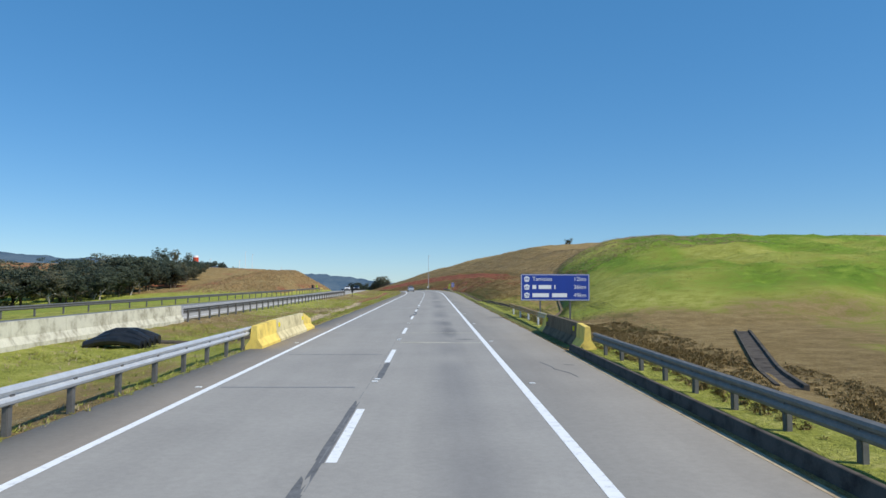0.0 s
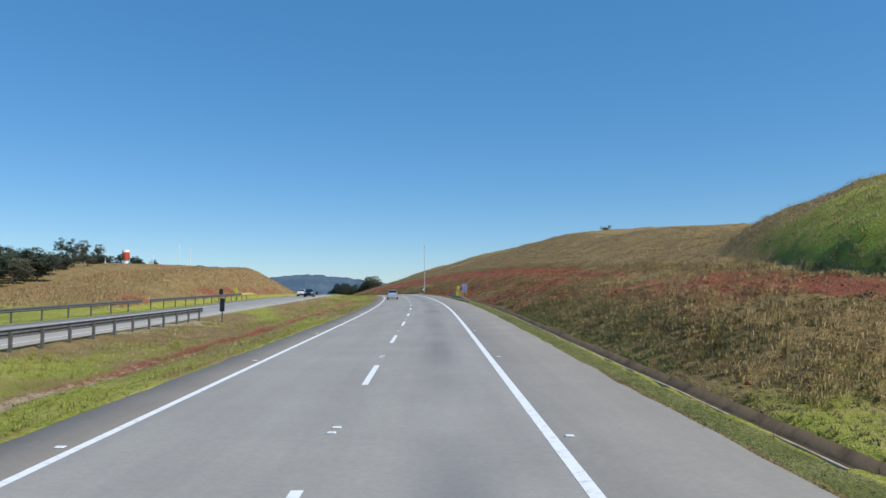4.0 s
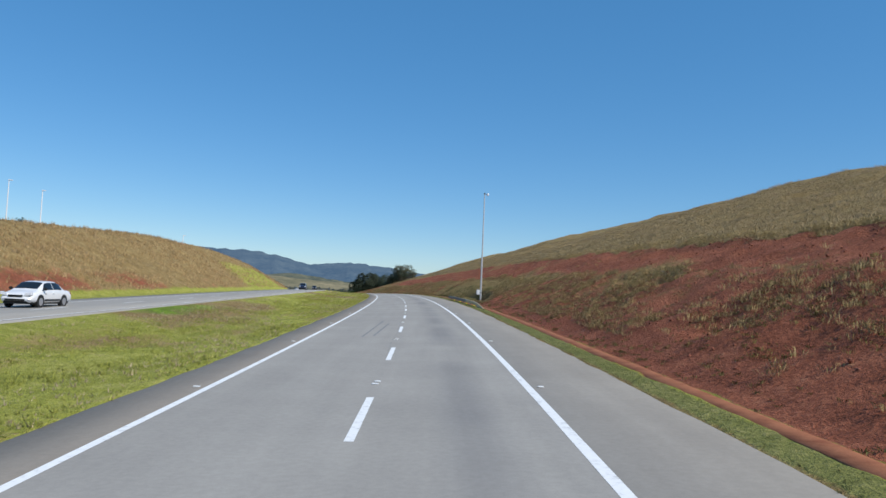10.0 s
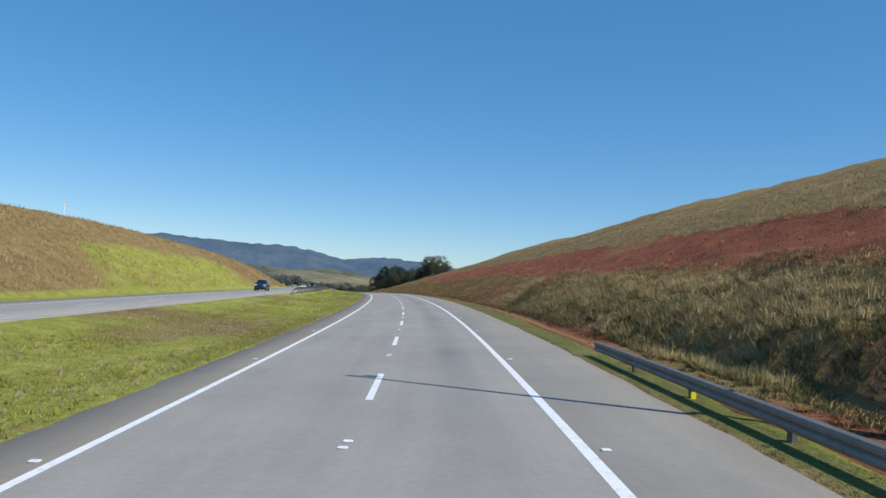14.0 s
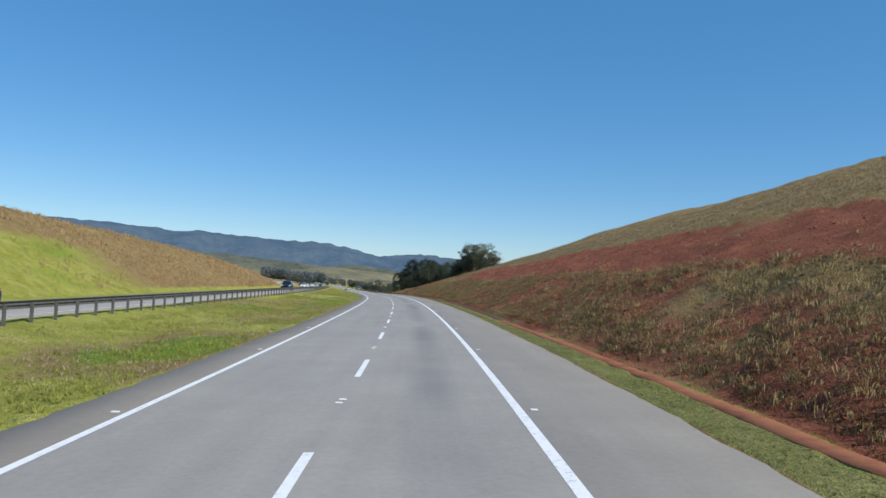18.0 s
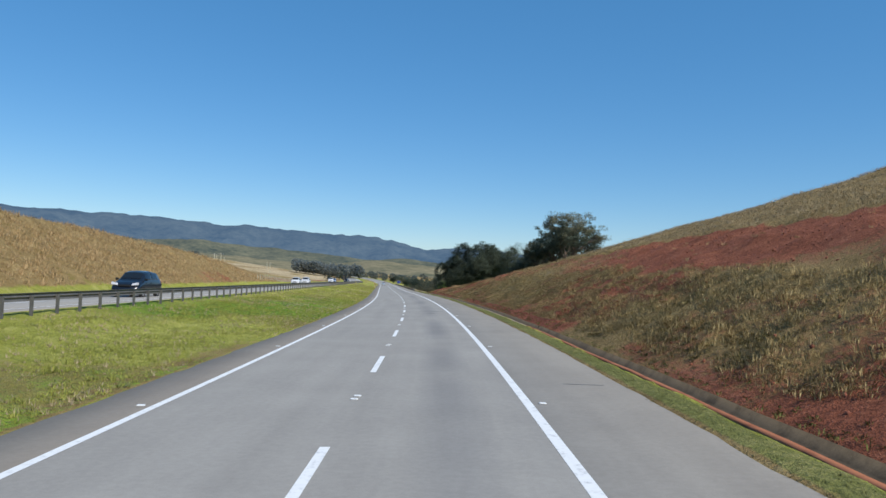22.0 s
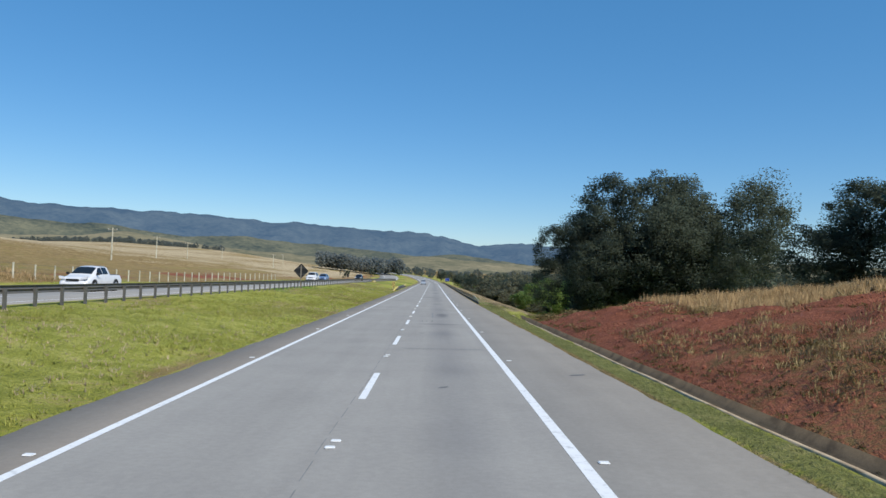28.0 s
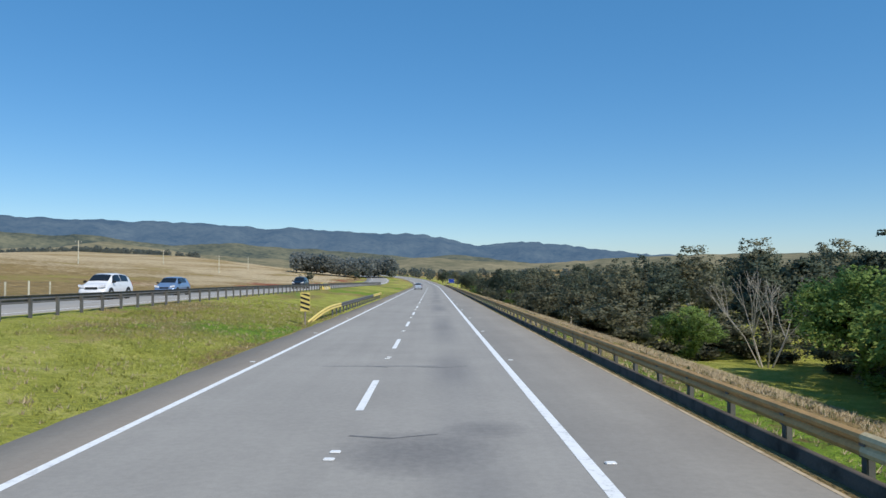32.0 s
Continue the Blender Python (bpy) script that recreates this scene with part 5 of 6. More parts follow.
for s_, d_, top_ in ((258, -68, 9.9), (266.5, -59.5, 9.8), (318, -64, 16.2), (326, -62, 15.6), (391, -52, 12.2)):
    g_ = float(land(np.array([float(s_)]), np.array([float(d_)]))[0])
    light_pole(s_, d_, max(3.0, top_ - g_), "slim white pole on the straw hill")
_tw = thing("water_tower", at_road(373, -92), "red and white cylindrical water tank behind the hill", "water tower")
_g = float(land(np.array([373.0]), np.array([-92.0]))[0])
part("shaft", tubed((0, 0, -0.5), (0, 0, 17.4 - _g - 3.8), 0.9, 0.9, n=18), WHITE, _tw)
part("tank", tubed((0, 0, 17.4 - _g - 3.8), (0, 0, 17.4 - _g - 1.1), 1.35, 1.35, n=24), RED, _tw, "red painted tank")
part("rim", tubed((0, 0, 17.4 - _g - 1.1), (0, 0, 17.4 - _g - 0.2), 1.37, 1.2, n=24), WHITE, _tw, "white painted rim")


def utility_pole(s, d, height, label):
    ob = thing("utility_pole", at_road(s, d), label, "pole", "utility poles in the field")
    part("pole", tubed((0, 0, -0.6), (0, 0, height), 0.16, 0.10, n=8), PALE_CONCRETE, ob)
    part("crossarm", boxed(-0.9, 0.9, -0.05, 0.05, height - 0.5, height - 0.4), WOOD, ob)
    for x in (-0.8, 0.0, 0.8):
        part("insulator", tubed((x, 0, height - 0.4), (x, 0, height - 0.22), 0.04), WHITE, ob)
    return ob


for s_, d_ in ((700, -60), (770, -78), (838, -92), (900, -72), (960, -110), (1030, -86)):
    utility_pole(s_, d_, 6.3, "pale concrete utility pole standing in the dry field")

_fp = mesh_of("fence_post", tubed((0, 0, -0.3), (0, 0, 1.15), 0.075, 0.07, n=7), PALE_CONCRETE)
fence = thing("field_fence", at_road(600, -29.8), "pale concrete fence posts with wire along the field", "fence")
_inv = fence.matrix_basis.inverted()
for s_ in np.arange(596, 706, 3.0):
    p_ = part("fence_post", _fp, None, fence)
    p_.matrix_basis = _inv @ at_road(float(s_), -29.8 - 0.4 * math.sin(s_ / 17))
for z_ in (0.4, 0.8, 1.08):
    bm_ = bmesh.new()
    prev_ = None
    for s_ in np.arange(596, 706, 6.0):
        q_ = _inv @ (at_road(float(s_), -29.8 - 0.4 * math.sin(s_ / 17)) @ Vector((0, -0.08, z_)))
        if prev_ is not None:
            tube(bm_, prev_, q_, 0.008, n=3)
        prev_ = q_
    part("wire", bm_, STEEL_DULL, fence)

# ---- plants ----


def soft_normals(me, normals):
    """Shade small leaves and blades by the form that they belong to."""
    a = me.attributes.new("custom_normal", "FLOAT_VECTOR", "POINT")
    normals = normals / np.linalg.norm(normals, axis=-1, keepdims=True)
    a.data.foreach_set("vector", normals.astype(np.float32).ravel())


def cards(name, centres, size, mat, rng, flat=0.35, aspect=0.55):
    """Many small leaves, each a bent quad of its own, round the given centres."""
    n = len(centres)
    a = rng.normal(size=(n, 3))
    a[:, 2] *= flat
    a /= np.linalg.norm(a, axis=1)[:, None]
    b = np.cross(a, rng.normal(size=(n, 3)))
    b /= np.linalg.norm(b, axis=1)[:, None]
    ln = (size * rng.uniform(0.6, 1.3, n))[:, None]
    p0, p2 = centres - a * ln, centres + a * ln
    p1, p3 = centres + b * ln * aspect, centres - b * ln * aspect
    v = np.stack([p0, p1, p2, p3], 1).reshape(-1, 3)
    me = bpy.data.meshes.new(name)
    me.vertices.add(4 * n)
    me.vertices.foreach_set("co", v.astype(np.float32).ravel())
    me.loops.add(4 * n)
    me.loops.foreach_set("vertex_index", np.arange(4 * n, dtype=np.int32))
    me.polygons.add(n)
    me.polygons.foreach_set("loop_start", np.arange(0, 4 * n, 4, dtype=np.int32))
    me.update(calc_edges=True)
    me.materials.append(mat)
    return me


def tree_meshes(seed, height, spread, leaf, bark, trunk_h=0.3, clumps=90, per=70, leaf_size=0.16, drop=0.75, rad=None, centre=0.62, skirt=0.2):
    """Trunk with forked limbs as one mesh, and a crown of leaf clumps at the limbs' ends as another."""
    rng = np.random.default_rng(seed)
    bm = bmesh.new()
    tips = []

    def limb(p, way, length, r, depth):
        q = p + way * length
        tube(bm, p, q, r, r * 0.68, n=7 if depth < 2 else 5)
        if depth >= 2:
            tips.append(np.array(q))
        if depth >= 3:
            return
        for _ in range(int(rng.integers(2, 5))):
            turn = Vector(rng.normal(size=3)) * (0.62 if depth else 0.75)
            w = (way + turn + Vector((0, 0, 0.12))).normalized()
            limb(p + (q - p) * float(rng.uniform(0.55, 1.0)), w, length * float(rng.uniform(0.55, 0.82)), r * 0.55, depth + 1)

    r0 = rad or 0.022 * height
    for k in range(int(rng.integers(1, 3))):
        base = Vector((float(rng.normal()) * 0.15 * k, float(rng.normal()) * 0.15 * k, -0.4))
        limb(base, Vector((float(rng.normal()) * 0.13, float(rng.normal()) * 0.13, 1)).normalized(), height * trunk_h + 0.4, r0, 0)
    tips = np.array(tips)
    # fill the crown's own uneven outline with clumps near the limbs
    lobes = rng.normal(size=(7, 3)) * [spread * 0.42, spread * 0.42, height * 0.16] + [0, 0, height * centre]
    own = []
    while len(own) < clumps:
        c = lobes[rng.integers(0, 7)]
        q = rng.normal(size=3)
        q = q / np.linalg.norm(q) * rng.uniform(0.5, 1.0) ** 0.5 * [spread * 0.42, spread * 0.42, height * 0.22]
        p = c + q
        if height * skirt < p[2] < height * 1.0 and rng.random() < drop + 0.25:
            own.append(p)
    pts = np.concatenate([tips, np.array(own)])
    rr = rng.uniform(0.35, 0.85, len(pts)) * spread * 0.15
    reps = rng.poisson(per, len(pts))
    cen = np.repeat(pts, reps, 0) + np.clip(rng.normal(size=(reps.sum(), 3)), -1.35, 1.35) * np.repeat(rr, reps)[:, None] * [1, 1, 0.62]
    own_clump = np.repeat(pts, reps, 0)
    ok = cen[:, 2] > height * 0.1
    cen, own_clump = cen[ok], own_clump[ok]
    crown = cards("crown", cen, np.full(len(cen), leaf_size), leaf, rng)
    out = (cen - [0, 0, height * centre]) / [spread, spread, height * 0.5]
    away = (cen - own_clump) / (np.linalg.norm(cen - own_clump, axis=1)[:, None] + 0.05)
    soft_normals(crown, np.repeat(out / (np.linalg.norm(out, axis=1)[:, None] + 0.05) + 0.8 * away + 0.25 * rng.normal(size=cen.shape) + [0, 0, 0.2], 4, 0))
    return mesh_of("trunk", bm, bark), crown


TREES = {
    "under": [tree_meshes(71, 4.5, 3.4, LEAF_DEEP, BARK, 0.12, clumps=60, per=60, leaf_size=0.12, centre=0.5, skirt=0.08)],
    "tall": [tree_meshes(61, 15.0, 6.8, LEAF_DEEP, BARK, 0.2, clumps=330, per=210, leaf_size=0.095, centre=0.56, skirt=0.2), tree_meshes(62, 15.0, 6.2, LEAF_DEEP, BARK, 0.2, clumps=330, per=210, leaf_size=0.095, centre=0.56, skirt=0.2)],
    "broad": [tree_meshes(11, 10.0, 5.4, LEAF, BARK, clumps=120, per=44, leaf_size=0.23), tree_meshes(12, 10.0, 4.8, LEAF, BARK, clumps=115, per=44, leaf_size=0.23)],
    "olive": [tree_meshes(21, 8.0, 3.8, LEAF_OLIVE, PALE_BARK, clumps=75, per=42, leaf_size=0.16), tree_meshes(22, 8.0, 3.2, LEAF_OLIVE, BARK, clumps=70, per=42, leaf_size=0.16),
              tree_meshes(23, 8.0, 4.2, LEAF, PALE_BARK, clumps=72, per=42, leaf_size=0.165)],
    "airy": [tree_meshes(31, 12.0, 5.4, LEAF_OLIVE, BARK, 0.32, clumps=120, per=120, leaf_size=0.11, drop=0.4), tree_meshes(32, 12.0, 5.0, LEAF, BARK, 0.34, clumps=120, per=120, leaf_size=0.11, drop=0.4)],
    "bush": [tree_meshes(41, 3.0, 2.4, LEAF_GREEN, BARK, 0.12, clumps=36, per=36, leaf_size=0.12), tree_meshes(42, 3.0, 2.8, LEAF_OLIVE, BARK, 0.12, clumps=36, per=36, leaf_size=0.12)],
    "green": [tree_meshes(51, 7.0, 4.4, LEAF_GREEN, BARK, 0.22, clumps=150, per=80, leaf_size=0.13)],
}
TREE_SIZE = {"under": 4.5, "tall": 15.0, "broad": 10.0, "olive": 8.0, "airy": 12.0, "bush": 3.0, "green": 7.0}
TREE_LABEL = {"under": "dark shrub under the big trees", "tall": "big dense dark green tree above the red bank", "broad": "dense dark green broadleaf tree beside the highway", "olive": "grey-green slender tree in the valley wood", "airy": "tall loose-crowned tree on the bank",
              "bush": "low rounded green bush in the grass", "green": "fresh green leafy tree at the foot of the bank"}


def plant(kind, which, s, d, height, label="", sink=0.1, group="roadside trees", wide=1.0):
    rng = np.random.default_rng(int(s * 31 + d * 7 + which) % 100000)
    k = height / TREE_SIZE[kind]
    ob = thing("bush" if kind in ("bush", "under") else "tree", Matrix.Identity(4), label or TREE_LABEL[kind], "bush" if kind in ("bush", "under") else "tree", group)
    h = float(land(np.array([float(s)]), np.array([float(d)]), False)[0]) - sink
    m = at_road(s, d, h, float(rng.uniform(0, 360)))
    ob.matrix_basis = m @ Matrix.Diagonal((k * wide, k * wide, k, 1))
    tr, cr = TREES[kind][which % len(TREES[kind])]
    part("trunk", tr, None, ob)
    part("crown", cr, None, ob)
    return ob


# big dark clump on the right bank and the tall loose trees behind it
plant("tall", 0, 627.5, 17.1, 12.8, wide=0.95)
plant("tall", 1, 629.5, 21.4, 18.4, wide=0.88)
plant("tall", 0, 636, 27.5, 17.2, wide=0.9)
plant("tall", 1, 643, 34, 14.0)
plant("tall", 0, 632, 26.0, 15.5, wide=0.9)
plant("tall", 1, 611, 32, 13.0)
plant("broad", 1, 603, 36, 11.0, wide=1.1)
plant("airy", 0, 572, 33, 11.5, wide=1.15)
plant("airy", 1, 575, 30, 9.5, wide=1.1)
plant("airy", 0, 580, 27.5, 7.6, wide=1.2)
plant("airy", 1, 580, 37, 10.5)
plant("airy", 1, 566, 30, 8.5)
plant("airy", 0, 592, 35, 9.5)
for s_, d_, hh in ((636, 19, 4.2), (633, 23, 4.6), (624, 26, 4.2), (618, 29, 4.2), (628, 28, 4.6), (637, 25, 4.6)):
    plant("under", 0, s_, d_, hh, "dark shrub under the big trees", group="undergrowth", wide=1.2)
# valley wood on the right
_r = np.random.default_rng(5)
for s_ in np.arange(676, 900, 6.0):
    for row, (d_, hh) in enumerate(((17, 5.4), (26, 7.4), (38, 8.8), (54, 10.2), (74, 11.2))):
        if row < 2 and s_ < 696 - 8 * row:
            continue
        if _r.random() < 0.84:
            kind = "olive" if _r.random() < 0.8 else "broad"
            k, ss, dd, hh = int(_r.integers(0, 3)), float(s_ + _r.uniform(-3, 3)), float(d_ + _r.uniform(-4, 5)), float(hh * _r.uniform(0.75, 1.2))
            if not (ss < 701 and 20 < dd < 30):
                plant(kind, k, ss, dd, hh, group="valley wood")
for s_, d_, hh in ((667, 19.5, 6.4), (669, 23.5, 7.2), (672, 28, 7.6), (668, 32, 7.4), (676, 24, 7.6), (683, 26.5, 6.4), (686, 29, 6.8), (690, 31, 6.6), (664, 36, 7.6), (690, 17, 3.4), (712, 16, 3.2)):
    plant("green", 0, s_, d_, hh, group="valley wood")
for s_ in np.arange(672, 800, 3.4):
    for d_ in (14.6, 19.5, 26):
        if s_ < 694 and d_ < 18:
            continue
        ss, dd, hh = float(s_ + _r.uniform(-1.5, 1.5)), float(d_ + _r.uniform(-1.5, 2.0)), float(_r.uniform(1.6, 3.4))
        if not (ss < 697 and 16 < dd < 25):
            plant("bush", 1, ss, dd, hh, "grey-green undergrowth at the edge of the valley wood", group="undergrowth", wide=1.3)
for k in range(26):
    plant("bush", int(_r.integers(0, 2)), float(_r.uniform(690, 860)), float(_r.uniform(12.5, 16)), float(_r.uniform(1.2, 2.6)), group="valley wood")
# tree belt on the left behind the bright field, and hilltop trees
for s_ in np.arange(76, 288, 4.6):
    for d_ in (-60, -66, -73):
        if s_ > 205 and d_ > -65:
            continue
        dd = float(d_ - 0.05 * max(0, s_ - 200) + _r.uniform(-2.5, 2.5))
        ss = float(s_ + _r.uniform(-2, 2))
        top = float(np.interp(ss, (90, 113, 146, 152, 186, 220, 255, 300), (3.2, 4.3, 5.7, 6.7, 7.7, 8.3, 8.8, 10.2))) + 0.06 * (-60 - dd)
        foot = float(land(np.array([ss]), np.array([dd]), False)[0])
        plant("broad" if _r.random() < 0.55 else "olive", int(_r.integers(0, 3)), ss, dd, float(np.clip(top - foot, 2.5, 9.5) * _r.uniform(0.8, 1.06)), "dark green tree in the belt behind the field", group="tree belt", wide=1.25)
for s_, d_, hh in ((318, -92, 7), (326, -99, 7.5), (312, -86, 6), (362, -80, 3), (400, -76, 4.0), (412, -80, 4)):
    plant("olive", int(s_) % 3, s_, d_, hh, "small tree on top of the straw hill", group="hilltop trees")
plant("olive", 1, 330, 82, 4.5, "lone small tree on the hill crest", group="hilltop trees")
# trees along the road further on
for s_, d_, hh in ((905, 16, 7), (930, 20, 8), (960, 15, 7), (1000, 22, 8), (1040, 18, 8), (1090, 24, 9), (980, -30, 4.5), (842, -32, 3.6)):
    plant("olive", int(s_) % 3, s_, d_, hh, "distant tree beside the road in the valley", group="valley trees")


def bare_tree(s, d, height, label):
    rng = np.random.default_rng(77)
    ob = thing("bare_tree", at_road(s, d), label, "tree")

    def limb(p, way, length, r, depth):
        q = p + way * length
        tube(bm, p, q, r, r * 0.6, n=6)
        if depth < 4:
            for _ in range(int(rng.integers(2, 4))):
                w = (way + Vector(rng.normal(size=3)) * 0.36 + Vector((0, 0, 0.2))).normalized()
                limb(q, w, length * float(rng.uniform(0.6, 0.85)), r * 0.6, depth + 1)

    for k in range(7):
        a = k * 0.9
        bm = bmesh.new()
        limb(Vector((0.25 * math.cos(a), 0.25 * math.sin(a), -0.4)), Vector((0.46 * math.cos(a), 0.46 * math.sin(a), 1)).normalized(), height * 0.30, 0.055, 1)
        part("limb", bm, PALE_BARK, ob)
    return ob


bare_tree(694, 24.2, 8.8, "leafless pale tree with many thin upright branches")


def blades(name, s, d, height, width, per, mat, rng, lean=0.5, sink=0.02):
    """Tufts of tapered grass blades standing on the ground at the given places."""
    n = len(s)
    base = land_place(s, d, land(s, d) - sink)
    idx = np.repeat(np.arange(n), per)
    m = len(idx)
    ang = rng.uniform(0, 2 * np.pi, m)
    foot = base[idx] + np.stack([np.cos(ang), np.sin(ang), 0 * ang], -1) * (rng.uniform(0, 1, m) * np.repeat(height, per) * 0.35)[:, None]
    h = np.repeat(height, per) * rng.uniform(0.55, 1.15, m)
    ln = rng.uniform(0.1, lean, m) * h
    ang2 = ang + rng.normal(size=m) * 0.7
    tip = foot + np.stack([np.cos(ang2) * ln, np.sin(ang2) * ln, h], -1)
    side = np.stack([-np.sin(ang2), np.cos(ang2), 0 * ang2], -1) * (width * rng.uniform(0.6, 1.4, m) * (0.4 + 0.6 * h / h.max()))[:, None]
    eye = land_place(s - 16, np.full(n, 1.85), np.full(n, 2.0))[idx] - foot
    side = side * np.where(np.sum(np.cross(side, tip - foot) * eye, 1) < 0, -1, 1)[:, None]
    v = np.stack([foot - side, foot + side, tip], 1).reshape(-1, 3)
    me = bpy.data.meshes.new(name)
    me.vertices.add(3 * m)
    me.vertices.foreach_set("co", v.astype(np.float32).ravel())
    me.loops.add(3 * m)
    me.loops.foreach_set("vertex_index", np.arange(3 * m, dtype=np.int32))
    me.polygons.add(m)
    me.polygons.foreach_set("loop_start", np.arange(0, 3 * m, 3, dtype=np.int32))
    me.update(calc_edges=True)
    me.materials.append(mat)
    fall = land(s, d + 0.6, False) - land(s, d - 0.6, False)
    over = land_place(s, d + 0.6, 0 * s) - land_place(s, d - 0.6, 0 * s)
    over[:, 2] = 0
    lie = np.array([0, 0, 1.0]) - over * (0.5 * fall / 1.44)[:, None]
    soft_normals(me, np.repeat(lie[idx] + 0.4 * rng.normal(size=(m, 3)) * [1, 1, 0], 3, 0))
    return me


def tussocks(name, label, s, d, h0, h1, width, per, mat, seed):
    """Clumps of arching grass blades: each blade a bent quad that leans out from the middle of its clump."""
    rng = np.random.default_rng(seed)
    n = len(s)
    size = rng.uniform(h0, h1, n)
    base = land_place(s, d, land(s, d) - 0.02)
    idx = np.repeat(np.arange(n), per)
    m = len(idx)
    ang = rng.uniform(0, 2 * np.pi, m)
    out = np.stack([np.cos(ang), np.sin(ang), 0 * ang], -1)
    r = rng.uniform(0, 1, m)
    big = size[idx]
    foot = base[idx] + out * (rng.uniform(0, 1, m) * big * 0.9)[:, None]
    h = big * rng.uniform(0.6, 1.15, m)
    reach = h * (0.4 + 2.0 * r) * rng.uniform(0.4, 1.2, m)
    up = np.array([0, 0, 1.0])
    mid = foot + out * (0.35 * reach)[:, None] + up * (0.66 * h)[:, None]
    tip = foot + out * reach[:, None] + up * (h * (1 - 0.55 * r))[:, None]
    side = np.stack([-np.sin(ang), np.cos(ang), 0 * ang], -1) * (width * rng.uniform(0.6, 1.4, m))[:, None]
    v = np.stack([foot, mid + side, tip, mid - side], 1).reshape(-1, 3)
    me = bpy.data.meshes.new(name)
    me.vertices.add(4 * m)
    me.vertices.foreach_set("co", v.astype(np.float32).ravel())
    me.loops.add(4 * m)
    me.loops.foreach_set("vertex_index", np.arange(4 * m, dtype=np.int32))
    me.polygons.add(m)
    me.polygons.foreach_set("loop_start", np.arange(0, 4 * m, 4, dtype=np.int32))
    me.update(calc_edges=True)
    me.materials.append(mat)
    fall = land(s, d + 0.6, False) - land(s, d - 0.6, False)
    over = land_place(s, d + 0.6, 0 * s) - land_place(s, d - 0.6, 0 * s)
    over[:, 2] = 0
    lie = up - over * (0.5 * fall / 1.44)[:, None]
    soft_normals(me, np.repeat(lie[idx] + 0.45 * up + 0.35 * out * r[:, None] + 0.25 * rng.normal(size=(m, 3)), 4, 0))
    return tagged(new(name, me), label, "grass", kind="stuff")


def sown(n, s0, s1, d0, d1, keep, rng):
    s, d = rng.uniform(s0, s1, n), rng.uniform(d0, d1, n)
    ok = rng.random(n) < keep(s, d)
    return s[ok], d[ok]


def meadow(name, label, s, d, h0, h1, width, per, mat, seed, lean=0.5):
    rng = np.random.default_rng(seed)
    hh = rng.uniform(h0, h1, len(s))
    return tagged(new(name, blades(name, s, d, hh, width, per, mat, rng, lean)), label, "grass", kind="stuff")


_r = np.random.default_rng(9)
# right cutting: arching tufts in drifts and clumps, hardly any on the bare band
def _bare_band(s, d):
    top = knots(BARE_TOP, s) - 0.2
    low = 14.6 + 1.3 * value_noise(s / 9, 0 * d) + 0.7 * value_noise(s / 2.3, 0 * d)
    return 1 - smooth(d, low - 0.3, low + 0.5) * (1 - smooth(d, top - 0.4, top)) * np.clip(0.99 - 0.42 * (1 - smooth(s, 110, 190)) - 0.3 * smooth(s, 490, 530), 0, 1)


def _drift(s, d):
    grown = np.interp(s, (92, 150, 185, 268, 284, 330, 345, 425, 450, 520, 535, 556, 612), (0.85, 0.66, 0.42, 0.40, 0.88, 0.85, 0.74, 0.86, 1.05, 1.05, 0.85, 0.42, 0.4))
    n = fractal(s / 8, d / 4.0, 3, 0.6) + 0.9 * fractal(s / 1.7 + 31, d / 1.3, 2)
    return np.clip(grown + 1.3 * n + 0.35 * (1 - cover(s, d)[0]) - 0.1 - 0.25 * smooth(9.6 - d, 0, 1.2), 0.0, 1) * _bare_band(s, d)


def _olive(s, d):
    return np.clip(0.10 + 2.2 * fractal(s / 3.5 + 50, d / 2.4, 4, 0.65), 0, 1) * _bare_band(s, d) * np.interp(s, (150, 190, 270, 290), (1, 0.55, 0.55, 1))


for k, (a_, b_) in enumerate(((92, 200), (200, 300), (300, 400), (400, 500), (500, 612))):
    s_, d_ = sown(21000, a_, b_, 8.3, 21.0, _drift, _r)
    tussocks("dry_grass", "straw coloured arching tufts on the cutting", s_, d_, 0.10, 0.32, 0.0085, 16, CUT_STRAW, 100 + k)
    s_, d_ = sown(15000, a_, b_, 8.0, 20.0, _olive, _r)
    tussocks("weeds", "olive weeds on the red cutting", s_, d_, 0.06, 0.18, 0.007, 18, WEED, 200 + k)
    s_, d_ = sown(2600, a_, b_, 7.3, 9.6, lambda s, d: np.clip(0.6 + 1.6 * fractal(s / 2.5, d, 2), 0, 1) * np.exp(-((d - knots(VERGE_END, s) - 1.1) / 0.42) ** 2), _r)
    tussocks("weeds", "low green weeds along the edge of the ditch", s_, d_, 0.05, 0.15, 0.007, 18, DEEP, 250 + k)
    s_, d_ = sown(14000, a_, b_, 17.6, 46, lambda s, d: np.clip(0.9 + fractal(s / 9, d / 5, 2), 0, 1) * (d > knots(BARE_TOP, s) - 0.25 + 0.8 * value_noise(s / 3, 0 * d)), _r)
    tussocks("dry_grass", "long dry grass above the cutting", s_, d_, 0.14, 0.34, 0.009, 12, STRAW, 300 + k)
s_, d_ = sown(5000, 288, 345, 8.6, 13.5, lambda s, d: np.clip(0.6 + 1.5 * fractal(s / 6, d / 4, 2), 0, 1), _r)
meadow("tall_grass", "tall dry grass at the foot of the bank", s_, d_, 0.15, 0.45, 0.014, 22, CUT_STRAW, 41, 1.6)
s_, d_ = sown(2500, 285, 335, 8.4, 11.5, lambda s, d: np.clip(0.4 + 2 * fractal(s / 5, d / 4, 2), 0, 1), _r)
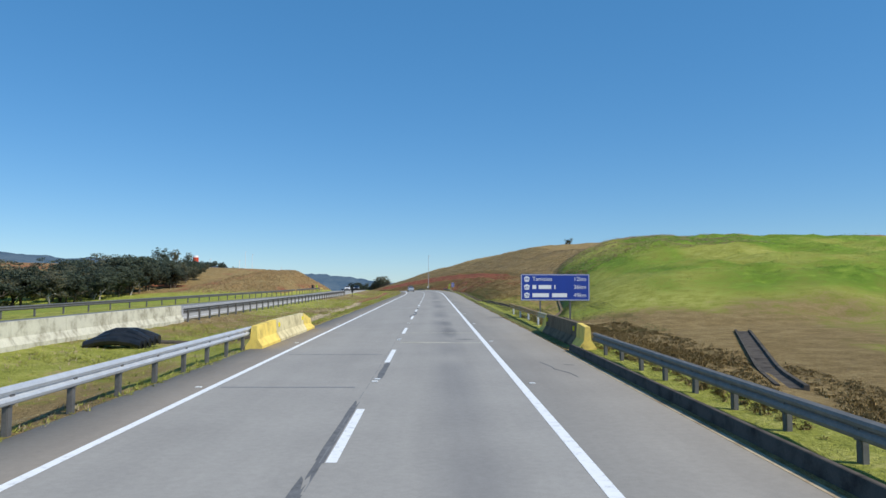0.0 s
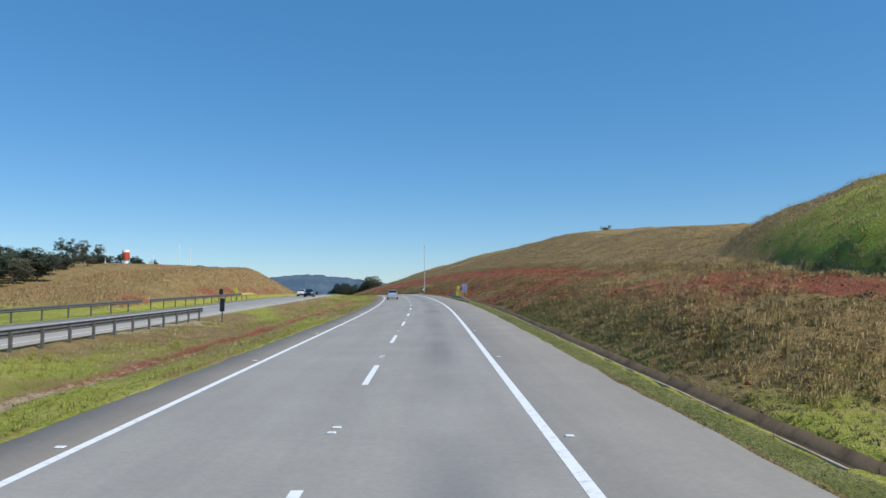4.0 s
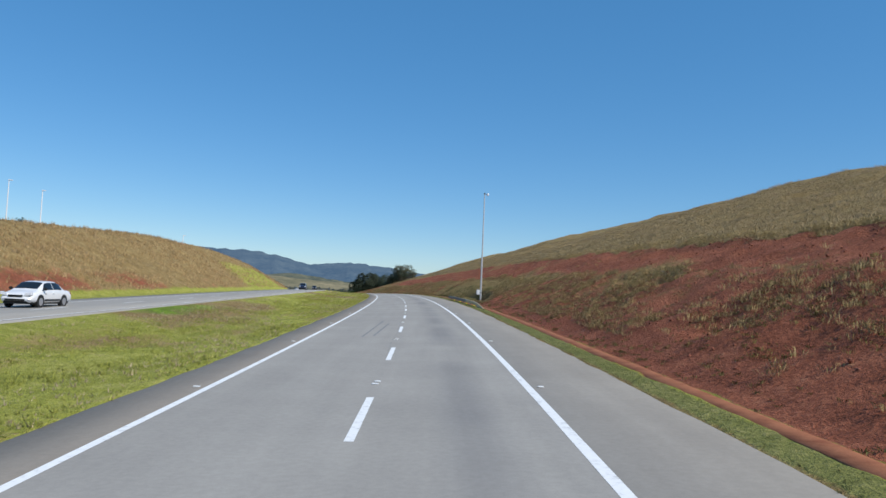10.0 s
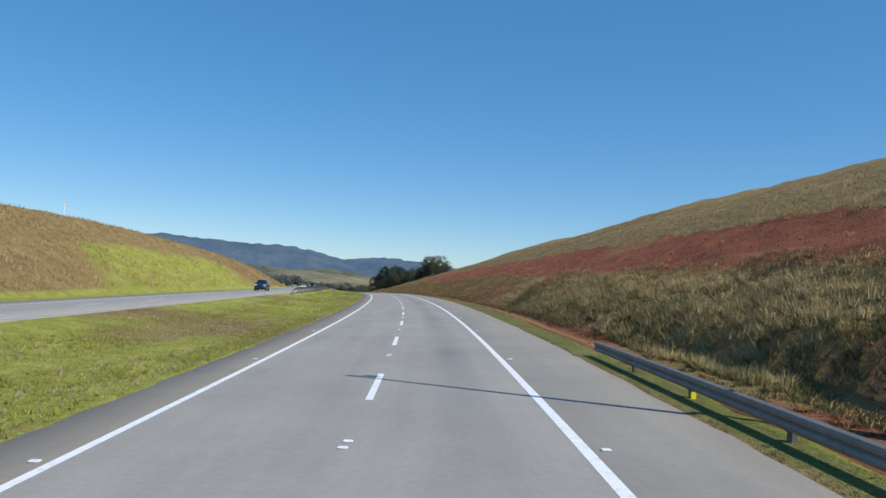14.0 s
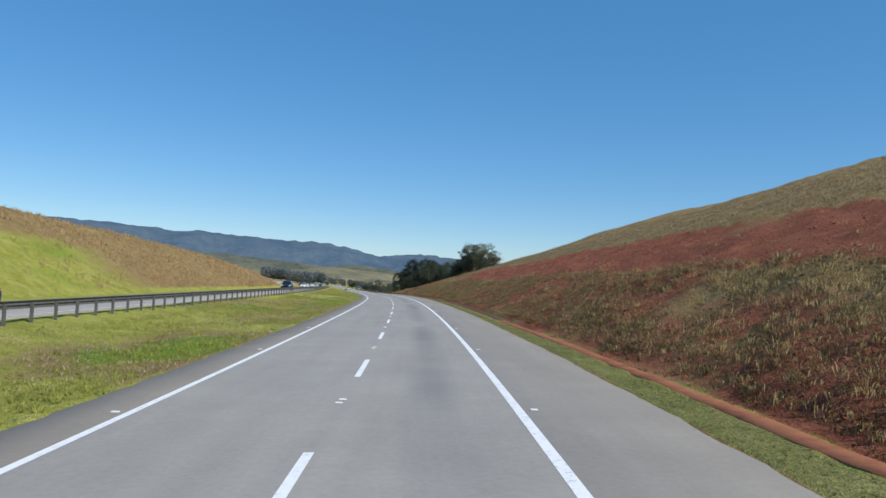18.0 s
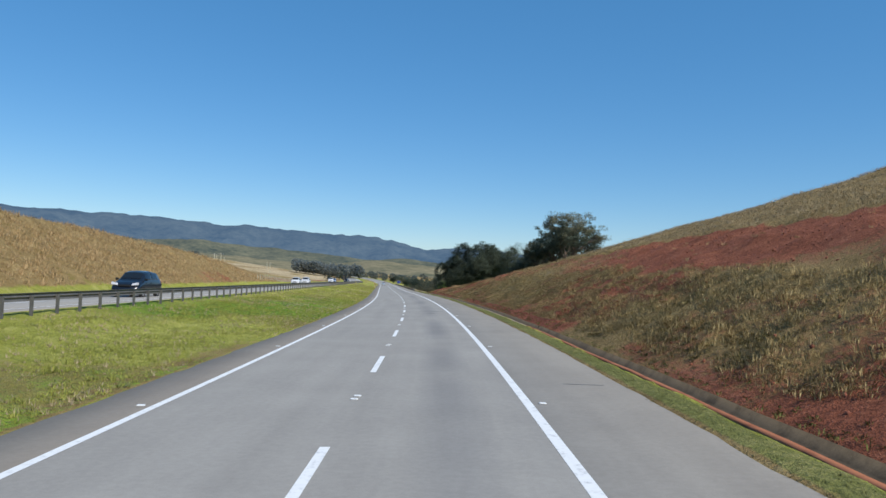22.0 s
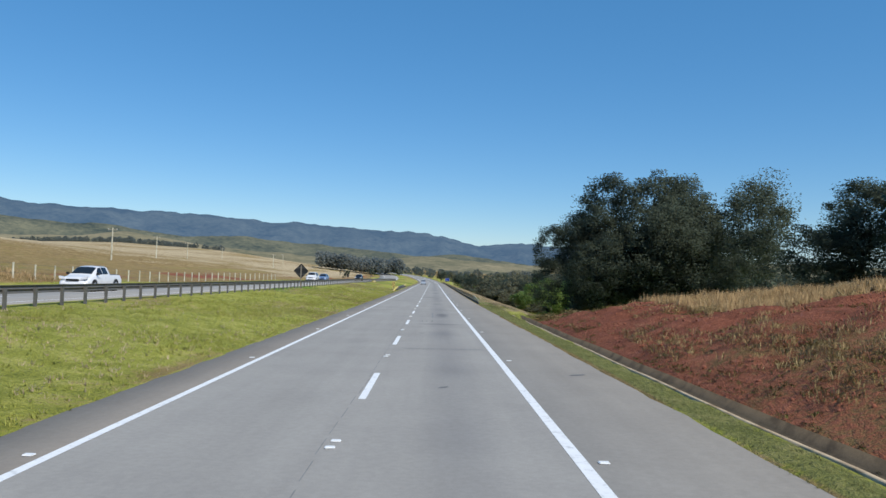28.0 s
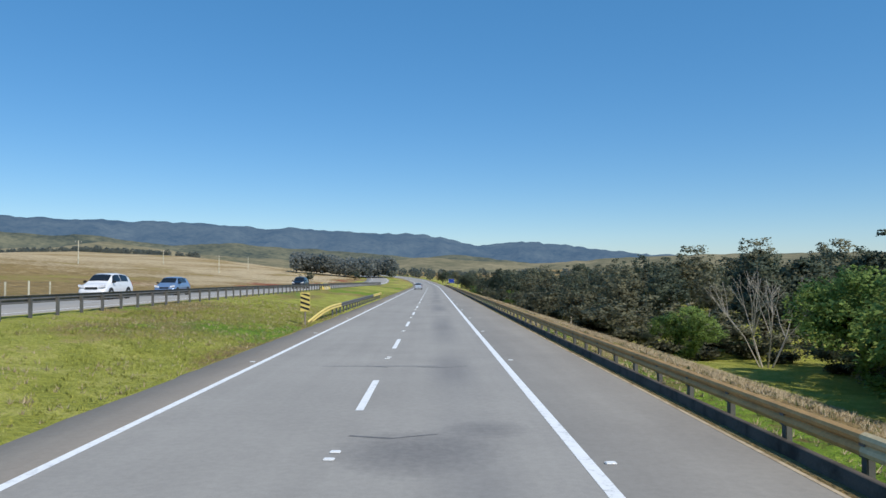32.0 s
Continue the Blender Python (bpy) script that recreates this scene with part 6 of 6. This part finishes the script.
s2, d2 = sown(2600, 96, 132, 7.6, 10.6, lambda s, d: np.clip(0.7 + 1.5 * fractal(s / 4, d / 3, 2), 0, 1), _r)
meadow("weeds", "dark green weeds in the ditch below the cutting", s2, d2, 0.06, 0.18, 0.014, 18, DEEP, 44, 1.8)
meadow("tall_grass", "green tall grass at the foot of the bank", s_, d_, 0.15, 0.4, 0.014, 20, VERGE, 42, 1.6)
s_, d_ = sown(5200, 588, 618, 13, 21, lambda s, d: 0.8 + 0 * s, _r)
meadow("tall_grass", "tall dry grass on top of the red bank", s_, d_, 0.2, 0.55, 0.02, 9, GOLD, 43, 0.8)
# verge on the right and the median
s_, d_ = sown(52000, 36, 634, 5.7, 7.9, lambda s, d: np.clip(0.8 + fractal(s / 3, d, 2), 0, 1) * (d < knots(VERGE_END, s) - 0.02) * (d > 6.0 - knots(EDGE_SLIP, s) - 0.02 + 0.2 * value_noise(s / 1.1, 0 * d)), _r)
meadow("verge_grass", "short green grass at the edge of the shoulder", s_, d_, 0.02, 0.07, 0.008, 9, VERGE, 51, 1.6)
for k, (a_, b_) in enumerate(((-20, 160), (160, 330), (330, 500), (500, 700))):
    s_, d_ = sown(52000, a_, b_, -12.5, -4.85, lambda s, d: np.clip(0.50 + 2.0 * fractal(s / 5, d / 2.5, 3) + 0.3 * (d > -6.5) - 0.55 * (1 - smooth(s, 150, 230)) * (d < -6), 0.03, 1) * (1 - 0.97 * np.exp(-((d - wash(s)) / 0.62) ** 4) * (s < 210)), _r)
    meadow("median_grass", "green and yellow grass on the median", s_, d_, 0.03, 0.12, 0.016, 6, GRASS, 60 + k, 1.5)
    s_, d_ = sown(9000, a_, b_, -12.8, -4.95, lambda s, d: np.clip(-0.05 + 2.6 * fractal(s / 3 + 11, d / 2, 3), 0, 1) * (1 - 0.97 * np.exp(-((d - wash(s)) / 0.62) ** 4) * (s < 210)), _r)
    meadow("median_grass", "rank green tufts on the median", s_, d_, 0.09, 0.22, 0.012, 14, GRASS, 90 + k, 1.5)
    s_, d_ = sown(16000, a_, b_, -13.6, -4.9, lambda s, d: np.clip(0.4 + 1.8 * fractal(s / 7 + 30, d / 3, 3), 0, 1) * (1 - 0.97 * np.exp(-((d - wash(s)) / 0.62) ** 4) * (s < 210)), _r)
    meadow("median_grass", "dry straw tufts on the median", s_, d_, 0.04, 0.16, 0.014, 6, STRAW, 70 + k, 1.4)
# fill slope at the end, straw hill on the left, bridge end on the right
s_, d_ = sown(30000, 618, 760, 6.5, 17, lambda s, d: np.clip(0.75 + fractal(s / 4, d / 4, 2), 0, 1) * np.maximum(d > 7.3, s > 632), _r)
meadow("dry_grass", "dry grass on the embankment beyond the guard rail", s_, d_, 0.05, 0.17, 0.018, 7, STRAW, 81, 1.4)
s_, d_ = sown(12000, 604, 700, 6.7, 15, lambda s, d: np.clip(0.5 + 2 * fractal(s / 4 + 9, d / 4, 2), 0, 1) * (1 - 0.6 * smooth(s, 626, 636)), _r)
meadow("verge_grass", "short green grass on the embankment", s_, d_, 0.04, 0.14, 0.018, 7, VERGE, 85, 1.4)
s_, d_ = sown(60000, 150, 620, -50, -28.5, lambda s, d: np.clip(0.6 + 1.2 * fractal(s / 8, d / 5, 3), 0, 1) * (1 - 0.85 * cover(s, d)[0]) * (1 - 0.7 * smooth(s, 345, 372) * (1 - smooth(s, 425, 455))), _r)
meadow("dry_grass", "straw grass on the hill behind the opposite carriageway", s_, d_, 0.2, 0.55, 0.035, 6, GOLD, 82, 1.0)
s_, d_ = sown(9000, 5, 50, 7.2, 14.5, lambda s, d: np.clip(0.7 + fractal(s / 4, d / 4, 2), 0, 1) * ((np.abs((d - 10.9) - (s - 20.4) * 0.366) > 0.6) | (s > 43)), _r)
s3, d3 = sown(14000, 44, 96, 7.1, 15.5, lambda s, d: np.clip(0.6 + 1.4 * fractal(s / 4, d / 3, 2), 0, 1), _r)
meadow("verge_grass", "short green and yellow grass beside the drain", s3, d3, 0.04, 0.14, 0.014, 8, VERGE, 86, 1.6)
tussocks("dry_grass", "brown reeds and grass below the road sign", s_, d_, 0.05, 0.15, 0.012, 14, REED, 83)
s_, d_ = sown(22000, 60, 200, 16, 80, lambda s, d: np.clip(cover(s, d)[2], 0, 1), _r)
meadow("hill_grass", "fresh green pasture on the hill", s_, d_, 0.06, 0.16, 0.03, 8, PASTURE, 84, 1.8)
# clods and stones on the bare earth
_bm = bmesh.new()
bmesh.ops.create_icosphere(_bm, subdivisions=1, radius=1.0)
_iv = np.array([v.co[:] for v in _bm.verts])
_if = np.array([[v.index for v in f.verts] for f in _bm.faces])
_bm.free()
s_, d_ = sown(16000, 92, 612, 8.2, 20, lambda s, d: cover(s, d)[0] * 0.9, _r)
_c = land_place(s_, d_, land(s_, d_))
_sz = _r.uniform(0.02, 0.065, len(s_))[:, None, None] * _r.uniform(0.6, 1.2, (len(s_), 1, 3))
_v = (_iv[None] * (1 + 0.25 * _r.normal(size=(len(s_), len(_iv), 1))) * _sz + _c[:, None, :]).reshape(-1, 3)
_f = (_if[None] + (np.arange(len(s_)) * len(_iv))[:, None, None]).reshape(-1, 3)
_me = bpy.data.meshes.new("earth_clods")
_me.vertices.add(len(_v))
_me.vertices.foreach_set("co", _v.astype(np.float32).ravel())
_me.loops.add(_f.size)
_me.loops.foreach_set("vertex_index", _f.ravel().astype(np.int32))
_me.polygons.add(len(_f))
_me.polygons.foreach_set("loop_start", np.arange(0, _f.size, 3, dtype=np.int32))
_me.update(calc_edges=True)
_me.materials.append(plain("red_clod", (0.24, 0.08, 0.045), 0.95, 0, 0.4, 4, 0.4))
tagged(new("earth_clods", _me), "red earth clods and stones on the cutting", "earth", kind="stuff")

# far woods in the valley, too far to tell trees apart


def far_wood(name, label, s0, s1, d0, d1, count, height, mat, seed):
    rng = np.random.default_rng(seed)
    s, d = rng.uniform(s0, s1, count), rng.uniform(d0, d1, count)
    c = land_place(s, d, land(s, d, False))
    hh = rng.uniform(0.7, 1.2, count) * height
    cen = np.repeat(c, 170, 0)
    q = rng.normal(size=(len(cen), 3))
    q = q / np.linalg.norm(q, axis=1)[:, None] * rng.uniform(0.6, 1, (len(cen), 1))
    rep = np.repeat(hh, 170)[:, None]
    cen = cen + q * rep * [0.36, 0.36, 0.42] + rep * [0, 0, 0.52]
    return tagged(new(name, cards(name, cen, np.repeat(hh, 170) * 0.07, mat, rng, 0.6, 0.8)), label, "wood", kind="stuff")


# haze is painted into both leaf colours: paler and greyer than near leaves
FAR_HAZE_LEAF = foliage("leaf_far_haze", (0.085, 0.10, 0.095), (0.17, 0.185, 0.155), 0.45)
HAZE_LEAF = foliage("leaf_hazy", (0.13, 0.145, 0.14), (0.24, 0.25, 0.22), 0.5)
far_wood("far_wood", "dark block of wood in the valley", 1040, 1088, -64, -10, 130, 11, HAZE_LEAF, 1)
far_wood("far_wood", "strip of wood along the foot of the hills", 1420, 1560, -720, -130, 330, 9, FAR_HAZE_LEAF, 2)
far_wood("far_wood", "trees between the fields", 900, 1250, 90, 330, 240, 9, FAR_HAZE_LEAF, 3)
far_wood("far_wood", "trees along the valley road", 1050, 1450, 14, 70, 60, 8, FAR_HAZE_LEAF, 4)
# lower tree on the road side of the dark clump
plant("tall", 1, 629.5, 14.9, 10.8, wide=0.78)

# ---- vehicles ----
GLASS = plain("dark_window_glass", (0.012, 0.014, 0.016), 0.08, 0, 0.05)
TYRE = plain("tyre_rubber", (0.02, 0.02, 0.02), 0.85)
RIM = plain("alloy_rim", (0.5, 0.5, 0.52), 0.35, 0.7)
LAMP_RED = plain("tail_lamp", (0.30, 0.008, 0.02), 0.2, 0, 0.05)
LAMP_CLEAR = plain("clear_lamp", (0.75, 0.76, 0.78), 0.15, 0, 0.05)


def car_paint(name, colour, metal=0.35):
    m, nt, b = material(name, 0.32, metal)
    n = noise_of(nt, 2.5, 3, world_place(nt))
    nt.links.new(ramp(nt, n, [(0.3, [c * 0.9 for c in colour]), (0.7, colour)]), b.inputs["Base Color"])
    b.inputs["Coat Weight"].default_value, b.inputs["Coat Roughness"].default_value = 0.6, 0.06
    return m


# body sections along the car for a length of 4, half width 0.87 and height 1.535: y; half width at the flank, belt and roof; sill, belt and top
HATCH = [(-2.00, 0.70, 0.66, 0.50, 0.42, 0.52, 0.56), (-1.985, 0.80, 0.74, 0.60, 0.36, 0.64, 0.72), (-1.95, 0.845, 0.765, 0.66, 0.30, 0.86, 0.98), (-1.86, 0.86, 0.785, 0.66, 0.28, 0.93, 1.09), (-1.70, 0.865, 0.80, 0.63, 0.27, 0.95, 1.29),
         (-1.50, 0.87, 0.81, 0.60, 0.25, 0.96, 1.44), (-0.6, 0.87, 0.82, 0.58, 0.24, 0.97, 1.535), (0.2, 0.87, 0.82, 0.57, 0.24, 0.96, 1.52), (0.55, 0.87, 0.82, 0.56, 0.24, 0.95, 1.45),
         (1.0, 0.87, 0.815, 0.60, 0.24, 0.94, 1.13), (1.25, 0.87, 0.80, 0.66, 0.24, 0.90, 0.97), (1.6, 0.86, 0.77, 0.60, 0.25, 0.82, 0.88), (1.88, 0.82, 0.70, 0.50, 0.28, 0.68, 0.74), (2.0, 0.68, 0.55, 0.40, 0.38, 0.50, 0.52)]


def shell_of(shape, L, W, H):
    """Smoothed tables of the body sections, scaled to the car's own size."""
    c = np.array(HATCH)
    if shape != "hatch":
        cut = {"notch": [(-1.45, 1.02), (-0.95, 1.40)], "bed": [(-0.62, 1.0), (-0.42, 1.50)]}[shape]
        extra = np.array([[y, *[np.interp(y, c[:, 0], c[:, k]) for k in range(1, 6)], 0] for y in (cut[0][0], cut[1][0])])
        c = np.concatenate([c, extra])
        c = c[np.argsort(c[:, 0])]
        lid = np.interp(c[:, 0], (-2.0, -1.94, cut[0][0]), (0.60, 0.99, cut[0][1]))
        c[:, 6] = np.where(c[:, 0] <= cut[0][0], lid, np.where(c[:, 0] <= cut[1][0], cut[1][1], c[:, 6]))
    c = c * [L / 4, W / 1.74, W / 1.74, W / 1.74, 1, H / 1.535, H / 1.535]
    y = np.concatenate([np.linspace(c[0, 0], c[0, 0] + 0.12, 25)[:-1], np.linspace(c[0, 0] + 0.12, c[-1, 0], 110)])
    cols = [np.interp(y, c[:, 0], c[:, k]) for k in range(1, 7)]
    ker = np.array([1, 2, 3, 2, 1]) / 9
    cols = [np.convolve(np.pad(v, 2, mode="edge"), ker, mode="valid") for v in cols]
    return y, cols


def skin_point(skin, y, u):
    """A place on the skin: u runs from the sill (0) over the belt (4) and the roof's edge (7) to the middle of the roof (9)."""
    ys, cols = skin
    ws, wb, wt, z0, zb, zt = [np.interp(y, ys, v) for v in cols]
    h = zt - zb
    xs = [0.80 * ws, 0.95 * ws, ws, 0.985 * ws, wb, wb + 0.36 * (wt - wb), wb + 0.80 * (wt - wb), 0.98 * wt - 0.02, 0.62 * wt, 0 * wt]
    zs = [z0, z0 + 0.07, z0 + 0.42 * (zb - z0), z0 + 0.74 * (zb - z0), zb, zb + 0.40 * h, zb + 0.80 * h, zb + 0.94 * h, zt - 0.004, zt + 0.012]
    k = np.clip(np.floor(u).astype(int), 0, 8)
    f = u - k
    xs, zs = np.array(xs), np.array(zs)
    i = np.arange(len(np.atleast_1d(y)))
    return np.stack([xs[k, i] * (1 - f) + xs[k + 1, i] * f, y, zs[k, i] * (1 - f) + zs[k + 1, i] * f], -1)


def loft_mesh(skin, paint):
    ys = skin[0]
    us = np.array([0, 0.5, 1, 1.5, 2, 2.5, 3, 3.5, 4, 4.5, 5, 5.5, 6, 6.4, 6.8, 7.1, 7.5, 8, 8.5, 9.0])
    Y, U = np.meshgrid(ys, us, indexing="ij")
    p = skin_point(skin, Y.ravel(), U.ravel()).reshape(*Y.shape, 3)
    full = np.concatenate([p, p[:, -2::-1] * [-1, 1, 1]], 1)
    me = sheet("body", full.reshape(-1, 3), full.shape[0], full.shape[1], paint)
    bm = bmesh.new()
    bm.from_mesh(me)
    bm.verts.ensure_lookup_table()
    n = full.shape[1]
    bm.faces.new([bm.verts[k] for k in range(n)])
    bm.faces.new([bm.verts[(full.shape[0] - 1) * n + k] for k in range(n)])
    bmesh.ops.recalc_face_normals(bm, faces=bm.faces)
    bm.to_mesh(me)
    bm.free()
    me.shade_smooth()
    return me


def skin_patch(skin, low, high, mirrored, sx=1, lift=0.008):
    """A pane laid on the skin between two lines of (y, u); mirrored: it runs on over the middle."""
    a, b = np.linspace(0, 1, 13), np.linspace(0, 1, 11)
    A, B = np.meshgrid(a, b, indexing="ij")
    lo, hi = np.array(low), np.array(high)
    yu = (lo[0] * (1 - A[..., None]) + lo[1] * A[..., None]) * (1 - B[..., None]) + (hi[0] * (1 - A[..., None]) + hi[1] * A[..., None]) * B[..., None]
    p = skin_point(skin, yu[..., 0].ravel(), yu[..., 1].ravel()).reshape(*A.shape, 3)
    nrm = np.cross(np.gradient(p, axis=0), np.gradient(p, axis=1))
    nrm /= np.linalg.norm(nrm, axis=-1, keepdims=True) + 1e-9
    nrm *= np.sign(np.sum(nrm * (p - [0, 0, 0.7]), -1, keepdims=True))
    p = p + nrm * lift
    if mirrored:
        p = np.concatenate([p, p[:, -2::-1] * [-1, 1, 1]], 1)
    p = p * [sx, 1, 1]
    me = sheet("pane", p.reshape(-1, 3), p.shape[0], p.shape[1], None)
    bm = bmesh.new()
    bm.from_mesh(me)
    bpy.data.meshes.remove(me)
    bmesh.ops.solidify(bm, geom=list(bm.faces), thickness=0.012)
    bmesh.ops.recalc_face_normals(bm, faces=bm.faces)
    for f in bm.faces:
        f.smooth = True
    return bm


def car(name, m, label, paint, L=4.0, W=1.74, H=1.53, belt=0.98, hood=0.92, glass=(-1.87, -1.47, 0.56, 1.12), side=(-1.02, -1.20, 0.50, 0.98), tail=0.94, clearance=0.24, shape="hatch", wheel=0.31, base=1.25, bed=False):
    """x right, y ahead. glass: along y the foot and top of the rear window, the top and foot of the windscreen; side: the same for the side windows."""
    ob = thing(name, m, label, "car", "vehicles on the highway")
    w = W / 2
    rear, front = -L / 2, L / 2
    skin = shell_of(shape, L, W, H)
    body = part("body", loft_mesh(skin, paint), None, ob)
    part("rear_window", skin_patch(skin, [(glass[0], 6.75), (glass[1], 6.75)], [(glass[0], 9.0), (glass[1], 9.0)], True), GLASS, ob)
    part("windscreen", skin_patch(skin, [(glass[2], 6.75), (glass[3], 6.75)], [(glass[2], 9.0), (glass[3], 9.0)], True), GLASS, ob)
    for sx in (1, -1):
        pill = 0.5 * (side[0] + side[3]) - 0.12
        part("side_window", skin_patch(skin, [(side[0], 4.3), (pill - 0.03, 4.3)], [(side[1], 6.35), (pill - 0.03, 6.35)], False, sx), GLASS, ob)
        part("side_window", skin_patch(skin, [(pill + 0.03, 4.3), (side[3], 4.3)], [(pill + 0.03, 6.35), (side[2], 6.35)], False, sx), GLASS, ob)
        mb = boxed(sx * (w * 0.93), sx * (w + 0.15), side[3] - 0.16, side[3] - 0.02, belt - 0.02, belt + 0.14, 0.04)
        part("wing_mirror", mb, BLACK, ob, "black wing mirror")
        lamp = part("tail_light", skin_patch(skin, [(rear + 0.016, 3.0), (rear + 0.20, 3.1)], [(rear + 0.058, 6.6), (rear + 0.16, 5.9)], False, sx, 0.014), LAMP_RED, ob, "red tail light")
        part("reverse_lens", skin_patch(skin, [(rear + 0.026, 3.5), (rear + 0.10, 3.5)], [(rear + 0.032, 4.0), (rear + 0.09, 3.9)], False, sx, 0.020), LAMP_CLEAR, lamp, "clear lens")
        hl = prismed([(sx * 0.48 * w, hood - 0.26), (sx * 0.90 * w, hood - 0.22), (sx * 0.92 * w, hood - 0.06), (sx * 0.56 * w, hood - 0.13)], front - 0.28, front - 0.045)
        part("headlight", hl, LAMP_CLEAR, ob, "clear headlight")
        part("sill_strip", boxed(sx * (w - 0.03), sx * (w + 0.010), -base + 0.45, base - 0.45, 0.36, 0.46, 0.01), BLACK, ob, "black side strip")
        for y in (-0.15, 0.72):
            part("door_handle", boxed(sx * (w - 0.03), sx * (w + 0.025), y, y + 0.17, belt - 0.20, belt - 0.16, 0.008), paint, ob)
        for y in (-base, base):
            part("wheel_arch", tubed((sx * (w - 0.12), y, wheel + 0.02), (sx * (w + 0.004), y, wheel + 0.02), wheel + 0.065, n=20), BLACK, ob, "dark wheel arch")
            ty = part("tyre", tubed((sx * (w - 0.20), y, wheel), (sx * (w + 0.012), y, wheel), wheel, n=22), TYRE, ob, "black tyre")
            rb = tubed((sx * (w - 0.02), y, wheel), (sx * (w + 0.022), y, wheel), wheel * 0.66, n=18)
            part("rim", rb, RIM, ty, "alloy rim")
    part("bumper", boxed(-w * 0.93, w * 0.93, rear - 0.05, rear + 0.35, 0.26, 0.60, 0.10), paint, ob)
    part("tailgate_gap", boxed(-w * 0.72, w * 0.72, rear - 0.02, rear + 0.05, 0.628, 0.640), BLACK, ob)
    part("tow_recess", boxed(-w * 0.60, w * 0.60, rear - 0.056, rear, 0.40, 0.55, 0.02), paint, ob)
    part("number_plate", boxed(-0.22, 0.22, rear - 0.06, rear - 0.04, 0.44, 0.56), WHITE, ob, "pale number plate")
    part("plate_bar", boxed(-0.17, 0.17, rear - 0.064, rear - 0.058, 0.475, 0.53), BLACK, ob, "dark bar on the plate")
    part("badge", boxed(-0.035, 0.035, rear - 0.012, rear + 0.05, tail - 0.20, tail - 0.10, 0.01), RIM, ob, "chrome badge")
    part("grille", boxed(-0.42 * w, 0.42 * w, front - 0.10, front + 0.012, hood - 0.34, hood - 0.22, 0.01), BLACK, ob, "dark grille")
    part("lower_grille", boxed(-0.6 * w, 0.6 * w, front - 0.12, front + 0.008, 0.36, 0.48, 0.01), BLACK, ob, "dark lower grille")
    part("underbody", boxed(-w * 0.86, w * 0.86, rear + 0.2, front - 0.3, clearance - 0.05, clearance + 0.15), BLACK, ob)
    if bed:
        part("load_bed", boxed(-w * 0.78, w * 0.78, rear + 0.12, -0.85, belt - 0.06, belt + 0.0), BLACK, ob, "dark open load bed")
    return ob


SILVER = car_paint("silver_car_paint", (0.60, 0.61, 0.63), 0.5)
BLACK_CAR = car_paint("black_car_paint", (0.012, 0.013, 0.018))
NAVY_CAR = car_paint("dark_blue_car_paint", (0.02, 0.028, 0.06))
WHITE_CAR = car_paint("white_car_paint", (0.78, 0.78, 0.78), 0.0)
BLUE_CAR = car_paint("blue_grey_car_paint", (0.20, 0.30, 0.48), 0.4)
SUV = dict(L=4.5, W=1.84, H=1.74, belt=1.12, hood=1.06, glass=(-2.1, -1.75, 0.60, 1.2), side=(-1.5, -1.55, 0.55, 1.1), tail=1.06, wheel=0.36, base=1.35)
SEDAN = dict(L=4.6, W=1.78, H=1.46, belt=0.96, hood=0.90, glass=(-1.60, -1.12, 0.62, 1.25), side=(-1.15, -1.0, 0.55, 1.1), tail=0.94, shape="notch", wheel=0.32, base=1.32)


def oncoming(s, d):
    return at_road(s, d, float(other_deck(s, d)), 180)


_c = car("hatchback", at_road(190.7, -2.2, float(deck(190.7, -2.2))), "silver hatchback with dark windows driving in the fast lane", SILVER, L=3.72, W=1.60, H=1.41, belt=0.92, base=1.17, wheel=0.29, glass=(-1.74, -1.37, 0.52, 1.04), side=(-0.95, -1.12, 0.46, 0.91), tail=0.87)
car("sedan", oncoming(214.5, -17.2), "black sedan oncoming on the opposite carriageway", BLACK_CAR, **SEDAN)
car("sedan", oncoming(236, -20.7), "white sedan oncoming on the opposite carriageway", WHITE_CAR, **SEDAN)
car("suv", oncoming(389, -20.7), "dark blue off-road car oncoming on the opposite carriageway", NAVY_CAR, **SUV)
car("suv", oncoming(486, -18.0), "black off-road car oncoming behind the guard rail", BLACK_CAR, **SUV)
car("hatchback", oncoming(590, -20.7), "white hatchback oncoming behind the guard rail", WHITE_CAR)
car("pickup", oncoming(607, -20.4), "white pickup truck oncoming behind the guard rail", WHITE_CAR, L=5.0, W=1.82, H=1.62, belt=1.06, hood=1.02, glass=(-0.62, -0.48, 0.70, 1.4), side=(-0.45, -0.42, 0.62, 1.25), tail=1.02, shape="bed", wheel=0.35, base=1.5, bed=True)
car("suv", oncoming(694, -20.6), "white off-road car oncoming on the opposite carriageway", WHITE_CAR, **SUV)
car("hatchback", oncoming(706, -20.4), "blue-grey hatchback oncoming behind the guard rail", BLUE_CAR)
car("suv", oncoming(752, -18.0), "black off-road car oncoming behind the guard rail", BLACK_CAR, **SUV)
car("hatchback", at_road(815, -1.9, float(deck(815, -1.9))), "silver hatchback far ahead on the road", SILVER)
